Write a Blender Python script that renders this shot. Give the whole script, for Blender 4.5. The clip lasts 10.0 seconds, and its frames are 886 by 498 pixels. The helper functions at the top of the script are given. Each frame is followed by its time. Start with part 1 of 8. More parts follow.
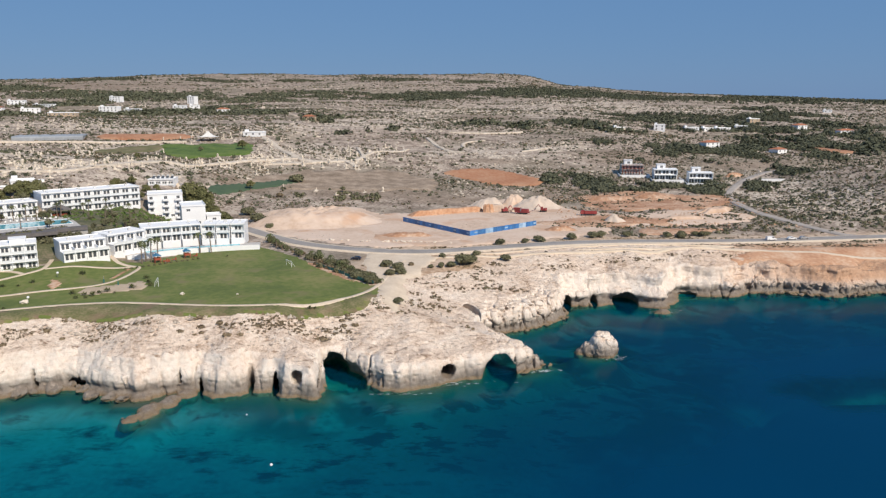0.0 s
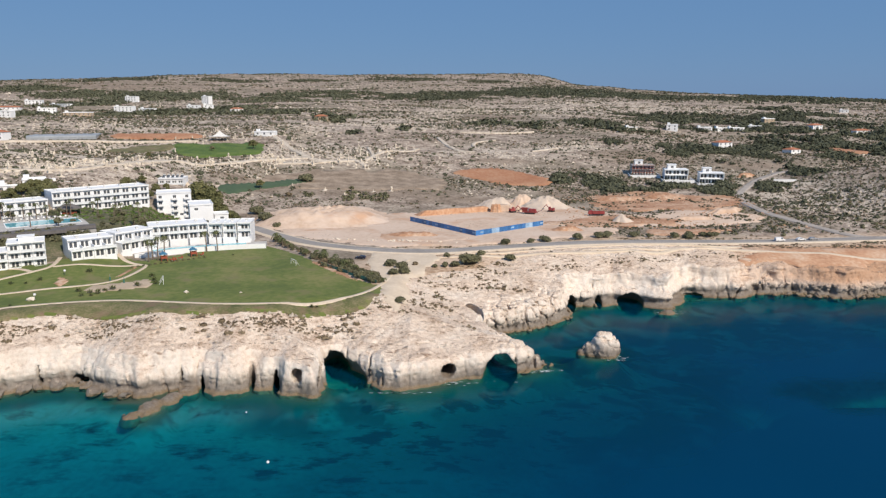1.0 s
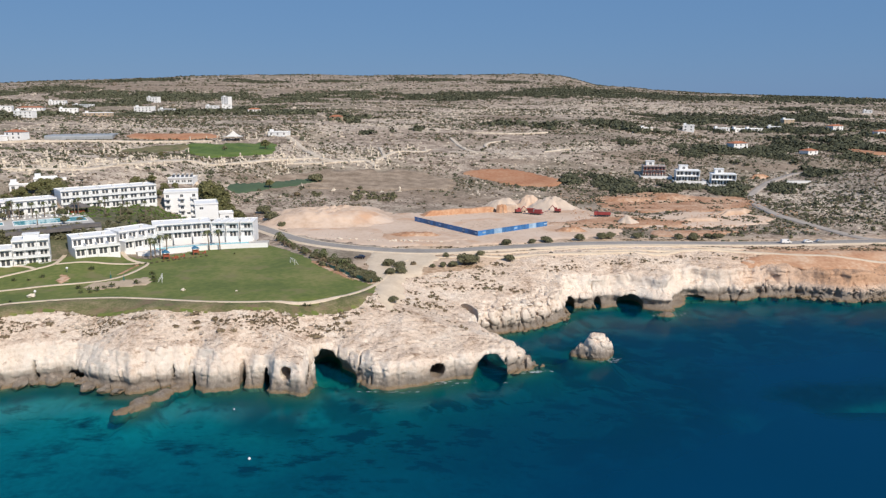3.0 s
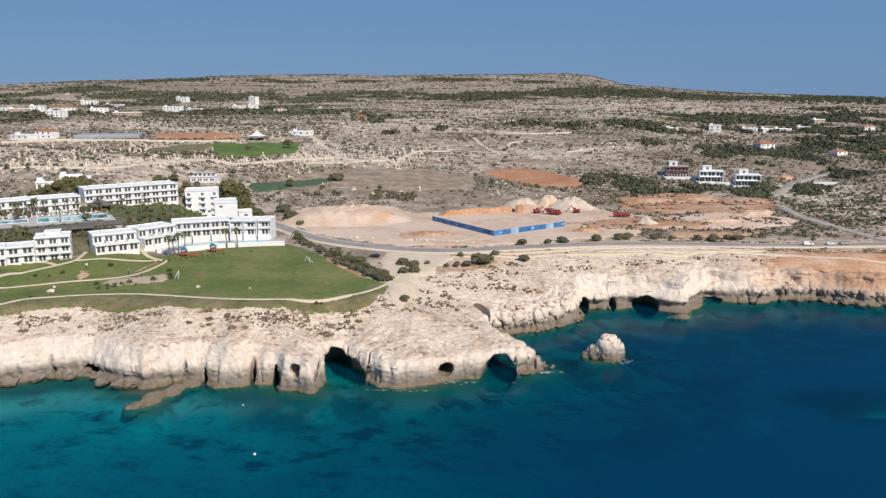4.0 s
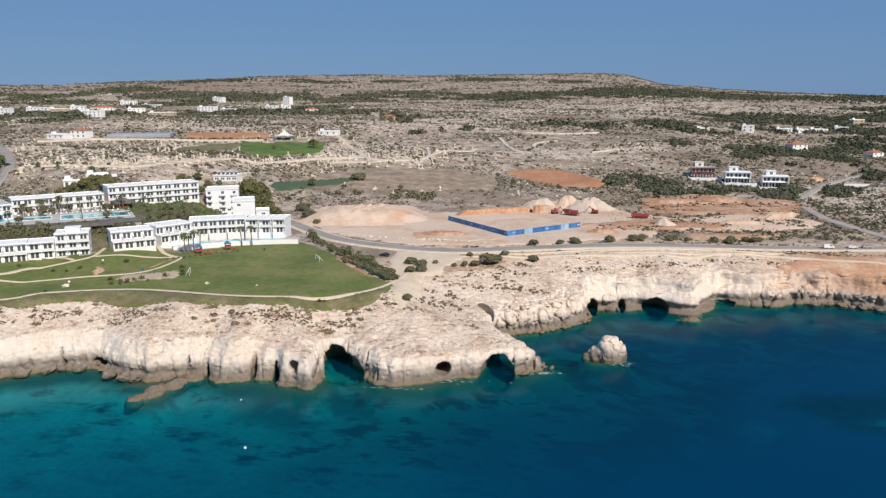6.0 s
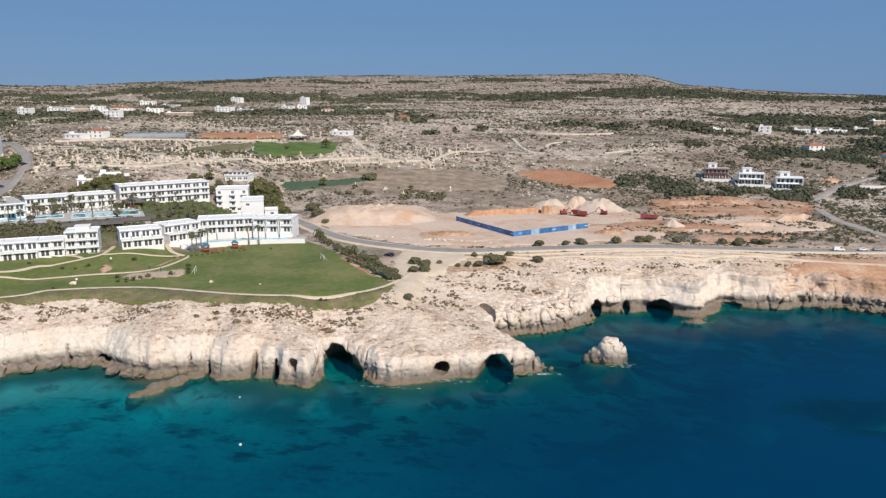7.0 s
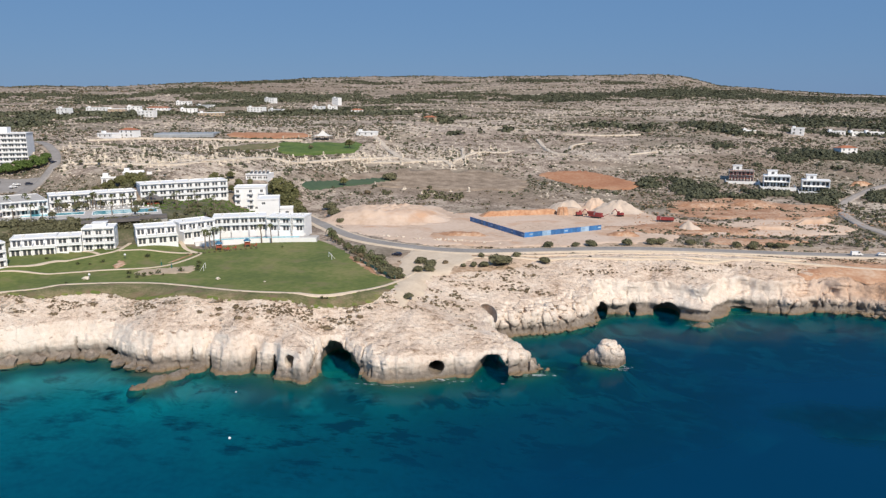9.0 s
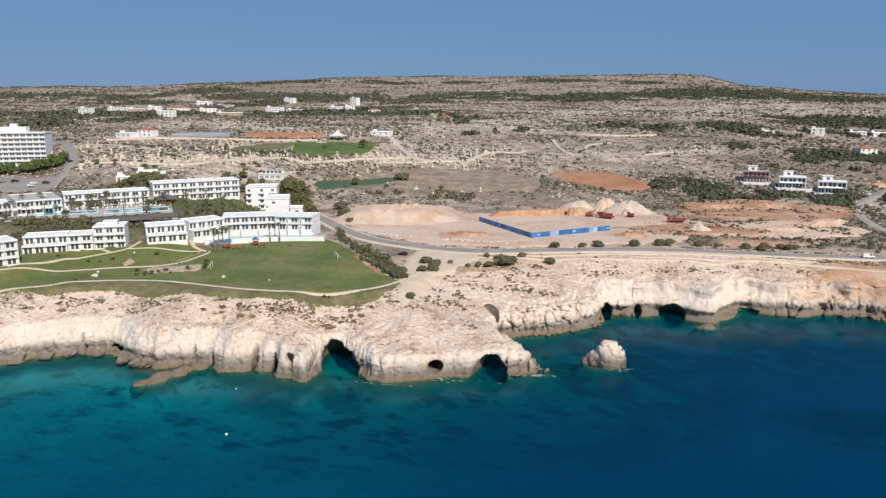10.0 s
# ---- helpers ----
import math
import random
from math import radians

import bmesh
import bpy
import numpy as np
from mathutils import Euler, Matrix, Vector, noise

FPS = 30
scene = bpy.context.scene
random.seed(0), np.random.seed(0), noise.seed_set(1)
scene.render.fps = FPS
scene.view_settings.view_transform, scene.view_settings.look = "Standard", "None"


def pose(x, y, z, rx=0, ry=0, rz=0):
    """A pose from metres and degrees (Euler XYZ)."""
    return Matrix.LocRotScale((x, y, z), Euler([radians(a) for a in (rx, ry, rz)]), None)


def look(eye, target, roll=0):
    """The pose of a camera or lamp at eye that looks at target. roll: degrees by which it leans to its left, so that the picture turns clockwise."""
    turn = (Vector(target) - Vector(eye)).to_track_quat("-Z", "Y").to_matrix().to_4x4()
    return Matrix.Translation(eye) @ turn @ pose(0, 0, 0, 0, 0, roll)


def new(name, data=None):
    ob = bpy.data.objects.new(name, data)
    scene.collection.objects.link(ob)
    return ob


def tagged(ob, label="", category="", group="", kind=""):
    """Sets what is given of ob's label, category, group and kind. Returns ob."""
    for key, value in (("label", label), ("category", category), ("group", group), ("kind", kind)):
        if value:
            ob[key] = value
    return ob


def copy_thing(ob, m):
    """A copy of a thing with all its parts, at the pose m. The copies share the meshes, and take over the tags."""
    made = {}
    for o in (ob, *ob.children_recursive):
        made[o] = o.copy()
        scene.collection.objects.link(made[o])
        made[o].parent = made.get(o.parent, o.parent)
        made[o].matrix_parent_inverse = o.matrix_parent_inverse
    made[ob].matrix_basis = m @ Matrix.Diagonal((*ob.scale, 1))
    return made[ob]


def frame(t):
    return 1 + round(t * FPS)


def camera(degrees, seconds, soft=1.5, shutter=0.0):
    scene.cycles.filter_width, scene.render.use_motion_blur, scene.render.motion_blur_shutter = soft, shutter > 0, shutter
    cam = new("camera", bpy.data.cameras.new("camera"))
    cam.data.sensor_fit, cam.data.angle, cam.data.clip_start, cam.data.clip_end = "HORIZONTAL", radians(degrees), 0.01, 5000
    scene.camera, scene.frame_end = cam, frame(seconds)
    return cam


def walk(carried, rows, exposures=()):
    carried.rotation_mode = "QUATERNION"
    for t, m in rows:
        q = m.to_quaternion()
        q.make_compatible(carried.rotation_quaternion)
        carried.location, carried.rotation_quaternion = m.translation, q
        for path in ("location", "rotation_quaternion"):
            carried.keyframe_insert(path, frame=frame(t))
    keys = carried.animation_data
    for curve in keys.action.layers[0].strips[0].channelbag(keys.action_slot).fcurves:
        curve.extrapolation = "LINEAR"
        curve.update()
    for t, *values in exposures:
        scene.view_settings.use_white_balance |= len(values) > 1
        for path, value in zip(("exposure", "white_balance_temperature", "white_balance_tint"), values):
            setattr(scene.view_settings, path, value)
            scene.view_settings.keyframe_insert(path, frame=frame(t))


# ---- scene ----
cam = camera(62.5, 10.0, soft=1.3)
PATH = [
    (0, (-4.156, 0.098, 81.371), (-4.115, 2.059, 80.978), -0.3),
    (0.5, (-2.084, -0.138, 81.272), (-2.061, 1.823, 80.88), -0.3),
    (1, (0.019, -0.181, 81.264), (0.02, 1.78, 80.871), -0.3),
    (1.5, (2.157, -0.28, 81.222), (2.141, 1.681, 80.83), -0.3),
    (2, (4.512, -0.379, 81.182), (4.48, 1.582, 80.79), -0.3),
    (3.5, (12.103, -0.522, 81.057), (12.014, 1.438, 80.666), -0.3),
    (4, (14.734, -0.388, 80.904), (14.601, 1.569, 80.513), -0.3),
    (4.5, (17.684, -0.535, 80.973), (17.524, 1.42, 80.583), -0.3),
    (5, (20.613, -0.502, 80.903), (20.43, 1.451, 80.513), -0.3),
    (5.5, (23.354, -0.396, 80.938), (23.146, 1.554, 80.547), -0.3),
    (7, (32.072, -0.13, 80.822), (31.788, 1.812, 80.433), -0.3),
    (7.5, (34.982, 0.043, 80.886), (34.673, 1.98, 80.496), -0.2),
    (8, (37.975, 0.008, 80.953), (37.642, 1.942, 80.564), -0.2),
    (8.5, (41.063, 0.271, 80.856), (40.706, 2.201, 80.468), -0.2),
    (9, (44.015, 0.6, 80.851), (43.635, 2.525, 80.464), -0.2),
    (9.5, (47.292, 0.863, 80.882), (46.887, 2.783, 80.495), -0.2),
    (10, (50.355, 1.203, 80.928), (49.92, 3.116, 80.541), -0.2),
]
walk(cam, [(t, look(eye, target, roll)) for t, eye, target, roll in PATH])


# ---- world, sun, exposure ----
SUN_AZ, SUN_EL = 143.0, 40.0                      # compass degrees from +y towards +x, height
world = bpy.data.worlds.new("sky")
scene.world = world
world.use_nodes = True
wn = world.node_tree.nodes
sky = wn.new("ShaderNodeTexSky")
sky.sky_type, sky.sun_disc = "NISHITA", False
sky.sun_elevation, sky.sun_rotation = radians(SUN_EL), radians(SUN_AZ)
sky.altitude, sky.air_density, sky.dust_density, sky.ozone_density = 0, 1.0, 0.3, 3.0
haze = wn.new("ShaderNodeMix")                    # a clear, even blue down to the skyline
haze.data_type = "RGBA"
haze.inputs[0].default_value = 0.86
haze.inputs[7].default_value = (1.24, 2.68, 5.25, 1)
world.node_tree.links.new(sky.outputs[0], haze.inputs[6])
world.node_tree.links.new(haze.outputs[2], wn["Background"].inputs["Color"])
wn["Background"].inputs["Strength"].default_value = 0.09
sun = new("sun", bpy.data.lights.new("sun", "SUN"))
sun.data.energy, sun.data.angle, sun.data.color = 4.5, radians(0.53), (1.0, 0.895, 0.76)
sun_way = Vector((math.sin(radians(SUN_AZ)) * math.cos(radians(SUN_EL)), math.cos(radians(SUN_AZ)) * math.cos(radians(SUN_EL)), math.sin(radians(SUN_EL))))
sun.matrix_world = look(sun_way * 500, (0, 0, 0))
scene.view_settings.exposure = 0.0


# ---- materials ----
def material(name, stops, scale=1.0, fine=8.0, rough=0.85, bump=0.3, metal=0.0, depth=0.05, spots=None, spread=0.0, sheen=0.5):
    """A mottled surface: stops are colours from dark to light, mixed by a broad and a fine noise in metres."""
    m = bpy.data.materials.new(name)
    m.use_nodes = True
    t, n = m.node_tree, m.node_tree.nodes
    b = n["Principled BSDF"]
    co = n.new("ShaderNodeTexCoord")
    big = n.new("ShaderNodeTexNoise")
    big.inputs["Scale"].default_value, big.inputs["Detail"].default_value = 1.0 / scale, 6
    small = n.new("ShaderNodeTexNoise")
    small.inputs["Scale"].default_value, small.inputs["Detail"].default_value = fine / scale, 5
    mix = n.new("ShaderNodeMix")
    mix.inputs[0].default_value = 0.45
    ramp = n.new("ShaderNodeValToRGB")
    e = ramp.color_ramp.elements
    lo, hi = 0.36, 0.64
    while len(e) < len(stops):
        e.new(0.5)
    for i, c in enumerate(stops):
        e[i].position = lo + (hi - lo) * i / max(1, len(stops) - 1)
        e[i].color = (*c, 1)
    for tex in (big, small):
        t.links.new(co.outputs["Object"], tex.inputs["Vector"])
    t.links.new(big.outputs["Fac"], mix.inputs[2])
    t.links.new(small.outputs["Fac"], mix.inputs[3])
    t.links.new(mix.outputs[0], ramp.inputs[0])
    col = ramp.outputs[0]
    if spots:
        size, cut, colour = spots
        sp = n.new("ShaderNodeTexNoise")
        sp.inputs["Scale"].default_value, sp.inputs["Detail"].default_value = 1.0 / size, 3
        t.links.new(co.outputs["Object"], sp.inputs["Vector"])
        r2 = n.new("ShaderNodeValToRGB")
        r2.color_ramp.elements[0].position, r2.color_ramp.elements[1].position = cut, cut + 0.14
        t.links.new(sp.outputs["Fac"], r2.inputs[0])
        mx = n.new("ShaderNodeMix")
        mx.data_type = "RGBA"
        mx.inputs[7].default_value = (*colour, 1)
        t.links.new(r2.outputs[0], mx.inputs[0])
        t.links.new(col, mx.inputs[6])
        col = mx.outputs[2]
    if spread:
        info = n.new("ShaderNodeObjectInfo")
        hv = n.new("ShaderNodeHueSaturation")
        rg = n.new("ShaderNodeMapRange")
        rg.inputs[3].default_value, rg.inputs[4].default_value = 1 - spread, 1 + spread
        t.links.new(info.outputs["Random"], rg.inputs[0])
        t.links.new(rg.outputs[0], hv.inputs["Value"])
        t.links.new(col, hv.inputs["Color"])
        col = hv.outputs[0]
    t.links.new(col, b.inputs["Base Color"])
    b.inputs["Roughness"].default_value, b.inputs["Metallic"].default_value = rough, metal
    b.inputs["Specular IOR Level"].default_value = sheen
    if bump:
        bp = n.new("ShaderNodeBump")
        bp.inputs["Strength"].default_value, bp.inputs["Distance"].default_value = bump, depth
        t.links.new(small.outputs["Fac"], bp.inputs["Height"])
        t.links.new(bp.outputs[0], b.inputs["Normal"])
    return m


def node(t, kind, **sets):
    n = t.nodes.new(kind)
    for k, v in sets.items():
        n.inputs[k].default_value = v
    return n


M = {}
M["lawn"] = material("lawn_grass", [(0.088, 0.117, 0.024), (0.13, 0.158, 0.034), (0.205, 0.195, 0.065)], 18, 9, 0.9, 0.3, spots=(9, 0.56, (0.175, 0.16, 0.065)))
M["path"] = material("trodden_path", [(0.56, 0.45, 0.335), (0.68, 0.565, 0.435)], 6, 6, 0.95, 0.2)
M["rubble"] = material("pale_rubble", [(0.38, 0.31, 0.24), (0.56, 0.48, 0.39), (0.64, 0.57, 0.48)], 3, 6, 0.95, 0.4)
M["asphalt"] = material("old_asphalt", [(0.25, 0.228, 0.21), (0.35, 0.32, 0.295)], 12, 10, 0.9, 0.2)
M["track"] = material("dusty_concrete_track", [(0.30, 0.262, 0.23), (0.42, 0.37, 0.33)], 9, 9, 0.95, 0.2)
M["fallow"] = material("fallow_soil", [(0.17, 0.125, 0.085), (0.275, 0.208, 0.15), (0.42, 0.33, 0.25)], 7, 10, 0.95, 0.3)
M["parkgrass"] = material("watered_grass", [(0.05, 0.085, 0.015), (0.085, 0.14, 0.022), (0.14, 0.18, 0.04)], 12, 9, 0.9, 0.3)
M["earth"] = material("bare_earth", [(0.42, 0.285, 0.20), (0.58, 0.42, 0.31), (0.65, 0.50, 0.39)], 30, 9, 0.95, 0.3, spots=(22, 0.53, (0.50, 0.315, 0.205)))
M["redfield"] = material("ploughed_red_earth", [(0.32, 0.135, 0.065), (0.40, 0.19, 0.10), (0.45, 0.26, 0.155)], 18, 9, 0.95, 0.3)
M["red"] = material("red_earth", [(0.28, 0.14, 0.075), (0.44, 0.245, 0.145), (0.60, 0.44, 0.32)], 12, 9, 0.95, 0.3)
M["rust"] = material("rust_soil", [(0.40, 0.20, 0.11), (0.52, 0.30, 0.18), (0.62, 0.44, 0.31)], 14, 9, 0.95, 0.3)
M["field"] = material("green_crop", [(0.05, 0.085, 0.045), (0.08, 0.12, 0.06)], 20, 9, 0.9, 0.3)
M["white"] = material("white_plaster", [(0.765, 0.77, 0.772), (0.85, 0.852, 0.852)], 5, 6, 0.8, 0.1)
M["glass"] = material("dark_window", [(0.05, 0.056, 0.068), (0.12, 0.126, 0.135)], 3, 3, 0.15, 0.0)


def foliage(name, dark, light, rough=0.75):
    """Leaves: each clump has its own shade."""
    m = bpy.data.materials.new(name)
    m.use_nodes = True
    t = m.node_tree
    b = t.nodes["Principled BSDF"]
    geo = t.nodes.new("ShaderNodeNewGeometry")
    info = t.nodes.new("ShaderNodeObjectInfo")
    add = t.nodes.new("ShaderNodeMath")
    add.operation = "MULTIPLY_ADD"
    add.inputs[1].default_value = 0.65
    half = t.nodes.new("ShaderNodeMath")
    half.operation = "MULTIPLY"
    half.inputs[1].default_value = 0.35
    r = t.nodes.new("ShaderNodeValToRGB")
    r.color_ramp.elements[0].color, r.color_ramp.elements[1].color = (*dark, 1), (*light, 1)
    t.links.new(info.outputs["Random"], half.inputs[0])
    t.links.new(geo.outputs["Random Per Island"], add.inputs[0])
    t.links.new(half.outputs[0], add.inputs[2])
    t.links.new(add.outputs[0], r.inputs[0])
    t.links.new(r.outputs[0], b.inputs["Base Color"])
    b.inputs["Roughness"].default_value, b.inputs["Specular IOR Level"].default_value = rough, 0.2
    return m


M["leaf"] = foliage("shrub_leaves", (0.074, 0.075, 0.043), (0.195, 0.185, 0.105))
# evergreens, greyed: the haze over the far woods is mixed into the leaf colour
M["wood_leaf"] = foliage("hazy_evergreen_leaves", (0.047, 0.053, 0.034), (0.135, 0.138, 0.085))
M["palmleaf"] = foliage("palm_fronds", (0.05, 0.065, 0.024), (0.15, 0.16, 0.07))
M["tree"] = foliage("tree_leaves", (0.075, 0.082, 0.034), (0.205, 0.195, 0.085))
M["dryleaf"] = foliage("dry_scrub_leaves", (0.10, 0.075, 0.045), (0.25, 0.195, 0.125))
M["scree"] = foliage("limestone_scree", (0.24, 0.19, 0.145), (0.64, 0.555, 0.46), 0.95)
M["bark"] = material("palm_bark", [(0.12, 0.09, 0.065), (0.24, 0.19, 0.145)], 0.8, 6, 0.9, 0.5)
M["drygrass"] = material("dry_grass", [(0.085, 0.095, 0.03), (0.15, 0.14, 0.06), (0.25, 0.20, 0.115)], 5, 8, 0.95, 0.3, spots=(6, 0.54, (0.19, 0.13, 0.08)))
M["garden"] = material("garden_ground", [(0.06, 0.065, 0.03), (0.10, 0.10, 0.05), (0.20, 0.165, 0.11)], 5, 6, 0.95, 0.3)
M["sand"] = material("beach_sand", [(0.42, 0.32, 0.22), (0.52, 0.41, 0.30)], 5, 7, 0.95, 0.2)
M["pool"] = material("pool_water", [(0.10, 0.42, 0.52), (0.17, 0.52, 0.60)], 6, 6, 0.06, 0.2, sheen=0.6)
M["deck"] = material("stone_deck", [(0.42, 0.39, 0.36), (0.55, 0.52, 0.48)], 3, 7, 0.8, 0.2)
M["darkdeck"] = material("weathered_timber_deck", [(0.10, 0.09, 0.085), (0.17, 0.155, 0.15)], 3, 7, 0.8, 0.2)
M["roofgrey"] = material("flat_roof_coating", [(0.50, 0.49, 0.47), (0.64, 0.63, 0.61)], 4, 6, 0.85, 0.1)
M["tileroof"] = material("red_clay_tiles", [(0.34, 0.12, 0.06), (0.46, 0.19, 0.10)], 3, 7, 0.85, 0.3)
M["rail"] = material("glass_rail", [(0.66, 0.69, 0.71), (0.74, 0.76, 0.77)], 3, 4, 0.1, 0.0)
M["hoard"] = material("blue_hoarding", [(0.03, 0.13, 0.36), (0.06, 0.22, 0.50)], 5, 4, 0.5, 0.05, spread=0.3)
M["hoardpale"] = material("printed_hoarding", [(0.20, 0.36, 0.56), (0.34, 0.46, 0.60)], 2, 4, 0.5, 0.05, spread=0.2)
M["steel"] = material("galvanised_steel", [(0.35, 0.35, 0.35), (0.5, 0.5, 0.5)], 1, 5, 0.45, 0.0, 0.8)
M["concrete"] = material("raw_concrete", [(0.34, 0.33, 0.31), (0.46, 0.44, 0.42)], 3, 7, 0.9, 0.2)
M["machred"] = material("dusty_red_paint", [(0.24, 0.03, 0.035), (0.34, 0.07, 0.06)], 2, 6, 0.55, 0.1)
M["rubber"] = material("black_rubber", [(0.02, 0.02, 0.02), (0.035, 0.035, 0.035)], 0.6, 6, 0.85, 0.1)
M["carwhite"] = material("white_car_paint", [(0.72, 0.72, 0.72), (0.78, 0.78, 0.78)], 2, 4, 0.25, 0.0)
M["cardark"] = material("dark_blue_car_paint", [(0.012, 0.015, 0.03), (0.02, 0.024, 0.045)], 2, 4, 0.2, 0.0)
M["carsilver"] = material("silver_car_paint", [(0.42, 0.43, 0.44), (0.5, 0.5, 0.51)], 2, 4, 0.25, 0.0, 0.4)
M["pale"] = material("pale_excavated_earth", [(0.51, 0.365, 0.265), (0.615, 0.465, 0.355), (0.65, 0.51, 0.41)], 24, 10, 0.95, 0.3, spots=(16, 0.56, (0.54, 0.345, 0.23)))
M["gravel"] = material("gravel_heap", [(0.50, 0.405, 0.325), (0.63, 0.525, 0.435)], 4, 9, 0.95, 0.4)
M["stone"] = material("carved_limestone", [(0.60, 0.52, 0.42), (0.74, 0.66, 0.55)], 1.2, 6, 0.9, 0.3)
M["wood"] = material("painted_red_wood", [(0.30, 0.06, 0.03), (0.40, 0.10, 0.05)], 1, 6, 0.7, 0.1)
M["bluecanvas"] = material("blue_canvas", [(0.04, 0.16, 0.30), (0.06, 0.22, 0.38)], 1, 5, 0.8, 0.1)
M["canvas"] = material("white_canvas", [(0.66, 0.64, 0.60), (0.76, 0.74, 0.70)], 2, 5, 0.8, 0.1)
M["net"] = material("green_netting", [(0.02, 0.12, 0.10), (0.04, 0.19, 0.16)], 1, 6, 0.8, 0.1)
M["greenhouse"] = material("dusty_greenhouse_film", [(0.26, 0.28, 0.30), (0.36, 0.38, 0.40)], 10, 6, 0.4, 0.1)
M["foam"] = material("sea_foam", [(0.55, 0.58, 0.60), (0.75, 0.77, 0.78)], 0.6, 5, 0.8, 0.1)


# ---- helpers for meshes ----
def sstep(a, b, x):
    t = np.clip((np.asarray(x, dtype=np.float64) - a) / (b - a), 0, 1)
    return t * t * (3 - 2 * t)


def hash3(ix, iy, iz, seed):
    h = (ix.astype(np.int64) * 374761393 + iy.astype(np.int64) * 668265263 + iz.astype(np.int64) * 2147483647 + seed * 974634777) & 0xFFFFFFFF
    h = ((h ^ (h >> 13)) * 1274126177) & 0xFFFFFFFF
    h = ((h ^ (h >> 16)) * 2246822519) & 0xFFFFFFFF
    return ((h ^ (h >> 15)) & 0xFFFFFF) / float(0xFFFFFF)


def vnoise(x, y, z, seed=0):
    """Smooth lattice noise, 0 to 1."""
    ix, iy, iz = np.floor(x), np.floor(y), np.floor(z)
    fx, fy, fz = x - ix, y - iy, z - iz
    fx, fy, fz = fx * fx * (3 - 2 * fx), fy * fy * (3 - 2 * fy), fz * fz * (3 - 2 * fz)
    out = 0.0
    for a in (0, 1):
        for b in (0, 1):
            for c in (0, 1):
                w = (fx if a else 1 - fx) * (fy if b else 1 - fy) * (fz if c else 1 - fz)
                out = out + w * hash3(ix + a, iy + b, iz + c, seed)
    return out


def vnoise2(x, y, seed=0):
    ix, iy = np.floor(x), np.floor(y)
    fx, fy = x - ix, y - iy
    fx, fy = fx * fx * (3 - 2 * fx), fy * fy * (3 - 2 * fy)
    zero = np.zeros_like(ix)
    out = 0.0
    for a in (0, 1):
        for b in (0, 1):
            out = out + (fx if a else 1 - fx) * (fy if b else 1 - fy) * hash3(ix + a, iy + b, zero, seed)
    return out


def fbm2(x, y, octaves=4, seed=0):
    out, amp, tot = 0.0, 1.0, 0.0
    for i in range(octaves):
        out = out + amp * vnoise2(x * 2 ** i + 17.3 * i, y * 2 ** i - 9.1 * i, seed + i)
        tot += amp
        amp *= 0.5
    return out / tot


def fbm3(x, y, z, octaves=3, seed=0):
    out, amp, tot = 0.0, 1.0, 0.0
    for i in range(octaves):
        out = out + amp * vnoise(x * 2 ** i + 17.3 * i, y * 2 ** i - 9.1 * i, z * 2 ** i + 4.7 * i, seed + i)
        tot += amp
        amp *= 0.5
    return out / tot


def worley(x, y, z, seed=0):
    """Distances to the nearest and the second nearest cell point."""
    ix, iy, iz = np.floor(x), np.floor(y), np.floor(z)
    f1, f2 = np.full(x.shape, 9.0), np.full(x.shape, 9.0)
    for a in (-1, 0, 1):
        for b in (-1, 0, 1):
            for c in (-1, 0, 1):
                jx, jy, jz = ix + a, iy + b, iz + c
                d = np.sqrt((jx + hash3(jx, jy, jz, seed) - x) ** 2 + (jy + hash3(jx, jy, jz, seed + 1) - y) ** 2 + (jz + hash3(jx, jy, jz, seed + 2) - z) ** 2)
                f2 = np.minimum(f2, np.maximum(f1, d))
                f1 = np.minimum(f1, d)
    return f1, f2


def raw_mesh(name, verts, faces, mat=None, smooth=False):
    me = bpy.data.meshes.new(name)
    verts, faces = np.asarray(verts, dtype=np.float32), np.asarray(faces, dtype=np.int32)
    k = faces.shape[1]
    me.vertices.add(len(verts))
    me.vertices.foreach_set("co", verts.ravel())
    me.loops.add(faces.size)
    me.loops.foreach_set("vertex_index", faces.ravel())
    me.polygons.add(len(faces))
    me.polygons.foreach_set("loop_start", np.arange(0, faces.size, k, dtype=np.int32))
    me.polygons.foreach_set("use_smooth", np.full(len(faces), smooth))
    me.update(calc_edges=True)
    if mat:
        me.materials.append(mat)
    return me


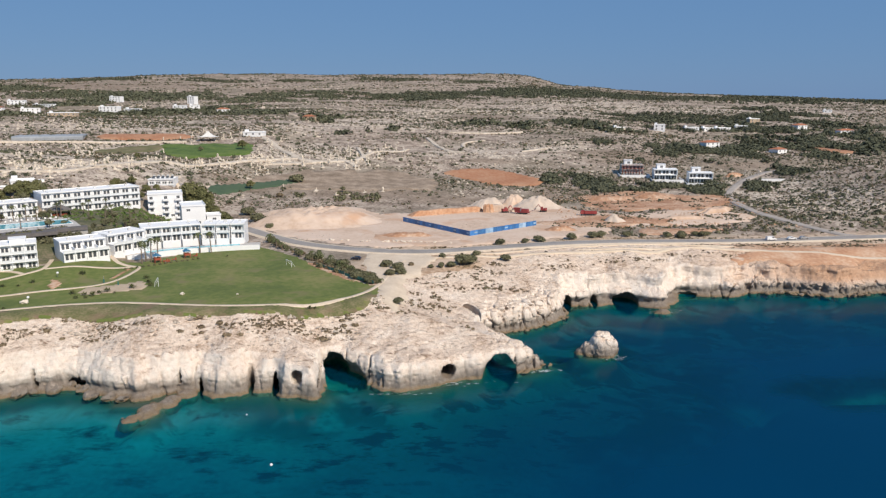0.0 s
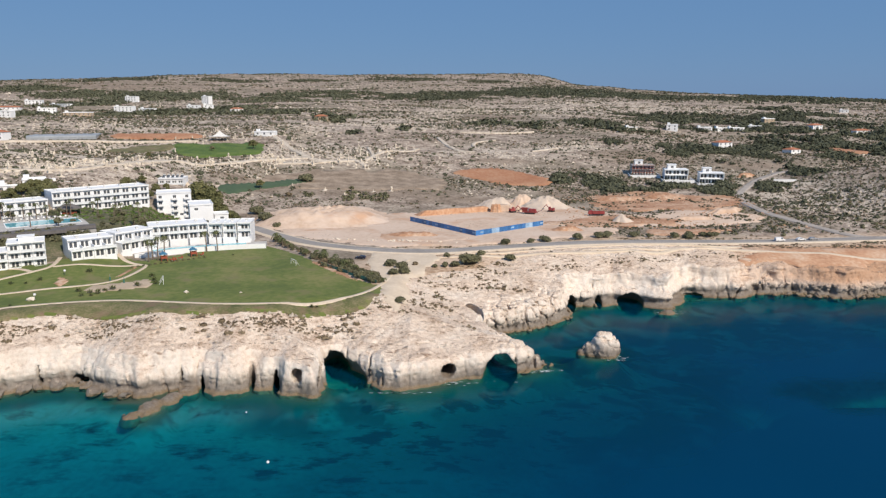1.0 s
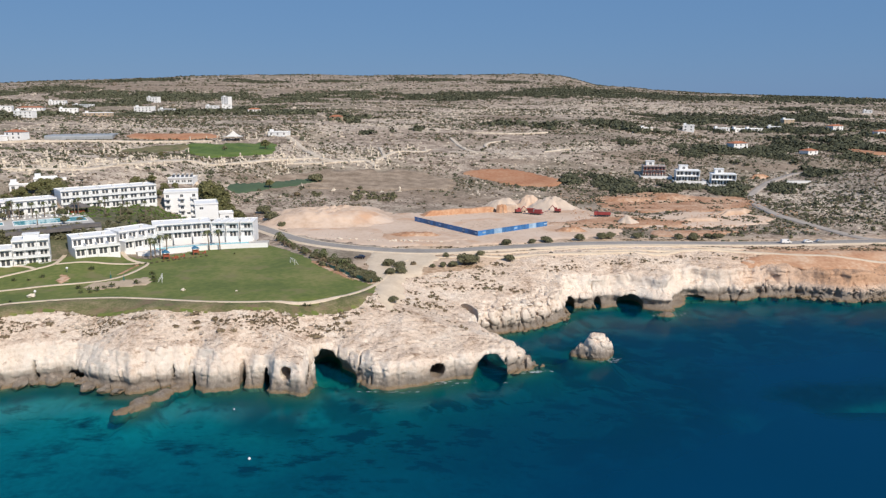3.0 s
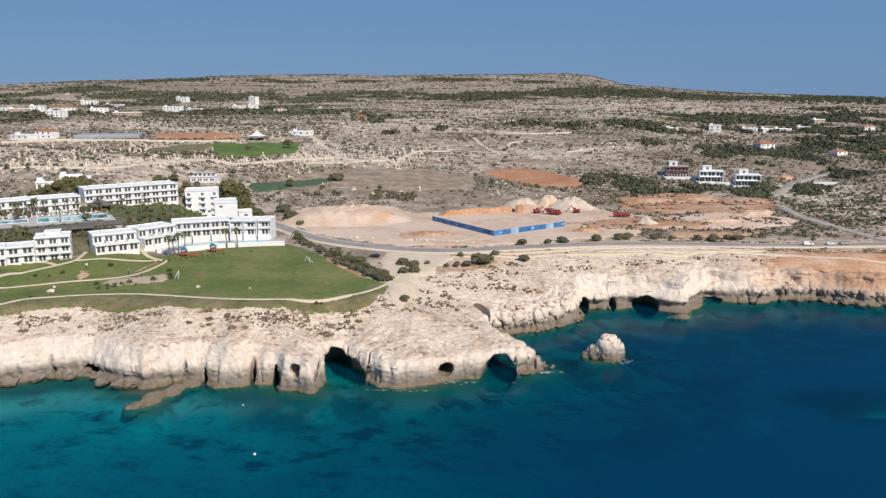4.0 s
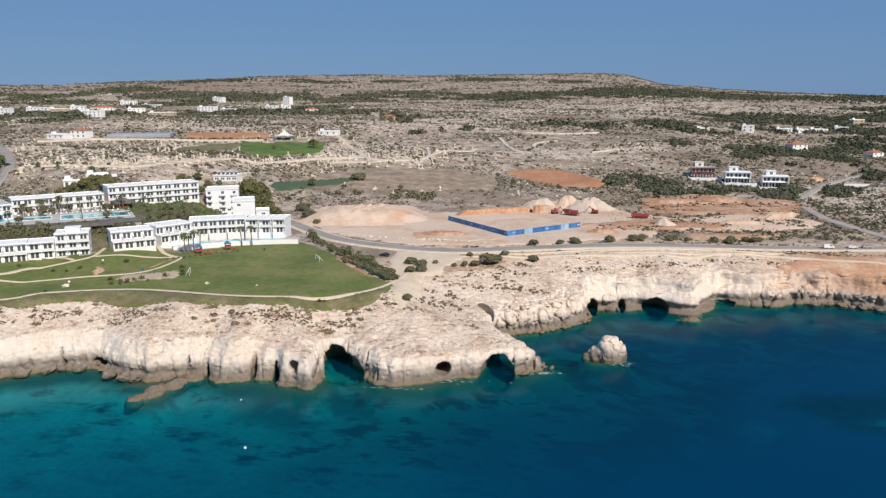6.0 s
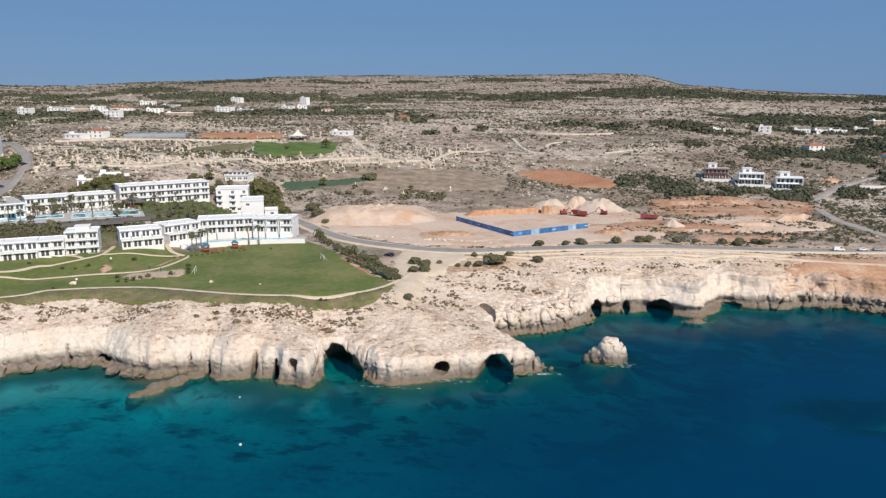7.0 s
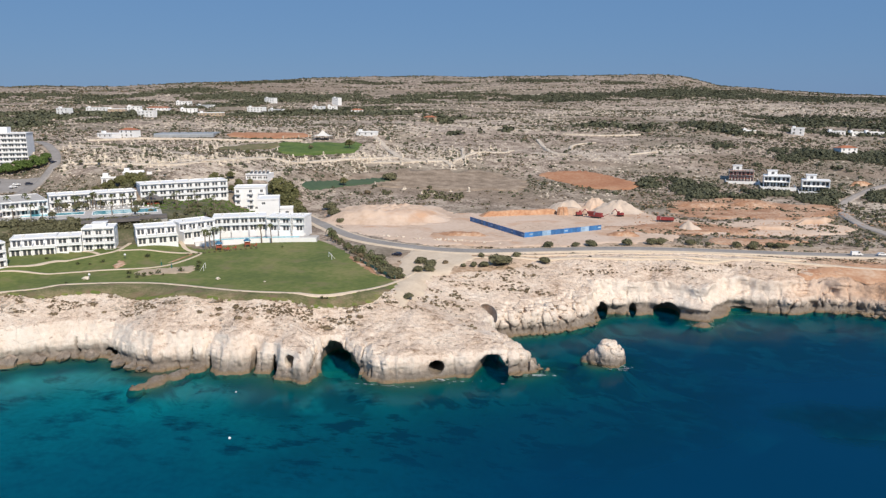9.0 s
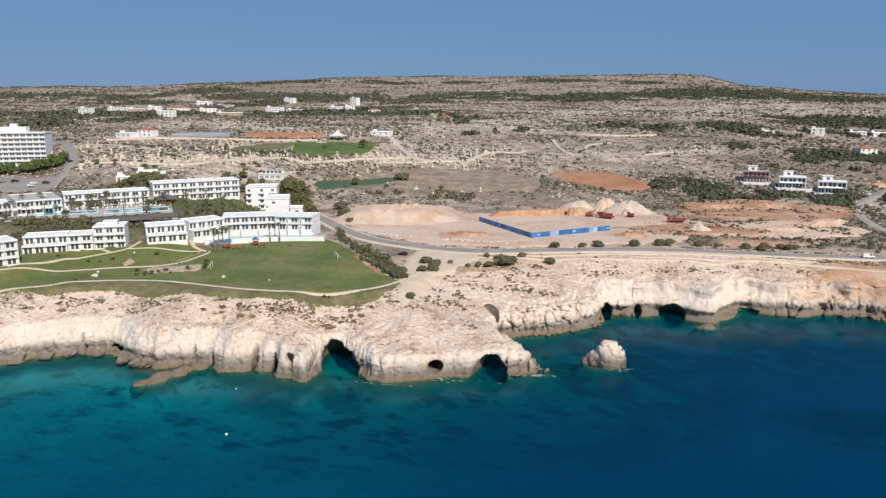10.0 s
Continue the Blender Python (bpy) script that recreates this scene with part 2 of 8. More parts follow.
def surface_net(f, origin, step):
    """The skin of the solid f > 0 sampled on a lattice, as vertices and quads."""
    s = f > 0
    nx, ny, nz = f.shape
    cells = np.zeros((nx - 1, ny - 1, nz - 1), dtype=np.int8)
    for a in (0, 1):
        for b in (0, 1):
            for c in (0, 1):
                cells += s[a:nx - 1 + a, b:ny - 1 + b, c:nz - 1 + c]
    active = np.argwhere((cells > 0) & (cells < 8))
    index = np.full(cells.shape, -1, dtype=np.int64)
    i, j, k = active.T
    index[i, j, k] = np.arange(len(active))
    total, count = np.zeros((len(active), 3)), np.zeros(len(active))
    corner = [(a, b, c) for a in (0, 1) for b in (0, 1) for c in (0, 1)]
    for p in corner:
        for axis in range(3):
            if p[axis]:
                continue
            q = list(p)
            q[axis] = 1
            fa = f[i + p[0], j + p[1], k + p[2]].astype(np.float64)
            fb = f[i + q[0], j + q[1], k + q[2]].astype(np.float64)
            cut = (fa > 0) != (fb > 0)
            t = np.where(cut, fa / np.where(cut, fa - fb, 1), 0)
            at = np.tile(np.array(p, dtype=float), (len(active), 1))
            at[:, axis] += t
            total += at * cut[:, None]
            count += cut
    verts = (active + total / count[:, None]) * np.array(step) + np.array(origin)
    quads = []
    for axis in range(3):
        u, v = (axis + 1) % 3, (axis + 2) % 3
        lo = [slice(0, n) for n in s.shape]
        hi = [slice(0, n) for n in s.shape]
        lo[axis], hi[axis] = slice(0, -1), slice(1, None)
        change = s[tuple(lo)] != s[tuple(hi)]
        e = np.argwhere(change)
        ok = (e[:, u] > 0) & (e[:, v] > 0) & (e[:, u] < s.shape[u] - 1) & (e[:, v] < s.shape[v] - 1)
        e = e[ok]
        inside = s[e[:, 0], e[:, 1], e[:, 2]]
        ring = []
        for du, dv in ((-1, -1), (0, -1), (0, 0), (-1, 0)):
            g = e.copy()
            g[:, u] += du
            g[:, v] += dv
            ring.append(index[g[:, 0], g[:, 1], g[:, 2]])
        ring = np.stack(ring, 1)
        ring[~inside] = ring[~inside][:, ::-1]
        quads.append(ring)
    return verts, np.concatenate(quads)


# ---- the shape of the land ----
COAST = np.array([
    (-420, 175), (-260, 190), (-180, 186), (-137, 187), (-126, 197), (-116, 201), (-107, 204), (-98, 198), (-87, 194.5), (-78, 197), (-70, 201),
    (-64, 197), (-58, 197), (-55.5, 201), (-53, 198.5), (-48, 199), (-45.5, 196), (-37, 194), (-34.7, 205), (-35, 210), (-31, 211), (-26, 208), (-20, 203),
    (-12.6, 198.2), (-4.6, 200.6), (3.3, 205.8), (12, 208.6), (22, 212), (29, 213.5), (34, 218.2), (27, 222), (20, 230), (13, 239), (15, 247.5),
    (31, 254.5), (39, 261), (47, 268), (51, 281), (64, 286), (70, 287), (81, 283.5), (92, 281), (97, 290), (101, 298), (122, 297), (133, 304), (150, 301), (170, 295.5), (192, 300),
])
COAST = np.vstack([COAST, [(240, 303), (340, 330), (520, 372), (900, 470)]])


def inland(x, y):
    """Signed distance to the shore line, positive on land."""
    best = np.full(x.shape, 1e9)
    inside = np.zeros(x.shape, dtype=bool)
    loop = np.vstack([COAST, [(4900, 470), (4900, 9000), (-4900, 9000), (-4900, 175)]])
    for (ax, ay), (bx, by) in zip(loop, np.roll(loop, -1, 0)):
        ex, ey = bx - ax, by - ay
        t = np.clip(((x - ax) * ex + (y - ay) * ey) / (ex * ex + ey * ey), 0, 1)
        best = np.minimum(best, (x - ax - t * ex) ** 2 + (y - ay - t * ey) ** 2)
        cross = ((ay > y) != (by > y)) & (x < ex * (y - ay) / (ey if ey else 1e-9) + ax)
        inside ^= cross
    return np.where(inside, 1, -1) * np.sqrt(best)


SKY_AZ = [-43, -39, -34.5, -32.5, -30.5, -27.6, -23.9, -20, -15.9, -7.5, 1.1, 5.4, 7.1, 8.1, 9.6, 13.6, 17.5, 22.2, 27, 32]
SKY_Z = [137, 141, 140, 147, 155, 159, 167, 173, 176, 178, 178, 174, 170, 160, 141, 122, 108, 97, 89, 80]


def ridge(az):
    """Height of the skyline 2700 m out, by bearing in degrees."""
    return np.interp(az, SKY_AZ, SKY_Z)


def land(x, y, rough=True):
    """Height of the open ground."""
    x, y = np.asarray(x, dtype=np.float64), np.asarray(y, dtype=np.float64)
    s = y - np.where(x < 0, 0.45, 0.15) * x
    flat = 18.6 - 1.2 * sstep(-60, 0, x) * sstep(330, 260, y) - 3.4 * sstep(50, 170, x) * sstep(430, 340, y) + 3.2 * np.maximum(sstep(-120, -140, x) * sstep(232, 275, y), sstep(-152, -167, x) * sstep(200, 236, y))
    z = flat + 5 * sstep(430, 520, s) + 18 * sstep(495, 665, s) + 14 * sstep(640, 820, s) + 10 * sstep(780, 1050, s) + 10 * sstep(1000, 1500, s)
    z = z - 9 * sstep(150, 320, x) * sstep(600, 760, y) * sstep(1300, 1000, y)
    behind = (y - 325 - 0.88 * (x + 85)) / 1.33
    z = z + (9 * sstep(14, 34, behind) * sstep(-130, -158, x) + 9 * sstep(-165, -200, x) * sstep(336, 366, y + 0.5 * (x + 200))) * sstep(560, 430, y)
    z = z + 14 * sstep(230, 330, x) * sstep(380, 450, y) * sstep(600, 520, y)
    r = np.hypot(x - 17, y)
    far = sstep(1250, 2700, r)
    z = z + (ridge(np.degrees(np.arctan2(x - 17, y))) - z) * far
    z = z - 60 * sstep(2750, 4600, r)
    wild = sstep(420, 620, s) * sstep(-1.0, 1.0, np.ones_like(s))
    if rough:
        z = z + wild * 5.0 * (fbm2(x / 90, y / 60, 4, 3) - 0.5) + sstep(700, 1400, r) * 14 * (fbm2(x / 260, y / 150, 4, 9) - 0.5)
    return z


def top(x, y, d):
    """Height of the ground with the slope down to the cliff edge; d is the distance from the shore."""
    lip = 8.6 + 1.9 * sstep(-50, -60, x) - 1.2 * sstep(-35, -5, x) * sstep(236, 226, y) + 3.0 * sstep(38, 50, x) - 2.0 * sstep(120, 165, x)
    lip = lip - 6.2 * sstep(23.5, 34, x) * sstep(236, 226, y)
    lip = lip + 3.4 * (fbm2(x / 11, y / 11, 3, 12) - 0.5) * sstep(40, 54, x)
    wide = 22 + 16 * sstep(-30, -8, x) * sstep(45, 20, x)
    t = np.clip(d / wide, 0, 1)
    return lip + (land(x, y) - lip) * (0.55 * t + 0.45 * t * t * (3 - 2 * t))


def ground_z(x, y):
    """Height of the finished ground at one place."""
    xa, ya = np.array([float(x)]), np.array([float(y)])
    return float(top(xa, ya, np.maximum(inland(xa, ya), 0))[0])


LAWN_X = [-165, -138, -131, -117, -95, -66, -48, -34.5, -26.6, -22]
LAWN_Y = [203, 208.5, 213, 218, 216.5, 218, 220, 224, 227, 236]


def on_lawn(x, y):
    """1 on the mown and dry grass behind the cliff, 0 on the rock."""
    return sstep(-1.5, 1.0, y - np.interp(x, LAWN_X, LAWN_Y)) * sstep(-19.5, -22, x)


# ---- the rocky shore, a solid with arches and caves ----
# x, y, z, half width, half depth, half height, turn in degrees
CAVES = [(-33.4, 214, 0, 4.7, 12, 7.3, 8), (-28.2, 209.5, 0, 3.6, 8, 5.0, 36), (17.8, 213, 0, 5.0, 26, 6.3, -12), (20, 227, 0, 7, 10, 6.0, -28), (-70.3, 206, 0, 1.3, 7, 6.4, 8),
         (-55.8, 202, 1, 0.9, 3.5, 6.8, 5), (-48.8, 204, 0, 1.3, 7, 6.0, 5), (-41.6, 197, 5.4, 1.75, 7, 1.9, 5), (0.9, 208, 3.4, 2.5, 9, 2.4, 10),
         (51.5, 286, 1, 2.2, 6, 5.0, 0), (63.5, 289, 0.5, 1.6, 5, 3.4, 0), (76.5, 289, 0.8, 5.2, 9, 4.6, 0), (131, 302, 7.2, 5.5, 4.5, 1.3, 0),
         (10.5, 252, 6.5, 3.0, 6, 4.0, 30), (-118, 203, 3, 0.6, 3, 3.5, 0), (-104, 206, 1.5, 6, 3.5, 3.2, 0), (-75.5, 202, 4.5, 0.5, 3, 2.6, 0), (106, 300, 0, 5, 3, 1.5, 0)]


def largest(q, n):
    """The quads that hang together with most others; loose crumbs are dropped."""
    lab = np.arange(n)
    while True:
        low = lab[q].min(1)
        new_ = lab.copy()
        for c in range(q.shape[1]):
            np.minimum.at(new_, q[:, c], low)
        new_ = new_[new_]
        if (new_ == lab).all():
            break
        lab = new_
    ids, count = np.unique(lab[q[:, 0]], return_counts=True)
    return q[lab[q[:, 0]] == ids[count.argmax()]]


def shore_mesh():
    step = (0.48, 0.48, 0.42)
    o = (-190.0, 178.0, -3.0)
    nx, ny, nz = 862, 344, 69
    xs, ys, zs = o[0] + step[0] * np.arange(nx), o[1] + step[1] * np.arange(ny), o[2] + step[2] * np.arange(nz)
    X, Y = np.meshgrid(xs, ys, indexing="ij")
    # the shore line wavers a little, in scallops and ribs
    wob = 3.2 * (fbm2(X / 8, Y / 8, 3, 21) - 0.5) + 1.0 * (fbm2(X / 2.2, Y / 2.2, 2, 31) - 0.5)
    east = sstep(40, 54, X)
    wob = wob + east * 5.0 * (fbm2(X / 13, Y / 13, 3, 22) - 0.5)
    D = inland(X, Y)
    T = top(X, Y, np.maximum(D, 0)) + sstep(1, 8, D) * sstep(40, 24, D) * (1 - on_lawn(X, Y)) * (0.8 * (fbm2(X / 7, Y / 5, 4, 41) - 0.5) + 0.45 * (fbm2(X / 1.7, Y / 1.2, 2, 43) - 0.5))
    # worn bedding: low ledges that follow the slope
    q = T / 0.8 + 1.6 * fbm2(X / 15, Y / 9, 3, 45)
    T = T + 0.8 * (np.floor(q) + sstep(0.45, 0.95, q - np.floor(q)) - q + 0.3) * 0.3 * sstep(0.40, 0.56, fbm2(X / 9, Y / 9, 2, 46)) * sstep(1.5, 7, D) * sstep(40, 24, D) * (1 - on_lawn(X, Y))
    pier = sstep(-74, -68, X) * sstep(42, 34, X) * sstep(232, 224, Y)
    f = np.empty((nx, ny, nz), dtype=np.float32)
    for k, z in enumerate(zs):
        h = T - z
        # ledge at the water with a notch over it, or the flared foot of a pier, and a face that leans back towards the lip
        lean = (1 - pier) * (-(2.6 * fbm2(X / 6, Y / 6, 2, 25) - 0.3) * sstep(1.4, 0.2, z) + 0.7 * sstep(0.8, 1.6, z) * sstep(4.2, 2.0, z))
        lean = lean - pier * (2.2 * fbm2(X / 5, Y / 5, 2, 26) - 0.2) * (0.55 * sstep(3.2, 0.4, z) + 0.9 * sstep(0.9, -0.1, z))
        lean = lean + 1.4 * sstep(4.5, 9, z) + 1.6 * sstep(6.5, 11.5, z) * sstep(-48, -58, X) + east * 2.6 * sstep(2.5, 10.5, z)
        w = (D + wob - lean) * 0.9
        f[:, :, k] = -np.logaddexp(-h * 2.2, -w * 2.2) / 2.2
    i, j, k = np.nonzero(np.abs(f) < 2.2)
    keep = D[i, j] < 34
    i, j, k = i[keep], j[keep], k[keep]
    px, py, pz = xs[i], ys[j], zs[k]
    g = f[i, j, k].astype(np.float64)
    wild = 1 - on_lawn(px, py)
    face = sstep(14, 2, D[i, j]) * wild
    f1, f2 = worley(px / 3.4, py / 3.4, pz / 4.2, 5)
    blocky = 0.18 + 0.82 * (sstep(14, 20, px) * sstep(50, 42, px) + sstep(125, 150, px) * sstep(6.5, 4, pz))
    g += face * (1.7 * (fbm3(px / 4.5, py / 4.5, pz / 9, 3, 51) - 0.5) + 0.55 * (fbm3(px / 1.3, py / 1.3, pz / 1.0, 2, 61) - 0.5))
    g += face * blocky * (0.55 * (0.55 - f1) - 1.5 * sstep(0.13, 0.0, f2 - f1 + 0.25 * (fbm3(px / 2, py / 2, pz / 2, 2, 95) - 0.5)) + 0.9 * (fbm3(px / 2.2, py / 2.2, pz / 2.2, 2, 97) - 0.5))
    g += wild * (1 - face) * 0.3 * (fbm3(px / 1.6, py / 1.2, pz / 1.2, 2, 71) - 0.5) - 0.3 * wild * (1 - face) * sstep(0.12, 0, f2 - f1)
    far_side = sstep(42, 52, px)
    g += face * far_side * (3.4 * (fbm3(px / 9, py / 9, pz / 6, 2, 57) - 0.5) - (1.2 - 0.9 * sstep(96, 118, px)) * sstep(0.9, 1.6, pz) * sstep(4.6, 2.6, pz))
    # clefts that split the face into piers
    c1, c2 = worley(px / 5.5, py / 5.5, pz / 22, 15)
    some = 0.15 + 0.85 * sstep(0.44, 0.60, fbm2(px / 16, py / 16, 2, 17))
    g -= face * some * 2.2 * sstep(0.09, 0.0, c2 - c1) * sstep(10, 6, pz)
    g += face * (0.3 + 0.5 * some) * (0.5 - c1)
    # strata: thin proud beds
    g += face * 0.07 * np.sin(pz * 4.2 + 3 * fbm2(px / 12, py / 12, 2, 81))
    for cx, cy, cz, a, b, c, turn in CAVES:
        ca, sa = math.cos(radians(turn)), math.sin(radians(turn))
        near = np.nonzero((np.abs(px - cx) < a + b + 2) & (np.abs(py - cy) < a + b + 2))[0]
        u = ((px[near] - cx) * ca + (py[near] - cy) * sa) / a
        v = (-(px[near] - cx) * sa + (py[near] - cy) * ca) / b
        w = (pz[near] - cz) / c
        hole = (np.sqrt(u * u + v * v + w * w) - 1) * min(a, c) * 0.8 + 0.5 * (fbm3(px[near] / 1.8, py[near] / 1.8, pz[near] / 1.8, 2, 91) - 0.5)
        g[near] = np.minimum(g[near], hole)
    f[i, j, k] = g
    for cx, cy, cz, a, b, c, turn in CAVES:      # the hollow cores, away from the skin
        ca, sa = math.cos(radians(turn)), math.sin(radians(turn))
        i0, i1 = np.searchsorted(xs, (cx - a - b, cx + a + b))
        j0, j1 = np.searchsorted(ys, (cy - a - b, cy + a + b))
        bx, by, bz = np.meshgrid(xs[i0:i1], ys[j0:j1], zs, indexing="ij")
        u = ((bx - cx) * ca + (by - cy) * sa) / a
        v = (-(bx - cx) * sa + (by - cy) * ca) / b
        w = (bz - cz) / c
        hole = (np.sqrt(u * u + v * v + w * w) - 1) * min(a, c) * 0.8 + 0.5 * (fbm3(bx / 1.8, by / 1.8, bz / 1.8, 2, 91) - 0.5)
        f[i0:i1, j0:j1, :] = np.minimum(f[i0:i1, j0:j1, :], hole)
    f[:, :, 0] = np.where(f[:, :, 0] > 0, f[:, :, 0], -1)
    v, q = surface_net(f, o, step)
    dv = inland(v[:, 0], v[:, 1])
    good = (dv < 33)[q].all(1)
    q = largest(q[good], len(v))
    used, inv = np.unique(q, return_inverse=True)
    return v[used], inv.reshape(q.shape)


def rock_material():
    """Limestone: white wave-cut faces, tan weathered tops, grey streaks and an algae band over the water."""
    m = bpy.data.materials.new("coastal_limestone")
    m.use_nodes = True
    t = m.node_tree
    n, ln = t.nodes, t.links.new
    b = n["Principled BSDF"]
    geo = n.new("ShaderNodeNewGeometry")
    sep = n.new("ShaderNodeSeparateXYZ")
    ln(geo.outputs["Position"], sep.inputs[0])
    up = n.new("ShaderNodeSeparateXYZ")
    ln(geo.outputs["Normal"], up.inputs[0])
    big = node(t, "ShaderNodeTexNoise", Scale=0.11, Detail=6)
    mid = node(t, "ShaderNodeTexNoise", Scale=0.8, Detail=8, Roughness=0.65)
    fine = node(t, "ShaderNodeTexNoise", Scale=3.2, Detail=6, Roughness=0.7)
    for x in (big, mid, fine):
        ln(geo.outputs["Position"], x.inputs["Vector"])

    def ramp(source, *stops):
        r = n.new("ShaderNodeValToRGB")
        e = r.color_ramp.elements
        while len(e) < len(stops):
            e.new(0.5)
        for i, (p, c) in enumerate(stops):
            e[i].position, e[i].color = p, (*c, 1)
        ln(source, r.inputs[0])
        return r.outputs[0]

    def blend(fac, a, c, mode="MIX"):
        x = n.new("ShaderNodeMix")
        x.data_type, x.blend_type = "RGBA", mode
        if isinstance(fac, float):
            x.inputs[0].default_value = fac
        else:
            ln(fac, x.inputs[0])
        for sock, v in ((x.inputs[6], a), (x.inputs[7], c)):
            if isinstance(v, tuple):
                sock.default_value = (*v, 1)
            else:
                ln(v, sock)
        return x.outputs[2]

    def span(source, lo, hi, a=0.0, c=1.0):
        x = n.new("ShaderNodeMapRange")
        for i, v in enumerate((lo, hi, a, c)):
            x.inputs[i + 1].default_value = v
        ln(source, x.inputs[0])
        return x.outputs[0]

    two = n.new("ShaderNodeMix")
    two.inputs[0].default_value = 0.55
    ln(big.outputs["Fac"], two.inputs[2])
    ln(mid.outputs["Fac"], two.inputs[3])
    top_c = ramp(two.outputs[0], (0.36, (0.36, 0.25, 0.17)), (0.44, (0.66, 0.51, 0.395)), (0.53, (0.79, 0.645, 0.52)), (0.64, (0.86, 0.745, 0.63)))
    face_c = ramp(two.outputs[0], (0.34, (0.68, 0.535, 0.425)), (0.45, (0.83, 0.705, 0.595)), (0.60, (0.88, 0.79, 0.695)))
    col = blend(span(up.outputs["Z"], 0.60, 0.92), face_c, top_c)
    # rust-coloured soil washed over the eastern cliff top
    rust = n.new("ShaderNodeMath")
    rust.operation = "MULTIPLY"
    lift = n.new("ShaderNodeMath")
    lift.operation = "MULTIPLY_ADD"
    lift.inputs[1].default_value = 7.0
    ln(two.outputs[0], lift.inputs[0])
    ln(sep.outputs["Z"], lift.inputs[2])
    ln(span(lift.outputs[0], 6.0, 10.5, 0.0, 0.85), rust.inputs[0])
    ln(span(sep.outputs["X"], 112.0, 160.0), rust.inputs[1])
    col = blend(rust.outputs[0], col, blend(mid.outputs["Fac"], (0.42, 0.19, 0.09), (0.62, 0.39, 0.24)))
    # pits and small hollows: their shade is painted in as brown specks
    pit = n.new("ShaderNodeMath")
    pit.operation = "MULTIPLY"
    ln(span(fine.outputs["Fac"], 0.38, 0.48, 0.6, 0.0), pit.inputs[0])
    ln(span(up.outputs["Z"], 0.45, 0.85, 0.2, 1.0), pit.inputs[1])
    col = blend(pit.outputs[0], col, (0.31, 0.215, 0.15))
    # brown plants and the shadow in hollows, painted along the beds of the pavement
    mp0 = n.new("ShaderNodeMapping")
    mp0.inputs["Scale"].default_value = (0.30, 0.85, 0.5)
    mp0.inputs["Rotation"].default_value = (0, 0, radians(-12))
    ln(geo.outputs["Position"], mp0.inputs["Vector"])
    hollow = node(t, "ShaderNodeTexNoise", Scale=1.0, Detail=6, Roughness=0.72)
    ln(mp0.outputs[0], hollow.inputs["Vector"])
    hm = n.new("ShaderNodeMath")
    hm.operation = "MULTIPLY"
    ln(span(hollow.outputs["Fac"], 0.43, 0.37, 0.0, 0.85), hm.inputs[0])
    ln(span(up.outputs["Z"], 0.55, 0.80), hm.inputs[1])
    col = blend(hm.outputs[0], col, blend(mid.outputs["Fac"], (0.17, 0.105, 0.07), (0.30, 0.20, 0.13)))
    # grey streaks that run down the faces
    mp = n.new("ShaderNodeMapping")
    mp.inputs["Scale"].default_value = (0.55, 0.55, 0.05)
    ln(geo.outputs["Position"], mp.inputs["Vector"])
    streak = node(t, "ShaderNodeTexNoise", Scale=1.0, Detail=5)
    ln(mp.outputs[0], streak.inputs["Vector"])
    steep = span(up.outputs["Z"], 0.3, 0.6, 0.4, 0.0)
    sm = n.new("ShaderNodeMath")
    sm.operation = "MULTIPLY"
    low_ = n.new("ShaderNodeMath")
    low_.operation = "MULTIPLY"
    ln(span(sep.outputs["Z"], 5.0, 8.0, 1.0, 0.0), low_.inputs[0])
    ln(steep, low_.inputs[1])
    ln(span(streak.outputs["Fac"], 0.52, 0.66), sm.inputs[0])
    ln(low_.outputs[0], sm.inputs[1])
    col = blend(sm.outputs[0], col, (0.42, 0.355, 0.295))
    # joints: thin dark cracks
    warp = n.new("ShaderNodeMix")
    warp.data_type = "RGBA"
    warp.blend_type = "ADD"
    warp.inputs[0].default_value = 1.0
    ln(geo.outputs["Position"], warp.inputs[6])
    ln(mid.outputs["Color"], warp.inputs[7])
    crack = n.new("ShaderNodeTexVoronoi")
    crack.feature = "DISTANCE_TO_EDGE"
    crack.inputs["Scale"].default_value = 0.19
    ln(warp.outputs[2], crack.inputs["Vector"])
    some = n.new("ShaderNodeMath")
    some.operation = "MULTIPLY"
    ln(span(crack.outputs["Distance"], 0.006, 0.03, 0.22, 0.0), some.inputs[0])
    ln(span(big.outputs["Fac"], 0.54, 0.64), some.inputs[1])
    col = blend(some.outputs[0], col, (0.13, 0.09, 0.06))
    # algae band over the water, brown at the tide line
    band = n.new("ShaderNodeMath")
    band.operation = "MULTIPLY_ADD"
    band.inputs[1].default_value = 6.0
    ln(streak.outputs["Fac"], band.inputs[0])
    ln(sep.outputs["Z"], band.inputs[2])
    col = blend(span(band.outputs[0], 5.1, 8.6, 0.88, 0.0), col, blend(mid.outputs["Fac"], (0.11, 0.092, 0.075), (0.27, 0.23, 0.195)))
    band2 = n.new("ShaderNodeMath")
    band2.operation = "MULTIPLY_ADD"
    band2.inputs[1].default_value = 1.6
    ln(mid.outputs["Fac"], band2.inputs[0])
    ln(sep.outputs["Z"], band2.inputs[2])
    col = blend(span(band2.outputs[0], 1.2, 2.0, 0.9, 0.0), col, blend(fine.outputs["Fac"], (0.14, 0.10, 0.06), (0.34, 0.25, 0.155)))
    ln(col, b.inputs["Base Color"])
    b.inputs["Roughness"].default_value = 0.92
    b.inputs["Specular IOR Level"].default_value = 0.15
    bp = node(t, "ShaderNodeBump", Strength=0.9, Distance=0.35)
    add = n.new("ShaderNodeMath")
    ln(mid.outputs["Fac"], add.inputs[0])
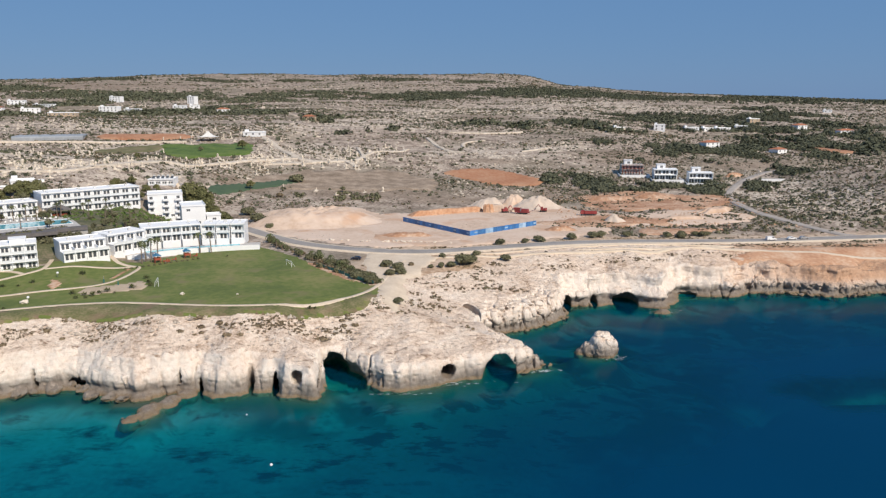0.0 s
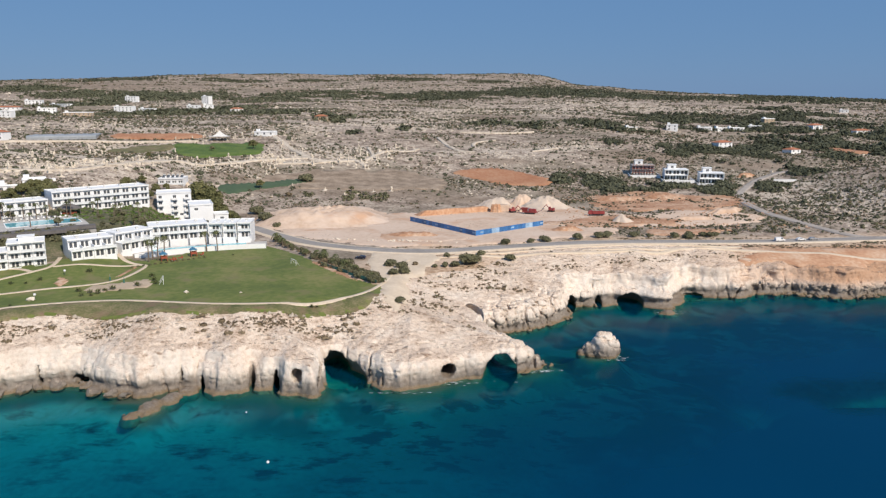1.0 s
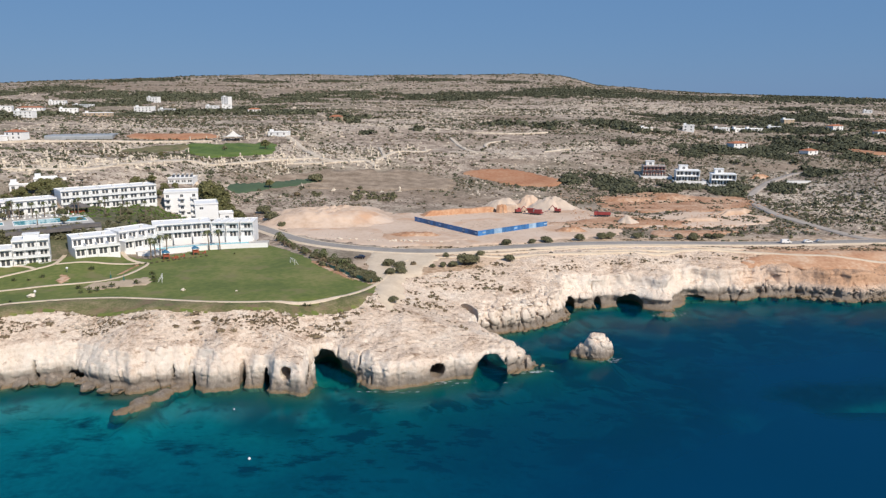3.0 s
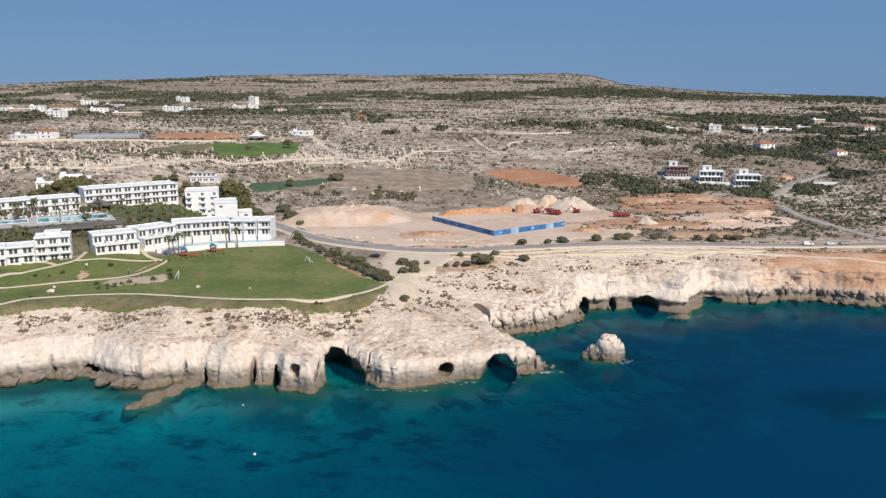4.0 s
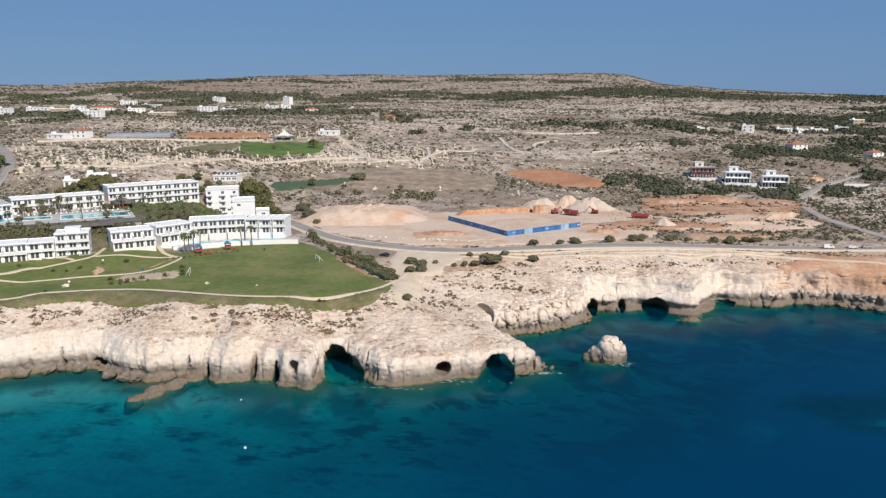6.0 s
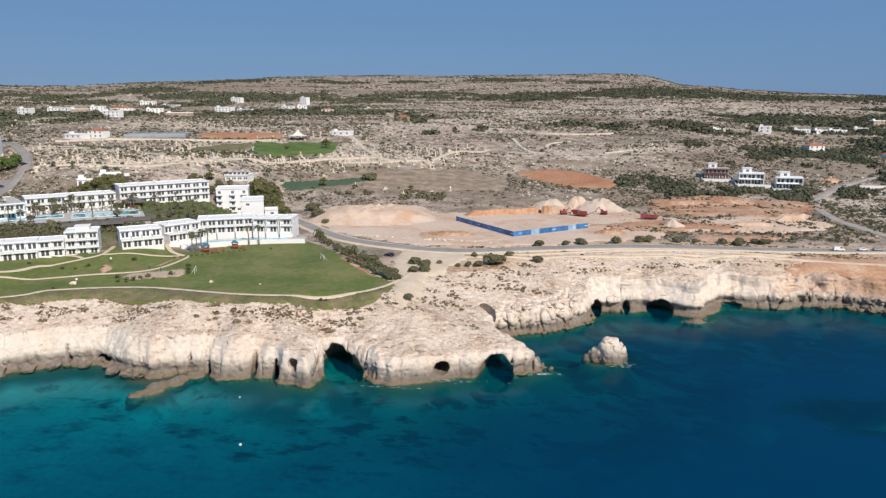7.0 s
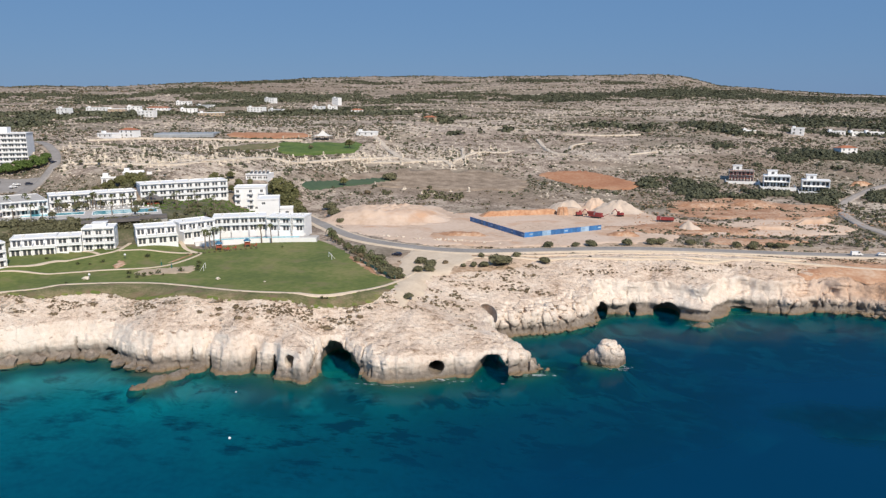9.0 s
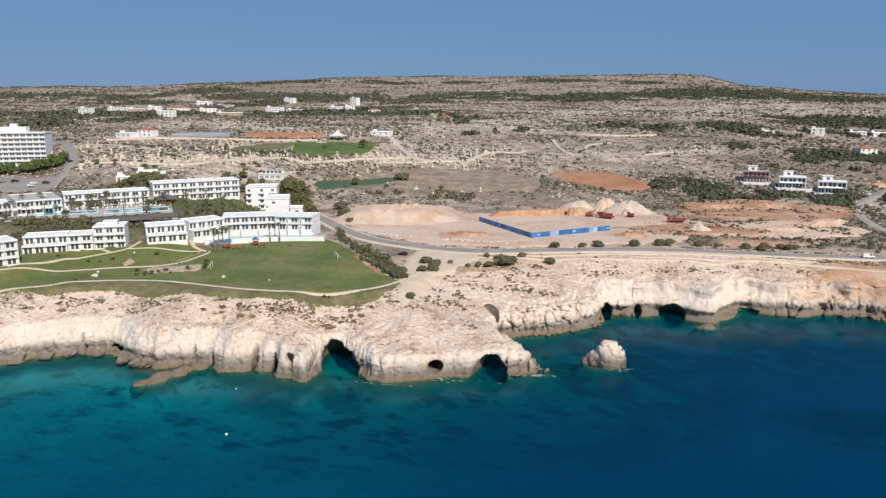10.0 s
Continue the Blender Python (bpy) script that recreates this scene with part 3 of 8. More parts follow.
    ln(fine.outputs["Fac"], add.inputs[1])
    sub_ = n.new("ShaderNodeMath")
    sub_.operation = "SUBTRACT"
    ln(add.outputs[0], sub_.inputs[0])
    ln(some.outputs[0], sub_.inputs[1])
    ln(sub_.outputs[0], bp.inputs["Height"])
    ln(bp.outputs[0], b.inputs["Normal"])
    return m


M["rock"] = rock_material()
shore = new("sea_cliff", raw_mesh("sea_cliff", *shore_mesh(), M["rock"], True))
tagged(shore, "pale limestone sea cliff with arches and wave-cut caves", "cliff", "", "structure")


def ground_material():
    m = bpy.data.materials.new("scrub_ground")
    m.use_nodes = True
    t = m.node_tree
    n, ln = t.nodes, t.links.new
    b = n["Principled BSDF"]
    geo = n.new("ShaderNodeNewGeometry")
    big = node(t, "ShaderNodeTexNoise", Scale=0.012, Detail=5)
    mid = node(t, "ShaderNodeTexNoise", Scale=0.09, Detail=7)
    fine = node(t, "ShaderNodeTexNoise", Scale=0.6, Detail=5)
    for x in (big, mid, fine):
        ln(geo.outputs["Position"], x.inputs["Vector"])
    mix1 = n.new("ShaderNodeMix")
    mix1.inputs[0].default_value = 0.5
    ln(mid.outputs["Fac"], mix1.inputs[2])
    ln(fine.outputs["Fac"], mix1.inputs[3])
    r = n.new("ShaderNodeValToRGB")
    e = r.color_ramp.elements
    e[0].position, e[0].color = 0.35, (0.125, 0.10, 0.072, 1)
    e[1].position, e[1].color = 0.58, (0.47, 0.395, 0.32, 1)
    e.new(0.44).color = (0.215, 0.17, 0.132, 1)
    e.new(0.50).color = (0.325, 0.255, 0.21, 1)
    ln(mix1.outputs[0], r.inputs[0])
    r2 = n.new("ShaderNodeValToRGB")
    r2.color_ramp.elements[0].position, r2.color_ramp.elements[1].position = 0.48, 0.60
    ln(big.outputs["Fac"], r2.inputs[0])
    mx = n.new("ShaderNodeMix")
    mx.data_type = "RGBA"
    mx.inputs[7].default_value = (0.20, 0.17, 0.122, 1)
    k = n.new("ShaderNodeMath")
    k.operation = "MULTIPLY"
    k.inputs[1].default_value = 0.6
    ln(r2.outputs[0], k.inputs[0])
    ln(k.outputs[0], mx.inputs[0])
    ln(r.outputs[0], mx.inputs[6])
    # limestone pavement near the shore, by the painted share of bare rock
    at = n.new("ShaderNodeAttribute")
    at.attribute_name = "bare"
    mx2 = n.new("ShaderNodeMix")
    mx2.data_type = "RGBA"
    rr = n.new("ShaderNodeValToRGB")
    q = rr.color_ramp.elements
    q[0].position, q[0].color = 0.38, (0.33, 0.225, 0.148, 1)
    q[1].position, q[1].color = 0.56, (0.60, 0.452, 0.335, 1)
    ln(mix1.outputs[0], rr.inputs[0])
    ln(at.outputs["Fac"], mx2.inputs[0])
    lime = n.new("ShaderNodeValToRGB")
    q = lime.color_ramp.elements
    q[0].position, q[0].color = 0.40, (0.15, 0.115, 0.085, 1)
    q[1].position, q[1].color = 0.57, (0.60, 0.515, 0.425, 1)
    q.new(0.47).color = (0.36, 0.295, 0.245, 1)
    ln(mix1.outputs[0], lime.inputs[0])
    soil = n.new("ShaderNodeValToRGB")
    q = soil.color_ramp.elements
    q[0].position, q[0].color = 0.36, (0.16, 0.122, 0.088, 1)
    q[1].position, q[1].color = 0.62, (0.34, 0.265, 0.205, 1)
    ln(mix1.outputs[0], soil.inputs[0])
    base = mx.outputs[2]
    for name, tone in (("stony", lime), ("soil", soil)):
        share = n.new("ShaderNodeAttribute")
        share.attribute_name = name
        over = n.new("ShaderNodeMix")
        over.data_type = "RGBA"
        ln(share.outputs["Fac"], over.inputs[0])
        ln(base, over.inputs[6])
        ln(tone.outputs[0], over.inputs[7])
        base = over.outputs[2]
    ln(base, mx2.inputs[6])
    ln(rr.outputs[0], mx2.inputs[7])
    ln(mx2.outputs[2], b.inputs["Base Color"])
    b.inputs["Roughness"].default_value = 0.95
    b.inputs["Specular IOR Level"].default_value = 0.15
    bp = node(t, "ShaderNodeBump", Strength=0.5, Distance=0.4)
    ln(fine.outputs["Fac"], bp.inputs["Height"])
    ln(bp.outputs[0], b.inputs["Normal"])
    return m


M["ground"] = ground_material()

# bare limestone slopes, and plains of dry brown soil: centre, half width, half depth
STONY = [(-300, 729, 94, 65), (-141, 744, 44, 42), (-46, 866, 54, 90), (85, 1190, 108, 227), (294, 1350, 121, 184), (458, 1255, 84, 109), (577, 1165, 52, 86), (43, 629, 43, 37), (128, 655, 31, 39),
         (240, 470, 40, 70), (-221, 478, 90, 71), (-94, 607, 51, 54), (-100, 521, 32, 9), (-275, 590, 95, 22), (180, 1180, 90, 120), (-60, 800, 70, 40)]
BROWN = [(-799, 1834, 241, 143), (71, 958, 50, 40), (-356, 1783, 81, 69), (42, 598, 28, 8), (-51, 490, 70, 30), (165, 634, 46, 31), (260, 599, 36, 16), (-125, 485, 30, 16), (51, 524, 30, 20), (93, 489, 30, 18), (7, 464, 34, 14)]


def within(x, y, places, soft=0.5, seed=5):
    """1 inside any of the oval places, with a ragged rim."""
    out = np.zeros(np.shape(x))
    rag = 0.9 * (fbm2(x / 30, y / 22, 4, seed) - 0.5)
    for cx, cy, a, b in places:
        out = np.maximum(out, sstep(1 + soft, 1 - soft, np.hypot((x - cx) / a, (y - cy) / b) + rag))
    return out


def ground_mesh():
    az = np.radians(np.linspace(-89, 89, 640))
    r = 165 * (4700 / 165) ** np.linspace(0, 1, 480)
    A, R = np.meshgrid(az, r, indexing="ij")
    X, Y = 17 + R * np.sin(A), R * np.cos(A)
    D = inland(X, Y)
    Z = top(X, Y, np.maximum(D, 0))
    Z = Z - 0.5 * sstep(33.5, 31, D)
    idx = np.arange(X.size).reshape(X.shape)
    q = np.stack([idx[:-1, :-1], idx[:-1, 1:], idx[1:, 1:], idx[1:, :-1]], -1).reshape(-1, 4)[:, ::-1]
    q = q[(D.ravel() > 28)[q].all(1)]
    used, inv = np.unique(q, return_inverse=True)
    v = np.stack([X.ravel(), Y.ravel(), Z.ravel()], 1)[used]
    return v, inv.reshape(q.shape), D.ravel()[used]


gv, gq, gd = ground_mesh()
ground = new("ground", raw_mesh("ground", gv, gq, M["ground"], True))
bare = sstep(120, 70, gd) * sstep(-42, -20, gv[:, 0] - 0.3 * (gv[:, 1] - 290)) * sstep(345, 325, gv[:, 1] - 0.12 * gv[:, 0])
ground.data.attributes.new("bare", "FLOAT", "POINT").data.foreach_set("value", bare.astype(np.float32))
for name, places in (("stony", STONY), ("soil", BROWN)):
    ground.data.attributes.new(name, "FLOAT", "POINT").data.foreach_set("value", (0.85 * within(gv[:, 0], gv[:, 1], places)).astype(np.float32))
tagged(ground, "stony Mediterranean scrubland rising to a low ridge", "ground", "", "structure")


# ---- the sea and its bed ----
def bed_depth(x, y):
    d = -inland(x, y)
    shelf = 0.9 + 4.4 * sstep(0, 14, d) + 2.2 * sstep(14, 60, d) + 6 * sstep(30, 110, d) * sstep(-120, -35, x) + 6 * sstep(70, 240, d)
    shelf = shelf + 4 * sstep(-25, 50, x) * sstep(6, 40, d) + 17 * sstep(40, 120, x) * sstep(14, 60, d)
    east = sstep(18, 48, x)                       # reef off the eastern cliffs, then a drop
    reef = 1.2 + 4.2 * sstep(0, 10, d) + 4.5 * sstep(10, 40, d) + 18 * sstep(40, 95, d + 20 * (fbm2(x / 30, y / 30, 3, 19) - 0.5)) + 2.0 * (fbm2(x / 9, y / 6, 3, 23) - 0.5)
    shelf = shelf + (reef - shelf) * east
    depth = np.maximum(shelf + 1.5 * (fbm2(x / 22, y / 14, 3, 15) - 0.5), 0.6)
    for cx, cy, cz, a, b, c, turn in CAVES:       # the sea reaches under the arches
        if cz < 2 and a > 1.2:
            ca, sa = math.cos(radians(turn)), math.sin(radians(turn))
            u, v = ((x - cx) * ca + (y - cy) * sa) / a, (-(x - cx) * sa + (y - cy) * ca) / b
            depth = np.maximum(depth, 4.5 * sstep(1.15, 0.6, np.hypot(u, v)))
    for cx, cy, a, b in ((127, 193, 34, 16), (170, 205, 30, 14)):      # shoals grown over with weed
        r = np.hypot((x - cx) / a, (y - cy) / b) + 0.8 * (fbm2(x / 12, y / 7, 3, 59) - 0.5)
        depth = np.minimum(depth, 7.5 + 30 * np.maximum(r - 0.7, 0))
    for cx, cy, a, b in ((-79, 190, 4.5, 12), (50.5, 228, 7, 6), (88, 275, 5, 4), (-86, 193, 8, 5)):    # rock aprons of the skerries
        r = np.hypot((x - cx) / a, (y - cy) / b)
        depth = np.minimum(depth, 0.5 + 5.5 * np.maximum(r - 0.75 + 0.5 * (fbm2(x / 4, y / 4, 2, 29) - 0.5), 0))
    return depth


def under_rock(x, y):
    """1 where the sea runs in under an arch or a cave."""
    out = np.zeros(np.shape(x))
    for cx, cy, cz, a, b, c, turn in CAVES:
        if cz < 2 and a > 1.2:
            ca, sa = math.cos(radians(turn)), math.sin(radians(turn))
            out = np.maximum(out, sstep(1.2, 0.9, np.hypot(((x - cx) * ca + (y - cy) * sa) / a, (-(x - cx) * sa + (y - cy) * ca) / b)))
    return out


def sea_grid(n, m):
    u = np.linspace(-1, 1, n)
    xs = 10 + 300 * u + 4500 * np.sign(u) * np.abs(u) ** 7
    w = np.linspace(0, 1, m)
    ys = 320 - 320 * w - 4300 * w ** 6
    X, Y = np.meshgrid(xs, ys, indexing="ij")
    idx = np.arange(X.size).reshape(X.shape)
    q = np.stack([idx[:-1, :-1], idx[1:, :-1], idx[1:, 1:], idx[:-1, 1:]], -1).reshape(-1, 4)[:, ::-1]
    return X.ravel(), Y.ravel(), q


def bed_material():
    m = material("sea_bed", [(0.34, 0.35, 0.28), (0.46, 0.47, 0.38), (0.54, 0.54, 0.44)], 12, 7, 0.95, 0.2)
    t = m.node_tree
    n, ln = t.nodes, t.links.new
    b = n["Principled BSDF"]
    old = b.inputs["Base Color"].links[0].from_socket
    geo = n.new("ShaderNodeNewGeometry")
    mp = n.new("ShaderNodeMapping")
    mp.inputs["Scale"].default_value = (0.085, 0.20, 0.05)
    mp.inputs["Rotation"].default_value = (0, 0, radians(-8))
    ln(geo.outputs["Position"], mp.inputs["Vector"])
    tex = node(t, "ShaderNodeTexNoise", Scale=1.0, Detail=9, Roughness=0.7)
    ln(mp.outputs[0], tex.inputs["Vector"])
    r = n.new("ShaderNodeValToRGB")
    r.color_ramp.elements[0].position, r.color_ramp.elements[1].position = 0.51, 0.68
    ln(tex.outputs["Fac"], r.inputs[0])
    mx = n.new("ShaderNodeMix")
    mx.data_type = "RGBA"
    mx.inputs[7].default_value = (0.042, 0.048, 0.034, 1)
    deep = n.new("ShaderNodeSeparateXYZ")
    ln(geo.outputs["Position"], deep.inputs[0])
    gate = n.new("ShaderNodeAttribute")
    gate.attribute_name = "near"
    both = n.new("ShaderNodeMath")
    both.operation = "MULTIPLY"
    # weed thickens towards the headland and beyond it
    east = n.new("ShaderNodeMapRange")
    east.inputs[1].default_value, east.inputs[2].default_value, east.inputs[3].default_value, east.inputs[4].default_value = -85.0, 5.0, 0.0, 0.75
    ln(deep.outputs["X"], east.inputs[0])
    more = n.new("ShaderNodeMath")
    more.use_clamp = True
    ln(r.outputs[0], more.inputs[0])
    ln(east.outputs[0], more.inputs[1])
    at = n.new("ShaderNodeAttribute")
    at.attribute_name = "reef"
    ln(more.outputs[0], both.inputs[0])
    more2 = n.new("ShaderNodeMath")
    more2.operation = "MAXIMUM"
    ln(both.outputs[0], more2.inputs[0])
    ln(at.outputs["Fac"], more2.inputs[1])
    ln(gate.outputs["Fac"], both.inputs[1])
    ln(more2.outputs[0], mx.inputs[0])
    ln(old, mx.inputs[6])
    # brown rock shelves in the shallows
    sep = n.new("ShaderNodeSeparateXYZ")
    ln(geo.outputs["Position"], sep.inputs[0])
    sh = n.new("ShaderNodeMapRange")
    sh.inputs[1].default_value, sh.inputs[2].default_value = -3.2, -1.4
    ln(sep.outputs["Z"], sh.inputs[0])
    rock = n.new("ShaderNodeMix")
    rock.data_type = "RGBA"
    rock.inputs[7].default_value = (0.13, 0.10, 0.065, 1)
    ln(sh.outputs[0], rock.inputs[0])
    ln(mx.outputs[2], rock.inputs[6])
    ln(rock.outputs[2], b.inputs["Base Color"])
    return m


def water_material():
    """Clear water: light is taken out with depth, and scattered blue."""
    m = bpy.data.materials.new("sea_water")
    m.use_nodes = True
    t = m.node_tree
    n, ln = t.nodes, t.links.new
    n.remove(n["Principled BSDF"])
    out = n["Material Output"]
    at = n.new("ShaderNodeAttribute")
    at.attribute_name = "depth"
    chan = []
    for k in (0.72, 0.122, 0.100):
        mul = n.new("ShaderNodeMath")
        mul.operation = "MULTIPLY"
        mul.inputs[1].default_value = -k
        ex = n.new("ShaderNodeMath")
        ex.operation = "EXPONENT"
        ln(at.outputs["Fac"], mul.inputs[0])
        ln(mul.outputs[0], ex.inputs[0])
        chan.append(ex)
    comb = n.new("ShaderNodeCombineColor")
    for i, ex in enumerate(chan):
        ln(ex.outputs[0], comb.inputs[i])
    clear = n.new("ShaderNodeBsdfTransparent")
    ln(comb.outputs[0], clear.inputs["Color"])
    # what is taken out comes back in part as scattered light
    inv = n.new("ShaderNodeInvert")
    ln(comb.outputs[0], inv.inputs["Color"])
    mulc = n.new("ShaderNodeMix")
    mulc.data_type, mulc.blend_type = "RGBA", "MULTIPLY"
    mulc.inputs[0].default_value = 1.0
    mulc.inputs[7].default_value = (0.0, 0.0395, 0.102, 1)
    ln(inv.outputs[0], mulc.inputs[6])
    deep = n.new("ShaderNodeBsdfDiffuse")
    ln(mulc.outputs[2], deep.inputs["Color"])
    add = n.new("ShaderNodeAddShader")
    ln(clear.outputs[0], add.inputs[0])
    ln(deep.outputs[0], add.inputs[1])
    gloss = n.new("ShaderNodeBsdfGlossy")
    gloss.inputs["Roughness"].default_value = 0.12
    geo = n.new("ShaderNodeNewGeometry")
    w1 = node(t, "ShaderNodeTexNoise", Scale=0.8, Detail=4)
    ln(geo.outputs["Position"], w1.inputs["Vector"])
    bp = node(t, "ShaderNodeBump", Strength=0.16, Distance=0.15)
    ln(w1.outputs["Fac"], bp.inputs["Height"])
    ln(bp.outputs[0], gloss.inputs["Normal"])
    fr = n.new("ShaderNodeFresnel")
    fr.inputs["IOR"].default_value = 1.33
    ln(bp.outputs[0], fr.inputs["Normal"])
    mix = n.new("ShaderNodeMixShader")
    low = n.new("ShaderNodeMath")
    low.operation = "MULTIPLY"
    low.inputs[1].default_value = 0.22
    ln(fr.outputs[0], low.inputs[0])
    ln(low.outputs[0], mix.inputs[0])
    ln(add.outputs[0], mix.inputs[1])
    ln(gloss.outputs[0], mix.inputs[2])
    ln(mix.outputs[0], out.inputs["Surface"])
    return m


sx, sy, sq = sea_grid(350, 260)
sd = bed_depth(sx, sy)
bed = new("sea_bed", raw_mesh("sea_bed", np.stack([sx, sy, -sd], 1), sq, bed_material(), True))
edge = -inland(sx, sy) + 8 * (fbm2(sx / 6, sy / 6, 3, 37) - 0.5)
reef = sstep(10, 40, sx) * sstep(90, 45, -inland(sx, sy)) * (0.62 + 0.38 * sstep(0.36, 0.58, fbm2(sx / 9, sy / 5, 5, 27)))
reef = np.maximum(reef, np.maximum(0.9 * sstep(9, 4, edge), 0.85 * sstep(27, 9, edge) * sstep(-66, -46, sx)) * sstep(0.30, 0.52, fbm2(sx / 11, sy / 8, 3, 49))) * (1 - under_rock(sx, sy))
for cx, cy, a, b in ((127, 193, 34, 16), (170, 205, 30, 14)):
    reef = np.maximum(reef, sstep(1.5, 1.0, np.hypot((sx - cx) / a, (sy - cy) / b)))
near = sstep(66, 30, -inland(sx, sy) + 26 * (fbm2(sx / 25, sy / 12, 3, 39) - 0.5))
bed.data.attributes.new("near", "FLOAT", "POINT").data.foreach_set("value", near.astype(np.float32))
bed.data.attributes.new("reef", "FLOAT", "POINT").data.foreach_set("value", reef.astype(np.float32))
tagged(bed, "sandy sea bed with dark weed and reef patches", "sea bed", "", "structure")
sea = new("water", raw_mesh("water", np.stack([sx, sy, 0 * sx], 1), sq, water_material(), True))
sea.data.attributes.new("depth", "FLOAT", "POINT").data.foreach_set("value", sd.astype(np.float32))
tagged(sea, "clear turquoise to deep blue sea with small ripples", "sea", "", "structure")


# ---- surfaces laid on the ground ----
from mathutils.geometry import delaunay_2d_cdt


def tops(x, y):
    x, y = np.asarray(x, dtype=np.float64), np.asarray(y, dtype=np.float64)
    return top(x, y, np.maximum(inland(x, y), 0))


def part(name, me, mat, parent=None, label="", smooth=False):
    """One mesh object, from a bmesh or a mesh, under its thing or part."""
    if isinstance(me, bmesh.types.BMesh):
        bm, me = me, bpy.data.meshes.new(name)
        bm.to_mesh(me)
        bm.free()
    if mat and not me.materials:
        me.materials.append(mat)
    if smooth:
        me.polygons.foreach_set("use_smooth", [True] * len(me.polygons))
    ob = new(name, me)
    if parent:
        ob.parent = parent
    return tagged(ob, label)


def smooth_line(pts, n=6, closed=False):
    """A rounded line through points."""
    p = [np.array(q, dtype=float) for q in pts]
    out = []
    count = len(p) if closed else len(p) - 1
    for i in range(count):
        a, b = p[i], p[(i + 1) % len(p)]
        z = p[i - 1] if closed or i else a
        c = p[(i + 2) % len(p)] if closed or i + 2 < len(p) else b
        for k in range(n):
            t = k / n
            out.append(0.5 * (2 * a + (b - z) * t + (2 * z - 5 * a + 4 * b - c) * t * t + (3 * a - z - 3 * b + c) * t ** 3))
    if not closed:
        out.append(p[-1])
    return np.array(out)


COVERED = []


def covered(x, y, grow=0.0):
    """True where a sheet, a way or a building lies."""
    hit = np.zeros(x.shape, dtype=bool)
    for line, half in COVERED:
        if half:
            for (ax, ay), (bx, by) in zip(line, line[1:]):
                ex, ey = bx - ax, by - ay
                t = np.clip(((x - ax) * ex + (y - ay) * ey) / (ex * ex + ey * ey), 0, 1)
                hit |= np.hypot(x - ax - t * ex, y - ay - t * ey) < half + grow
        else:
            inside = np.zeros(x.shape, dtype=bool)
            for (ax, ay), (bx, by) in zip(line, np.roll(line, -1, 0)):
                inside ^= ((ay > y) != (by > y)) & (x < (bx - ax) * (y - ay) / ((by - ay) if by != ay else 1e-9) + ax)
            hit |= inside
    return hit


def patch(name, outline, mat, lift, label, category, spacing=2.5, ragged=0.6, seed=1):
    """A sheet of ground cover within an outline, draped on the land."""
    line = smooth_line(outline, 12, True)
    COVERED.append((line[::3], 0))
    line = line + ragged * np.stack([fbm2(line[:, 0] / (2 + ragged), line[:, 1] / (2 + ragged), 3, seed) - 0.5, fbm2(line[:, 0] / (2 + ragged), line[:, 1] / (2 + ragged), 3, seed + 5) - 0.5], 1) * 2
    x0, y0 = line.min(0)
    x1, y1 = line.max(0)
    gx, gy = np.meshgrid(np.arange(x0, x1, spacing), np.arange(y0, y1, spacing), indexing="ij")
    gx, gy = gx.ravel(), gy.ravel()
    inside = np.zeros(gx.shape, dtype=bool)
    for (ax, ay), (bx, by) in zip(line, np.roll(line, -1, 0)):
        inside ^= ((ay > gy) != (by > gy)) & (gx < (bx - ax) * (gy - ay) / ((by - ay) if by != ay else 1e-9) + ax)
    pts = [Vector(p) for p in line] + [Vector((a, b)) for a, b in zip(gx[inside], gy[inside])]
    n = len(line)
    co, _, fc, _, _, _ = delaunay_2d_cdt(pts, [], [list(range(n))], 1, 1e-4)
    co = np.array([tuple(c) for c in co])
    z = tops(co[:, 0], co[:, 1]) + lift
    z[:n] -= lift + 0.25                          # the rim sinks into the ground
    me = raw_mesh(name, np.column_stack([co, z]), [tuple(t)[:3] for t in fc if len(t) == 3], mat, True)
    return tagged(new(name, me), label, category, "", "structure")


def strip(name, pts, width, mat, lift, label, category, ragged=0.15, offset=0.0, seed=3):
    """A way of constant width along a line, draped on the land."""
    line = smooth_line(pts, 12)
    COVERED.append((line[::4], width / 2))
    d = np.gradient(line, axis=0)
    d /= np.linalg.norm(d, axis=1)[:, None]
    nrm = np.stack([-d[:, 1], d[:, 0]], 1)
    cols = np.array([-0.58, -0.5, -0.25, 0, 0.25, 0.5, 0.58]) * width + offset
    v = []
    for i, c in enumerate(cols):
        j = ragged * (fbm2(line[:, 0] / 2, line[:, 1] / 2 + i * 30, 2, seed) - 0.5) * 2
        p = line + nrm * (c + j)[:, None]
        v.append(np.column_stack([p, tops(p[:, 0], p[:, 1]) + (lift if 0 < i < 6 else -0.2)]))
    k, m = len(cols), len(line)
    v = np.stack(v, 1).reshape(-1, 3)
    idx = np.arange(m * k).reshape(m, k)
    q = np.stack([idx[:-1, :-1], idx[:-1, 1:], idx[1:, 1:], idx[1:, :-1]], -1).reshape(-1, 4)[:, ::-1]
    return tagged(new(name, raw_mesh(name, v, q, mat, True)), label, category, "", "structure")


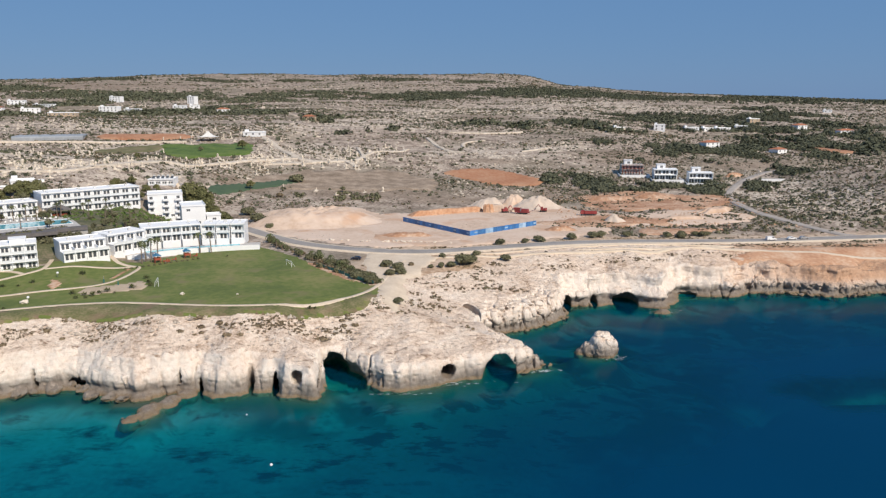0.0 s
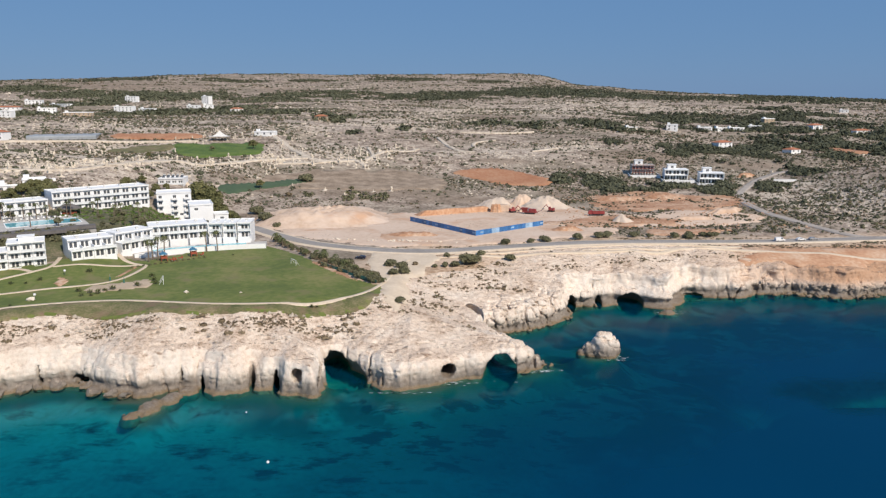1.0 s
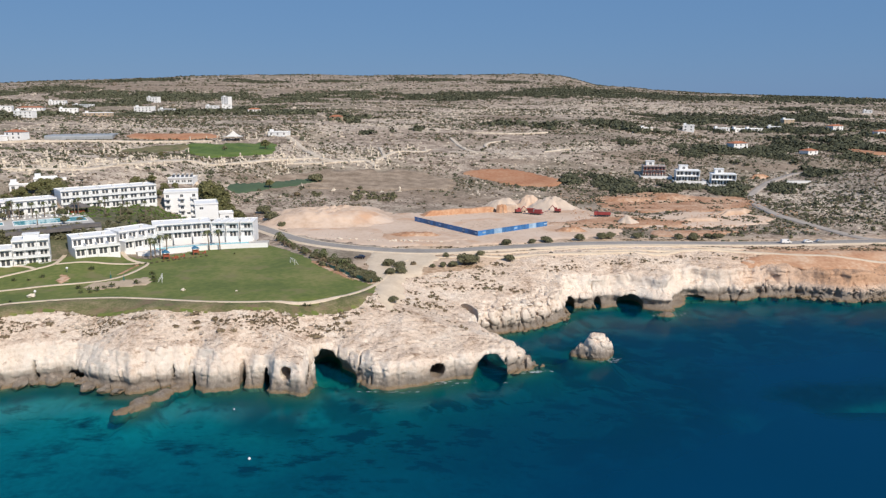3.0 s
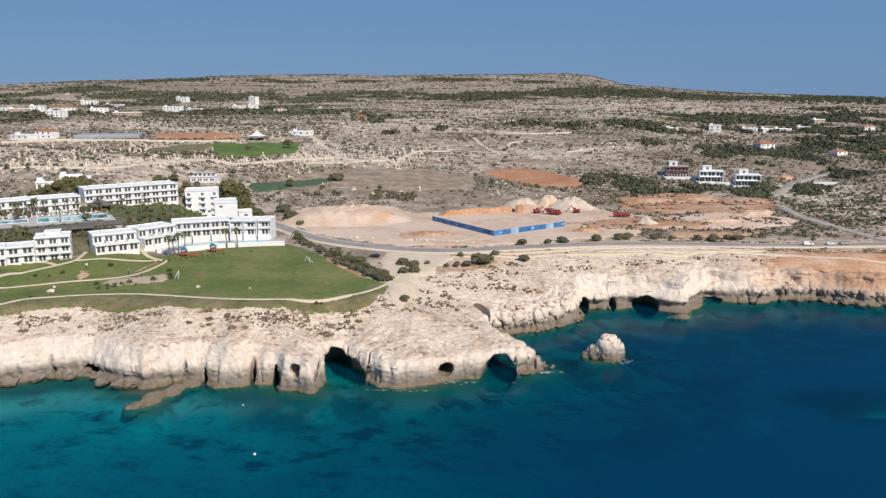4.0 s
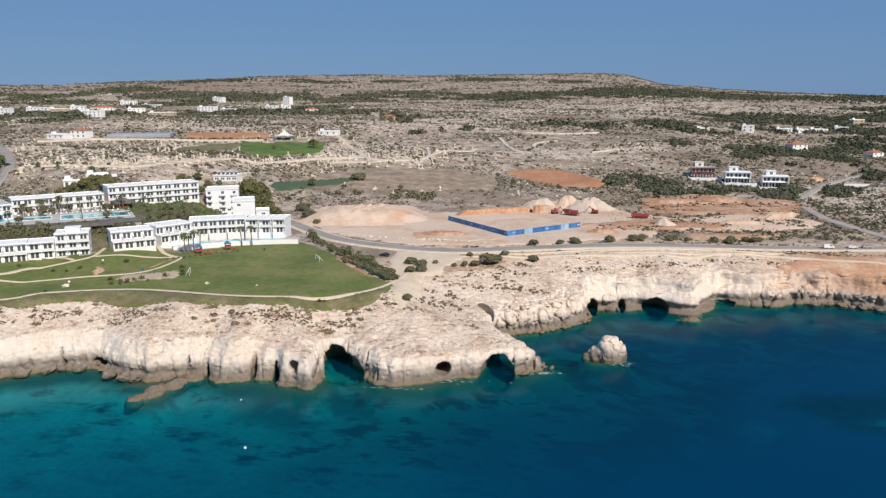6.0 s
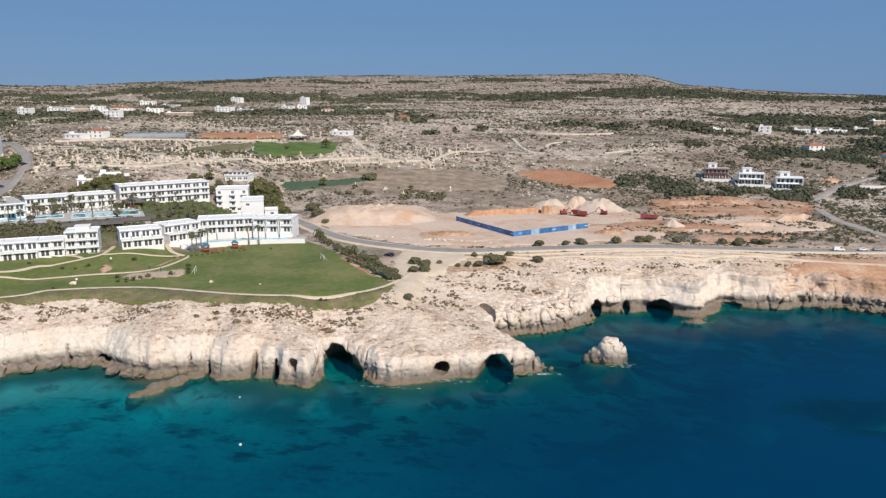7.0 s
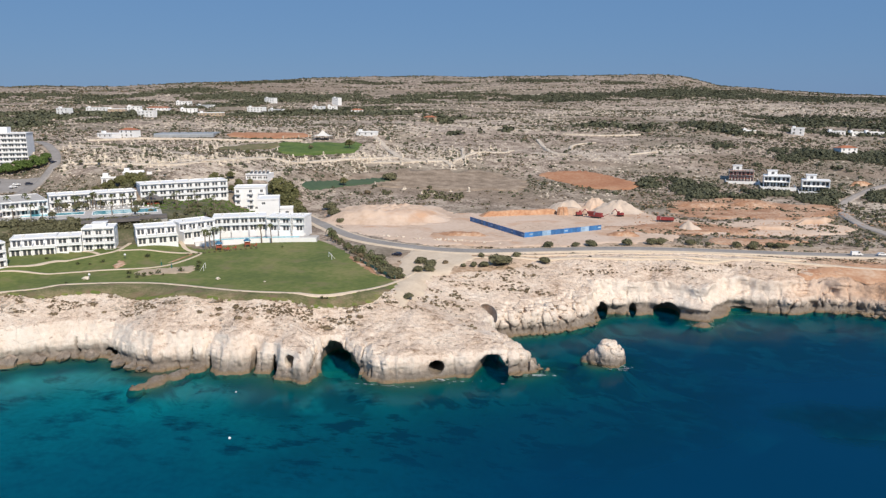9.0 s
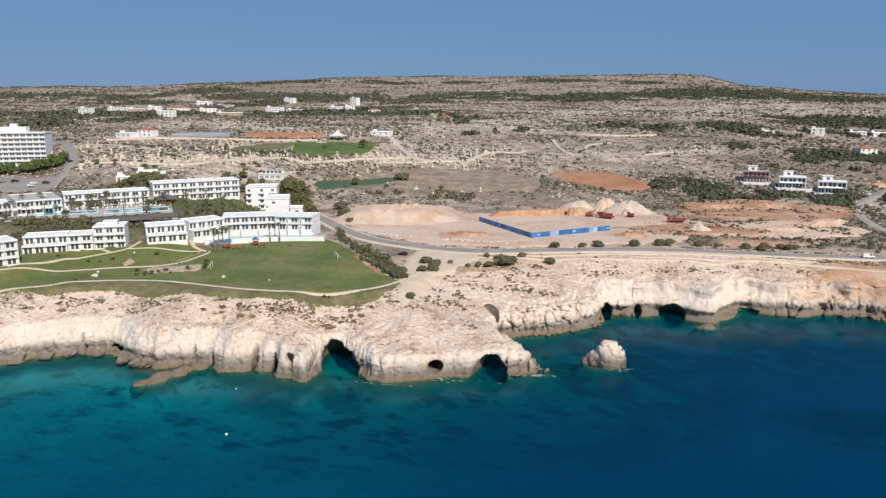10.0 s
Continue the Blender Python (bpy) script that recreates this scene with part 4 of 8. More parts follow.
lawn_front = [(x, y) for x, y in zip(LAWN_X, LAWN_Y)]
patch("lawn", lawn_front + [(-20.5, 250), (-27.7, 256), (-41.5, 273), (-63.5, 305), (-83, 324), (-99, 318), (-117, 297), (-124, 290), (-132, 291), (-149, 280.5), (-150, 273), (-162, 269), (-168, 260), (-186, 252), (-215, 240), (-215, 200)],
      M["lawn"], 0.25, "mown green hotel lawn beside the cliff edge", "lawn", 2.0, 0.3)
patch("grass_verge", lawn_front + [(-22, 250), (-28.5, 238), (-36, 231), (-49.6, 226), (-72, 225), (-107, 229.5), (-135, 222), (-142, 214), (-156, 206)],
      M["drygrass"], 0.32, "dry yellowish grass verge between path and rock", "grass", 2.0, 1.2)
patch("red_soil_bank", [(-31, 258), (-34, 258), (-52, 284), (-49, 286)], M["red"], 0.34, "strip of red soil along the lawn hedge", "soil", 1.5, 0.8)
patch("sand_court", [(-124.5, 248), (-115, 254.5), (-107.3, 258.6), (-101.5, 247.5), (-110, 241.5), (-120.5, 238)], M["sand"], 0.34, "sandy volleyball court in the lawn", "court", 2.0, 0.4)
patch("worn_turf", [(-134.4, 245.8), (-138.9, 254.1), (-137.8, 257.2), (-134, 253), (-131.5, 248.2)], M["red"], 0.32, "worn reddish patch in the lawn", "soil", 1.2, 1.6, 4)
patch("worn_turf", [(-121.5, 261.4), (-120.4, 268), (-121.4, 280.5), (-119.6, 279), (-118.2, 269), (-119, 262)], M["red"], 0.32, "worn reddish soil beside the garden path", "soil", 1.2, 1.0, 7)
patch("rust_soil", [(130, 312), (142, 311), (152, 309), (166, 304), (190, 308), (240, 312), (300, 330), (300, 345), (240, 332), (190, 326), (156, 326), (138, 320)], M["rust"], 0.3, "rust-orange soil washed over the cliff top", "soil", 2.0, 5, 9)
patch("sandy_clearing", [(-25.5, 256.4), (-30.0, 284.9), (-28.9, 305.2), (-19.3, 314.5), (-4.2, 307.2), (-0.7, 291.1), (-6.5, 277.1), (-10.2, 260.9), (-12.6, 237.6), (-14.9, 228.3), (-19.3, 236.5)], M["path"], 0.28, "bare trodden sandy clearing between road and cliff", "clearing", 2.0, 4, 61)
FRONT_PATH = [(-175, 196), (-154, 206), (-142, 214), (-135, 222), (-107, 229), (-72, 224.5), (-49.6, 225.5), (-36, 230.5), (-28, 238), (-22, 252), (-17, 282), (-14, 292)]
strip("footpath", FRONT_PATH, 1.5, M["path"], 0.38, "pale trodden footpath along the lawn edge", "path")
strip("footpath", [(-190, 222), (-165, 233), (-160, 249), (-151, 260), (-147, 268), (-151, 282)], 1.5, M["path"], 0.38, "pale curved garden footpath", "path")
strip("footpath", [(-182, 262), (-171, 263), (-158, 264), (-151, 261)], 1.4, M["path"], 0.39, "pale curved garden footpath", "path")
strip("footpath", [(-146, 267), (-131, 273.5), (-118.5, 282), (-116, 272), (-118, 257), (-127, 247.5), (-142, 240), (-156, 233), (-180, 216)], 1.3, M["path"], 0.40, "pale curved garden footpath", "path")
strip("footpath", [(-133, 293), (-127, 286), (-119, 282)], 2.0, M["path"], 0.41, "pale garden footpath to the pool terrace", "path")
ROAD = [(-150, 440), (-133, 412), (-119, 396), (-102, 376), (-82, 350), (-63, 329), (-44.7, 317), (-23.4, 309), (-3.6, 307.5), (15.8, 312), (45.7, 320), (97, 331), (151, 341), (193, 346), (240, 352), (320, 372), (420, 402)]
strip("road_shoulder", ROAD, 9.6, M["path"], 0.42, "dusty gravel road shoulder", "road shoulder", 0.7)
strip("road", ROAD, 6.4, M["asphalt"], 0.47, "grey worn asphalt coastal road", "road", 0.1)
strip("side_road", [(214, 349), (204, 354), (197, 372), (190, 394), (185.5, 418), (190, 456), (198, 484), (214, 512), (236, 543), (262, 566), (300, 590)], 4.8, M["track"], 0.47, "narrow dusty side road", "road", 0.3)
strip("coast_path", [(-2, 297), (30, 301), (60, 306), (92, 312), (106, 318), (128, 322), (160, 318), (196, 312), (240, 316), (300, 330)], 1.7, M["path"], 0.36, "pale footpath along the cliff top", "path", 0.25)
strip("coast_path", [(5, 303), (22, 304), (36, 308), (66, 317), (98, 325), (136, 326)], 1.2, M["path"], 0.40, "thin pale track beside the coast road", "path", 0.3)
strip("coast_path", [(60, 309), (88, 315), (114, 320), (134, 326)], 1.0, M["path"], 0.43, "thin pale track beside the coast road", "path", 0.3)
LOT = [(-104, 406), (-100, 420), (-74, 432), (-46, 436), (-28, 418), (8, 432), (33, 462), (68, 464), (84, 424), (112, 412), (150, 424), (178, 404), (160, 384), (120, 376), (96, 372), (84, 352), (60, 338), (21, 322), (-24, 319), (-58, 336), (-80, 358)]
patch("bare_lot", LOT, M["pale"], 0.36, "bare excavated earth of a building plot", "building plot", 3.0, 6.0)
patch("red_soil", [(92, 470), (100, 482), (122, 486), (150, 487), (166, 468), (150, 456), (128, 460), (104, 458)], M["red"], 0.45, "ragged patch of dug red soil", "soil", 2.0, 9)
patch("red_soil", [(100, 362), (116, 366), (150, 374), (140, 362), (118, 354), (102, 352)], M["red"], 0.45, "ragged patch of dug red soil", "soil", 2.0, 6)
patch("red_soil", [(-30, 350), (-8, 352), (12, 338), (0, 328), (-24, 334)], M["earth"], 0.47, "patch of reddish soil beside the road", "soil", 2.0, 4)
patch("fallow_field", [(-123, 500), (-118, 519), (-91, 540), (-42, 553), (0, 535), (-4, 496), (-57, 488), (-96, 490)], M["fallow"], 0.5, "fallow brown field with dry weeds", "field", 4.0, 10, 33)
patch("red_soil", [(87.6, 446.7), (102.9, 478.7), (131.2, 494.3), (162.2, 487.8), (188.9, 482.8), (187.6, 457.0), (151.1, 415.5), (132.4, 426.2), (108.2, 416.3)], M["red"], 0.5, "ragged reddish brown dug ground", "soil", 2.5, 10, 41)
patch("red_soil", [(51.5, 374.1), (68.0, 393.8), (93.7, 404.2), (119.9, 400.1), (138.5, 392.8), (117.5, 378.2), (81.9, 368.2)], M["red"], 0.5, "ragged reddish brown dug ground", "soil", 2.5, 7, 43)
patch("red_field", [(9, 560), (30, 571), (49, 570), (78, 541), (73, 515), (46, 517), (16, 545)], M["redfield"], 0.7, "ploughed red earth field", "field", 4.0, 3)
patch("crop_field", [(-141, 462), (-126, 494), (-99, 515), (-89, 511), (-98, 496), (-120, 478), (-134, 450)], M["field"], 0.6, "narrow green crop field", "field", 3.0, 1.5)
patch("park_lawn", [(-211, 578), (-218, 601), (-188, 608), (-158, 625), (-143, 595), (-139, 566), (-163, 549), (-177, 538), (-191, 539)], M["parkgrass"], 0.8, "bright green lawn in the sculpture park", "lawn", 4.0, 7, 51)
patch("park_grass", [(-261, 566), (-246, 594), (-219, 603), (-213, 583), (-230, 550)], M["drygrass"], 0.7, "patchy yellow-green grass in the sculpture park", "lawn", 4.0, 9, 53)
patch("red_field", [(-283, 645), (-219, 657), (-212, 637), (-271, 620)], M["redfield"], 0.8, "ploughed red earth field", "field", 5.0, 3)
patch("red_field", [(365, 705), (385, 715), (398, 690), (394, 672), (366, 674)], M["redfield"], 0.8, "ploughed red earth field", "field", 5.0, 3)
patch("hotel_garden", [(-192, 246), (-168, 258), (-122, 308), (-96, 334), (-108, 346), (-150, 372), (-185, 340), (-218, 308), (-232, 282)], M["garden"], 0.2, "planted garden ground between the hotel wings", "garden", 3.0, 1.0)
strip("hill_road", [(-250, 322), (-262, 347), (-274, 378), (-278, 392), (-283, 404), (-300, 426), (-322, 447), (-360, 480)], 5.2, M["asphalt"], 0.7, "grey asphalt road beside the tall hotel", "road", 0.2)
patch("car_park", [(-318, 380), (-284, 388), (-270, 374), (-270, 354), (-300, 348)], M["asphalt"], 0.6, "grey asphalt car park", "car park", 3.0, 0.4)
COVERED.append((np.array([(-250, 250), (-165, 240), (-85, 318), (-90, 350), (-140, 395), (-160, 440), (-172, 440), (-170, 385), (-250, 320)]), 0))


def heap(name, x, y, rx, ry, h, turn, flat, mat, label, category="earth heap", group="heaps", seed=1, lift=0.2):
    """A tipped mound with a slumped, gullied skirt."""
    n, m = 72, 22
    a, r = np.meshgrid(np.linspace(0, 2 * np.pi, n, endpoint=False), np.linspace(0, 1, m), indexing="ij")
    wob = 1 + 0.36 * (fbm2(np.cos(a) * 2 + seed * 7, np.sin(a) * 2, 3, seed) - 0.5) * 2
    lx, ly = rx * r * wob * np.cos(a), ry * r * wob * np.sin(a)
    c, s = math.cos(radians(turn)), math.sin(radians(turn))
    gx, gy = x + lx * c - ly * s, y + lx * s + ly * c
    z = h * (1 - sstep(flat, 1, r)) if flat > 0 else h * (1 - r) ** 0.9
    z = z * (1 + 0.25 * (fbm2(gx / 6, gy / 6, 3, seed + 3) - 0.5)) + 0.75 * h * (1 - r) ** 0.7 * (fbm2(gx / 3, gy / 3, 3, seed + 4) - 0.5)
    z = z + tops(gx, gy) + lift - 0.7 * sstep(0.93, 1.0, r)
    idx = np.arange(n * m).reshape(n, m)
    nxt = np.roll(idx, -1, 0)
    q = np.stack([idx[:, :-1], idx[:, 1:], nxt[:, 1:], nxt[:, :-1]], -1).reshape(-1, 4)
    v = np.stack([gx - x, gy - y, z], -1).reshape(-1, 3)
    base = float(tops([x], [y])[0])
    v[:, 2] -= base
    ob = new(name, raw_mesh(name, v, q, mat, True))
    ob.location = (x, y, base)
    return tagged(ob, label, category, group)


# ---- mesh helpers for things ----
def box(bm, x0, x1, y0, y1, z0, z1):
    v = [bm.verts.new((x, y, z)) for x in (x0, x1) for y in (y0, y1) for z in (z0, z1)]
    for f in ((0, 1, 3, 2), (4, 6, 7, 5), (0, 4, 5, 1), (2, 3, 7, 6), (0, 2, 6, 4), (1, 5, 7, 3)):
        bm.faces.new([v[i] for i in f])
    return v


def boxes(*list_):
    bm = bmesh.new()
    for b in list_:
        box(bm, *b)
    return bm


def tube(bm, a, b, r0, r1, n=8):
    """A tapered round bar from a to b."""
    a, b = Vector(a), Vector(b)
    q = (b - a).to_track_quat("Z", "Y")
    rings = []
    for p, r in ((a, r0), (b, r1)):
        rings.append([bm.verts.new(p + q @ Vector((r * math.cos(2 * math.pi * i / n), r * math.sin(2 * math.pi * i / n), 0))) for i in range(n)])
    for i in range(n):
        bm.faces.new((rings[0][i], rings[0][(i + 1) % n], rings[1][(i + 1) % n], rings[1][i]))
    bm.faces.new(rings[0][::-1])
    bm.faces.new(rings[1])


def root(name, m, label, category, group="", kind=""):
    """The Empty at a thing's base."""
    e = new(name)
    e.empty_display_size = 0.5
    e.matrix_world = m
    return tagged(e, label, category, group, kind)


def facing(x, y, z, dx, dy):
    """A frame at a place whose x runs along (dx, dy)."""
    return pose(x, y, z, 0, 0, math.degrees(math.atan2(dy, dx)))


# ---- plants ----
def leaf_cloud(rng, lobes, n, size, flat=0.6):
    """Many small leaf sprays on the skins of several lobes; rows of x, y, z, radius, height."""
    v, f = [], []
    per = np.array([l[3] ** 2 for l in lobes])
    pick = rng.choice(len(lobes), n, p=per / per.sum())
    for k in pick:
        cx, cy, cz, r, h = lobes[k]
        d = rng.normal(size=3)
        d /= np.linalg.norm(d)
        if d[2] < -0.35:
            d[2] *= -1
        s = rng.uniform(0.62, 1.06)
        p = np.array([cx + d[0] * r * s, cy + d[1] * r * s, cz + d[2] * h * s])
        a = rng.normal(size=3)
        a -= a.dot(d) * d * flat
        a /= np.linalg.norm(a)
        b = np.cross(d, a) + 0.35 * rng.normal(size=3)
        w, l = size * rng.uniform(0.5, 1.1), size * rng.uniform(0.7, 1.4)
        i = len(v)
        v += [p - a * l, p + b * w * 0.6, p + a * l, p - b * w * 0.6 + d * 0.15 * size]
        f += [(i, i + 1, i + 2, i + 3)]
    return np.array(v), np.array(f)


def lobes_for(rng, count, spread, r, h):
    out = [(0, 0, h * 0.55, r * 0.75, h * 0.55)]
    for _ in range(count):
        a, q = rng.uniform(0, 6.28), spread * rng.uniform(0.4, 1.0)
        s = rng.uniform(0.4, 0.7)
        out.append((q * math.cos(a), q * math.sin(a) * 0.8, h * rng.uniform(0.3, 0.6), r * s, h * s * 0.7))
    return out


def make_bush(seed, r, h, n, mat, label, category="bush"):
    """Crown of leaf sprays over a few crooked stems."""
    rng = np.random.default_rng(seed)
    m = pose(0, 0, -400)
    e = root("bush", m, label, category, "shrubs")
    part("crown", raw_mesh("crown", *leaf_cloud(rng, lobes_for(rng, 6, r * 0.6, r, h), n, 0.17 * r ** 0.5 + 0.12), mat), None, e)
    bm = bmesh.new()
    for i in range(4):
        a = i * 1.6 + seed
        tube(bm, (0.1 * math.cos(a), 0.1 * math.sin(a), -0.3), (r * 0.4 * math.cos(a), r * 0.35 * math.sin(a), h * 0.55), 0.07, 0.03, 5)
    part("stem", bm, M["bark"], e)
    return e


def make_tree(seed, r, h, n, mat, label):
    """A tapered trunk with limbs under a broken crown."""
    rng = np.random.default_rng(seed)
    e = root("tree", pose(0, 0, -400), label, "tree", "trees")
    bm = bmesh.new()
    tube(bm, (0, 0, -0.5), (0.1, 0, h * 0.4), 0.28, 0.18, 8)
    lobes = [(0, 0, h * 0.7, r * 0.6, h * 0.3)]
    for i in range(8):
        a, q = i * 0.8 + rng.uniform(0, 0.5), r * rng.uniform(0.45, 0.8)
        p = (q * math.cos(a), q * math.sin(a), h * rng.uniform(0.4, 0.75))
        tube(bm, (0.1, 0, h * 0.33), p, 0.12, 0.04, 5)
        lobes.append((*p, r * rng.uniform(0.32, 0.5), h * rng.uniform(0.14, 0.22)))
    part("trunk", bm, M["bark"], e)
    part("crown", raw_mesh("crown", *leaf_cloud(rng, lobes, n, 0.42), mat), None, e)
    return e


def make_palm(seed, h, fronds=17):
    """A ringed leaning trunk with arching fronds of split leaflets."""
    rng = np.random.default_rng(seed)
    e = root("palm_tree", pose(0, 0, -400), "slender palm with a ragged green crown", "palm tree", "palms")
    bm = bmesh.new()
    lean = rng.uniform(-0.05, 0.05, 2) * h
    prev = (0, 0, -0.3)
    for i in range(1, 7):
        t = i / 6
        p = (lean[0] * t * t, lean[1] * t * t, h * t)
        tube(bm, prev, p, 0.26 - 0.09 * (t - 1 / 6), 0.24 - 0.09 * t, 8)
        prev = p
    part("trunk", bm, M["bark"], e)
    v, f = [], []
    hub = np.array([lean[0], lean[1], h])
    for k in range(fronds):
        a = k * 2.4 + rng.uniform(-0.2, 0.2)
        up = rng.uniform(-0.3, 1.0)
        out = np.array([math.cos(a), math.sin(a), 0])
        side = np.array([-math.sin(a), math.cos(a), 0])
        length = rng.uniform(1.9, 2.7)
        spine = []
        for s in np.linspace(0, 1, 7):
            spine.append(hub + out * length * s * (1 - 0.25 * s) + np.array([0, 0, length * (up * 0.8 * s - (0.9 + 0.3 * up) * s * s)]))
        for i in range(6):
            w = 0.42 * math.sin(math.pi * min(1, 0.18 + i / 6.5))
            for sg in (-1, 1):
                j = len(v)
                tip = (spine[i] + spine[i + 1]) / 2 + out * 0.18 + side * sg * w - np.array([0, 0, 0.16])
                v += [spine[i], spine[i + 1], tip]
                f.append((j, j + 1, j + 2))
    part("crown", raw_mesh("crown", np.array(v), np.array(f), M["palmleaf"]), None, e)
    return e


BUSH = [make_bush(11, 1.6, 1.7, 520, M["leaf"], "rounded dark green coastal shrub on bare ground"), make_bush(12, 2.3, 2.2, 700, M["leaf"], "broad dark green mastic shrub on dry ground"),
        make_bush(13, 1.2, 1.1, 380, M["leaf"], "low dark green shrub on stony ground"), make_bush(14, 1.4, 1.3, 380, M["dryleaf"], "dry brown leggy shrub on stony ground"),
        make_bush(15, 3.2, 2.9, 1000, M["leaf"], "large dense dark green thicket")]
TREE = [make_tree(21, 3.0, 6.0, 1100, M["tree"], "dark green tree with a round crown"), make_tree(22, 4.2, 8.5, 1600, M["tree"], "tall dark green tree with a wide crown"), make_tree(23, 2.2, 4.6, 800, M["leaf"], "small olive-green tree with a loose crown")]
PALM = [make_palm(31, 8.5), make_palm(32, 6.5), make_palm(33, 3.2, 15)]


def make_spiky(seed):
    """A rosette of stiff blades on a short stem."""
    rng = np.random.default_rng(seed)
    e = root("yucca", pose(0, 0, -400), "spiky dark green yucca planted in the lawn", "plant", "yuccas")
    v, f = [], []
    for k in range(60):
        a, el = rng.uniform(0, 6.28), rng.uniform(-0.1, 1.4)
        d = np.array([math.cos(a) * math.cos(el), math.sin(a) * math.cos(el), math.sin(el)])
        s = np.array([-math.sin(a), math.cos(a), 0]) * 0.13
        o = np.array([rng.uniform(-0.7, 0.7), rng.uniform(-0.7, 0.7), rng.uniform(0.3, 0.8)])
        q = rng.uniform(0.9, 1.5)
        i = len(v)
        v += [o - s * 0.5, o + d * q * 0.5 + s, o + d * q - np.array([0, 0, 0.15]), o + d * q * 0.5 - s]
        f.append((i, i + 1, i + 2, i + 3))
    part("foliage", raw_mesh("foliage", np.array(v), np.array(f), M["palmleaf"]), None, e)
    bm = bmesh.new()
    tube(bm, (0, 0, -0.3), (0, 0, 0.6), 0.22, 0.15, 6)
    part("stem", bm, M["bark"], e)
    return e


SPIKY = make_spiky(41)
rnd = random.Random(5)


def plant(src, x, y, size=1.0, lift=0.0, label="", z=None):
    ob = copy_thing(src, pose(x, y, (tops([x], [y])[0] if z is None else z) + lift, 0, 0, rnd.uniform(0, 360)))
    s = size * rnd.uniform(0.9, 1.1)
    ob.scale = (s, s, s * rnd.uniform(0.9, 1.12))
    return tagged(ob, label)


# ---- buildings ----
def wall_face(bm, w, z0, z1, holes, y=0.0, thick=0.25, x0=0.0):
    """A wall along x with rectangular holes (xa, xb, za, zb) cut through it."""
    xs = sorted({x0, x0 + w, *[h[0] for h in holes], *[h[1] for h in holes]})
    zs = sorted({z0, z1, *[h[2] for h in holes], *[h[3] for h in holes]})
    for a, b in zip(xs, xs[1:]):
        run = None
        for c, d in zip(zs, zs[1:]):
            cx, cz = (a + b) / 2, (c + d) / 2
            if any(h[0] < cx < h[1] and h[2] < cz < h[3] for h in holes):
                if run:
                    box(bm, a, b, y, y + thick, *run)
                run = None
            else:
                run = (run[0], d) if run else (c, d)
        if run:
            box(bm, a, b, y, y + thick, *run)


PANE = {}


def window(parent, x, y, z, w, h, turn=0):
    """A framed opening: two dark panes, and on wide ones a pale curtain drawn between them."""
    key = (round(w, 2), round(h, 2))
    t = 0.08
    c = 0.09 * w if w > 1.9 else t / 2
    g = w / 2 - t - c
    if key not in PANE:
        fr = boxes((-w / 2, -w / 2 + t, 0, 0.1, 0, h), (w / 2 - t, w / 2, 0, 0.1, 0, h), (-w / 2 + t, w / 2 - t, 0, 0.1, 0, t), (-w / 2 + t, w / 2 - t, 0, 0.1, h - t, h))
        gl = boxes((-g / 2, g / 2, 0.04, 0.07, t, h - t))
        cu = boxes((-c, c, 0.02, 0.08, t, h - t))
        a, b, d = bpy.data.meshes.new("window"), bpy.data.meshes.new("pane"), bpy.data.meshes.new("curtain")
        fr.to_mesh(a), gl.to_mesh(b), cu.to_mesh(d)
        a.materials.append(M["white"]), b.materials.append(M["glass"]), d.materials.append(M["canvas"])
        PANE[key] = (a, b, d)
    o = new("window", PANE[key][0])
    o.parent = parent
    o.matrix_basis = pose(x, y, z, 0, 0, turn)
    for sg in (-1, 1):
        p = new("pane", PANE[key][1])
        p.parent = o
        p.location.x = sg * (c + g / 2)
    p = new("curtain" if w > 1.9 else "mullion", PANE[key][2])
    p.parent = o
    return o


def storey(e, bm, w, d, z, h, bays, x0=0.0, y0=0.0, side=0, win=(1.7, 2.1), fins=0.0, base=0.15):
    """Walls of one storey with a row of windows in front, side windows, and fins between the bays."""
    step = w / bays
    ww, wh = min(win[0], step * 0.8), min(win[1], h - 0.6)
    holes = [(x0 + (i + 0.5) * step - ww / 2, x0 + (i + 0.5) * step + ww / 2, z + base, z + base + wh) for i in range(bays)]
    wall_face(bm, w, z, z + h, holes, y0, 0.25, x0)
    box(bm, x0, x0 + 0.25, y0 + 0.25, y0 + d, z, z + h)
    box(bm, x0 + 0.25, x0 + w, y0 + d - 0.25, y0 + d, z, z + h)
    box(bm, x0 + w - 0.25, x0 + w, y0 + 0.25, y0 + d - 0.25, z, z + h)
    box(bm, x0 + 0.25, x0 + w - 0.25, y0 + 1.6, y0 + 1.75, z, z + h)
    for a, b, c, _ in holes:
        window(e, (a + b) / 2, y0 + 0.12, c, ww, wh)
    for i in range(side):
        window(e, x0 + w + 0.03, y0 + (i + 0.5) * d / side, z + 0.9, 1.2, 1.3, 90)
    if fins:
        for i in range(bays + 1):
            q = min(max(x0 + i * step, x0 + 0.1), x0 + w - 0.1)
            box(bm, q - 0.1, q + 0.1, y0 - fins, y0 + 0.0, z, z + h)


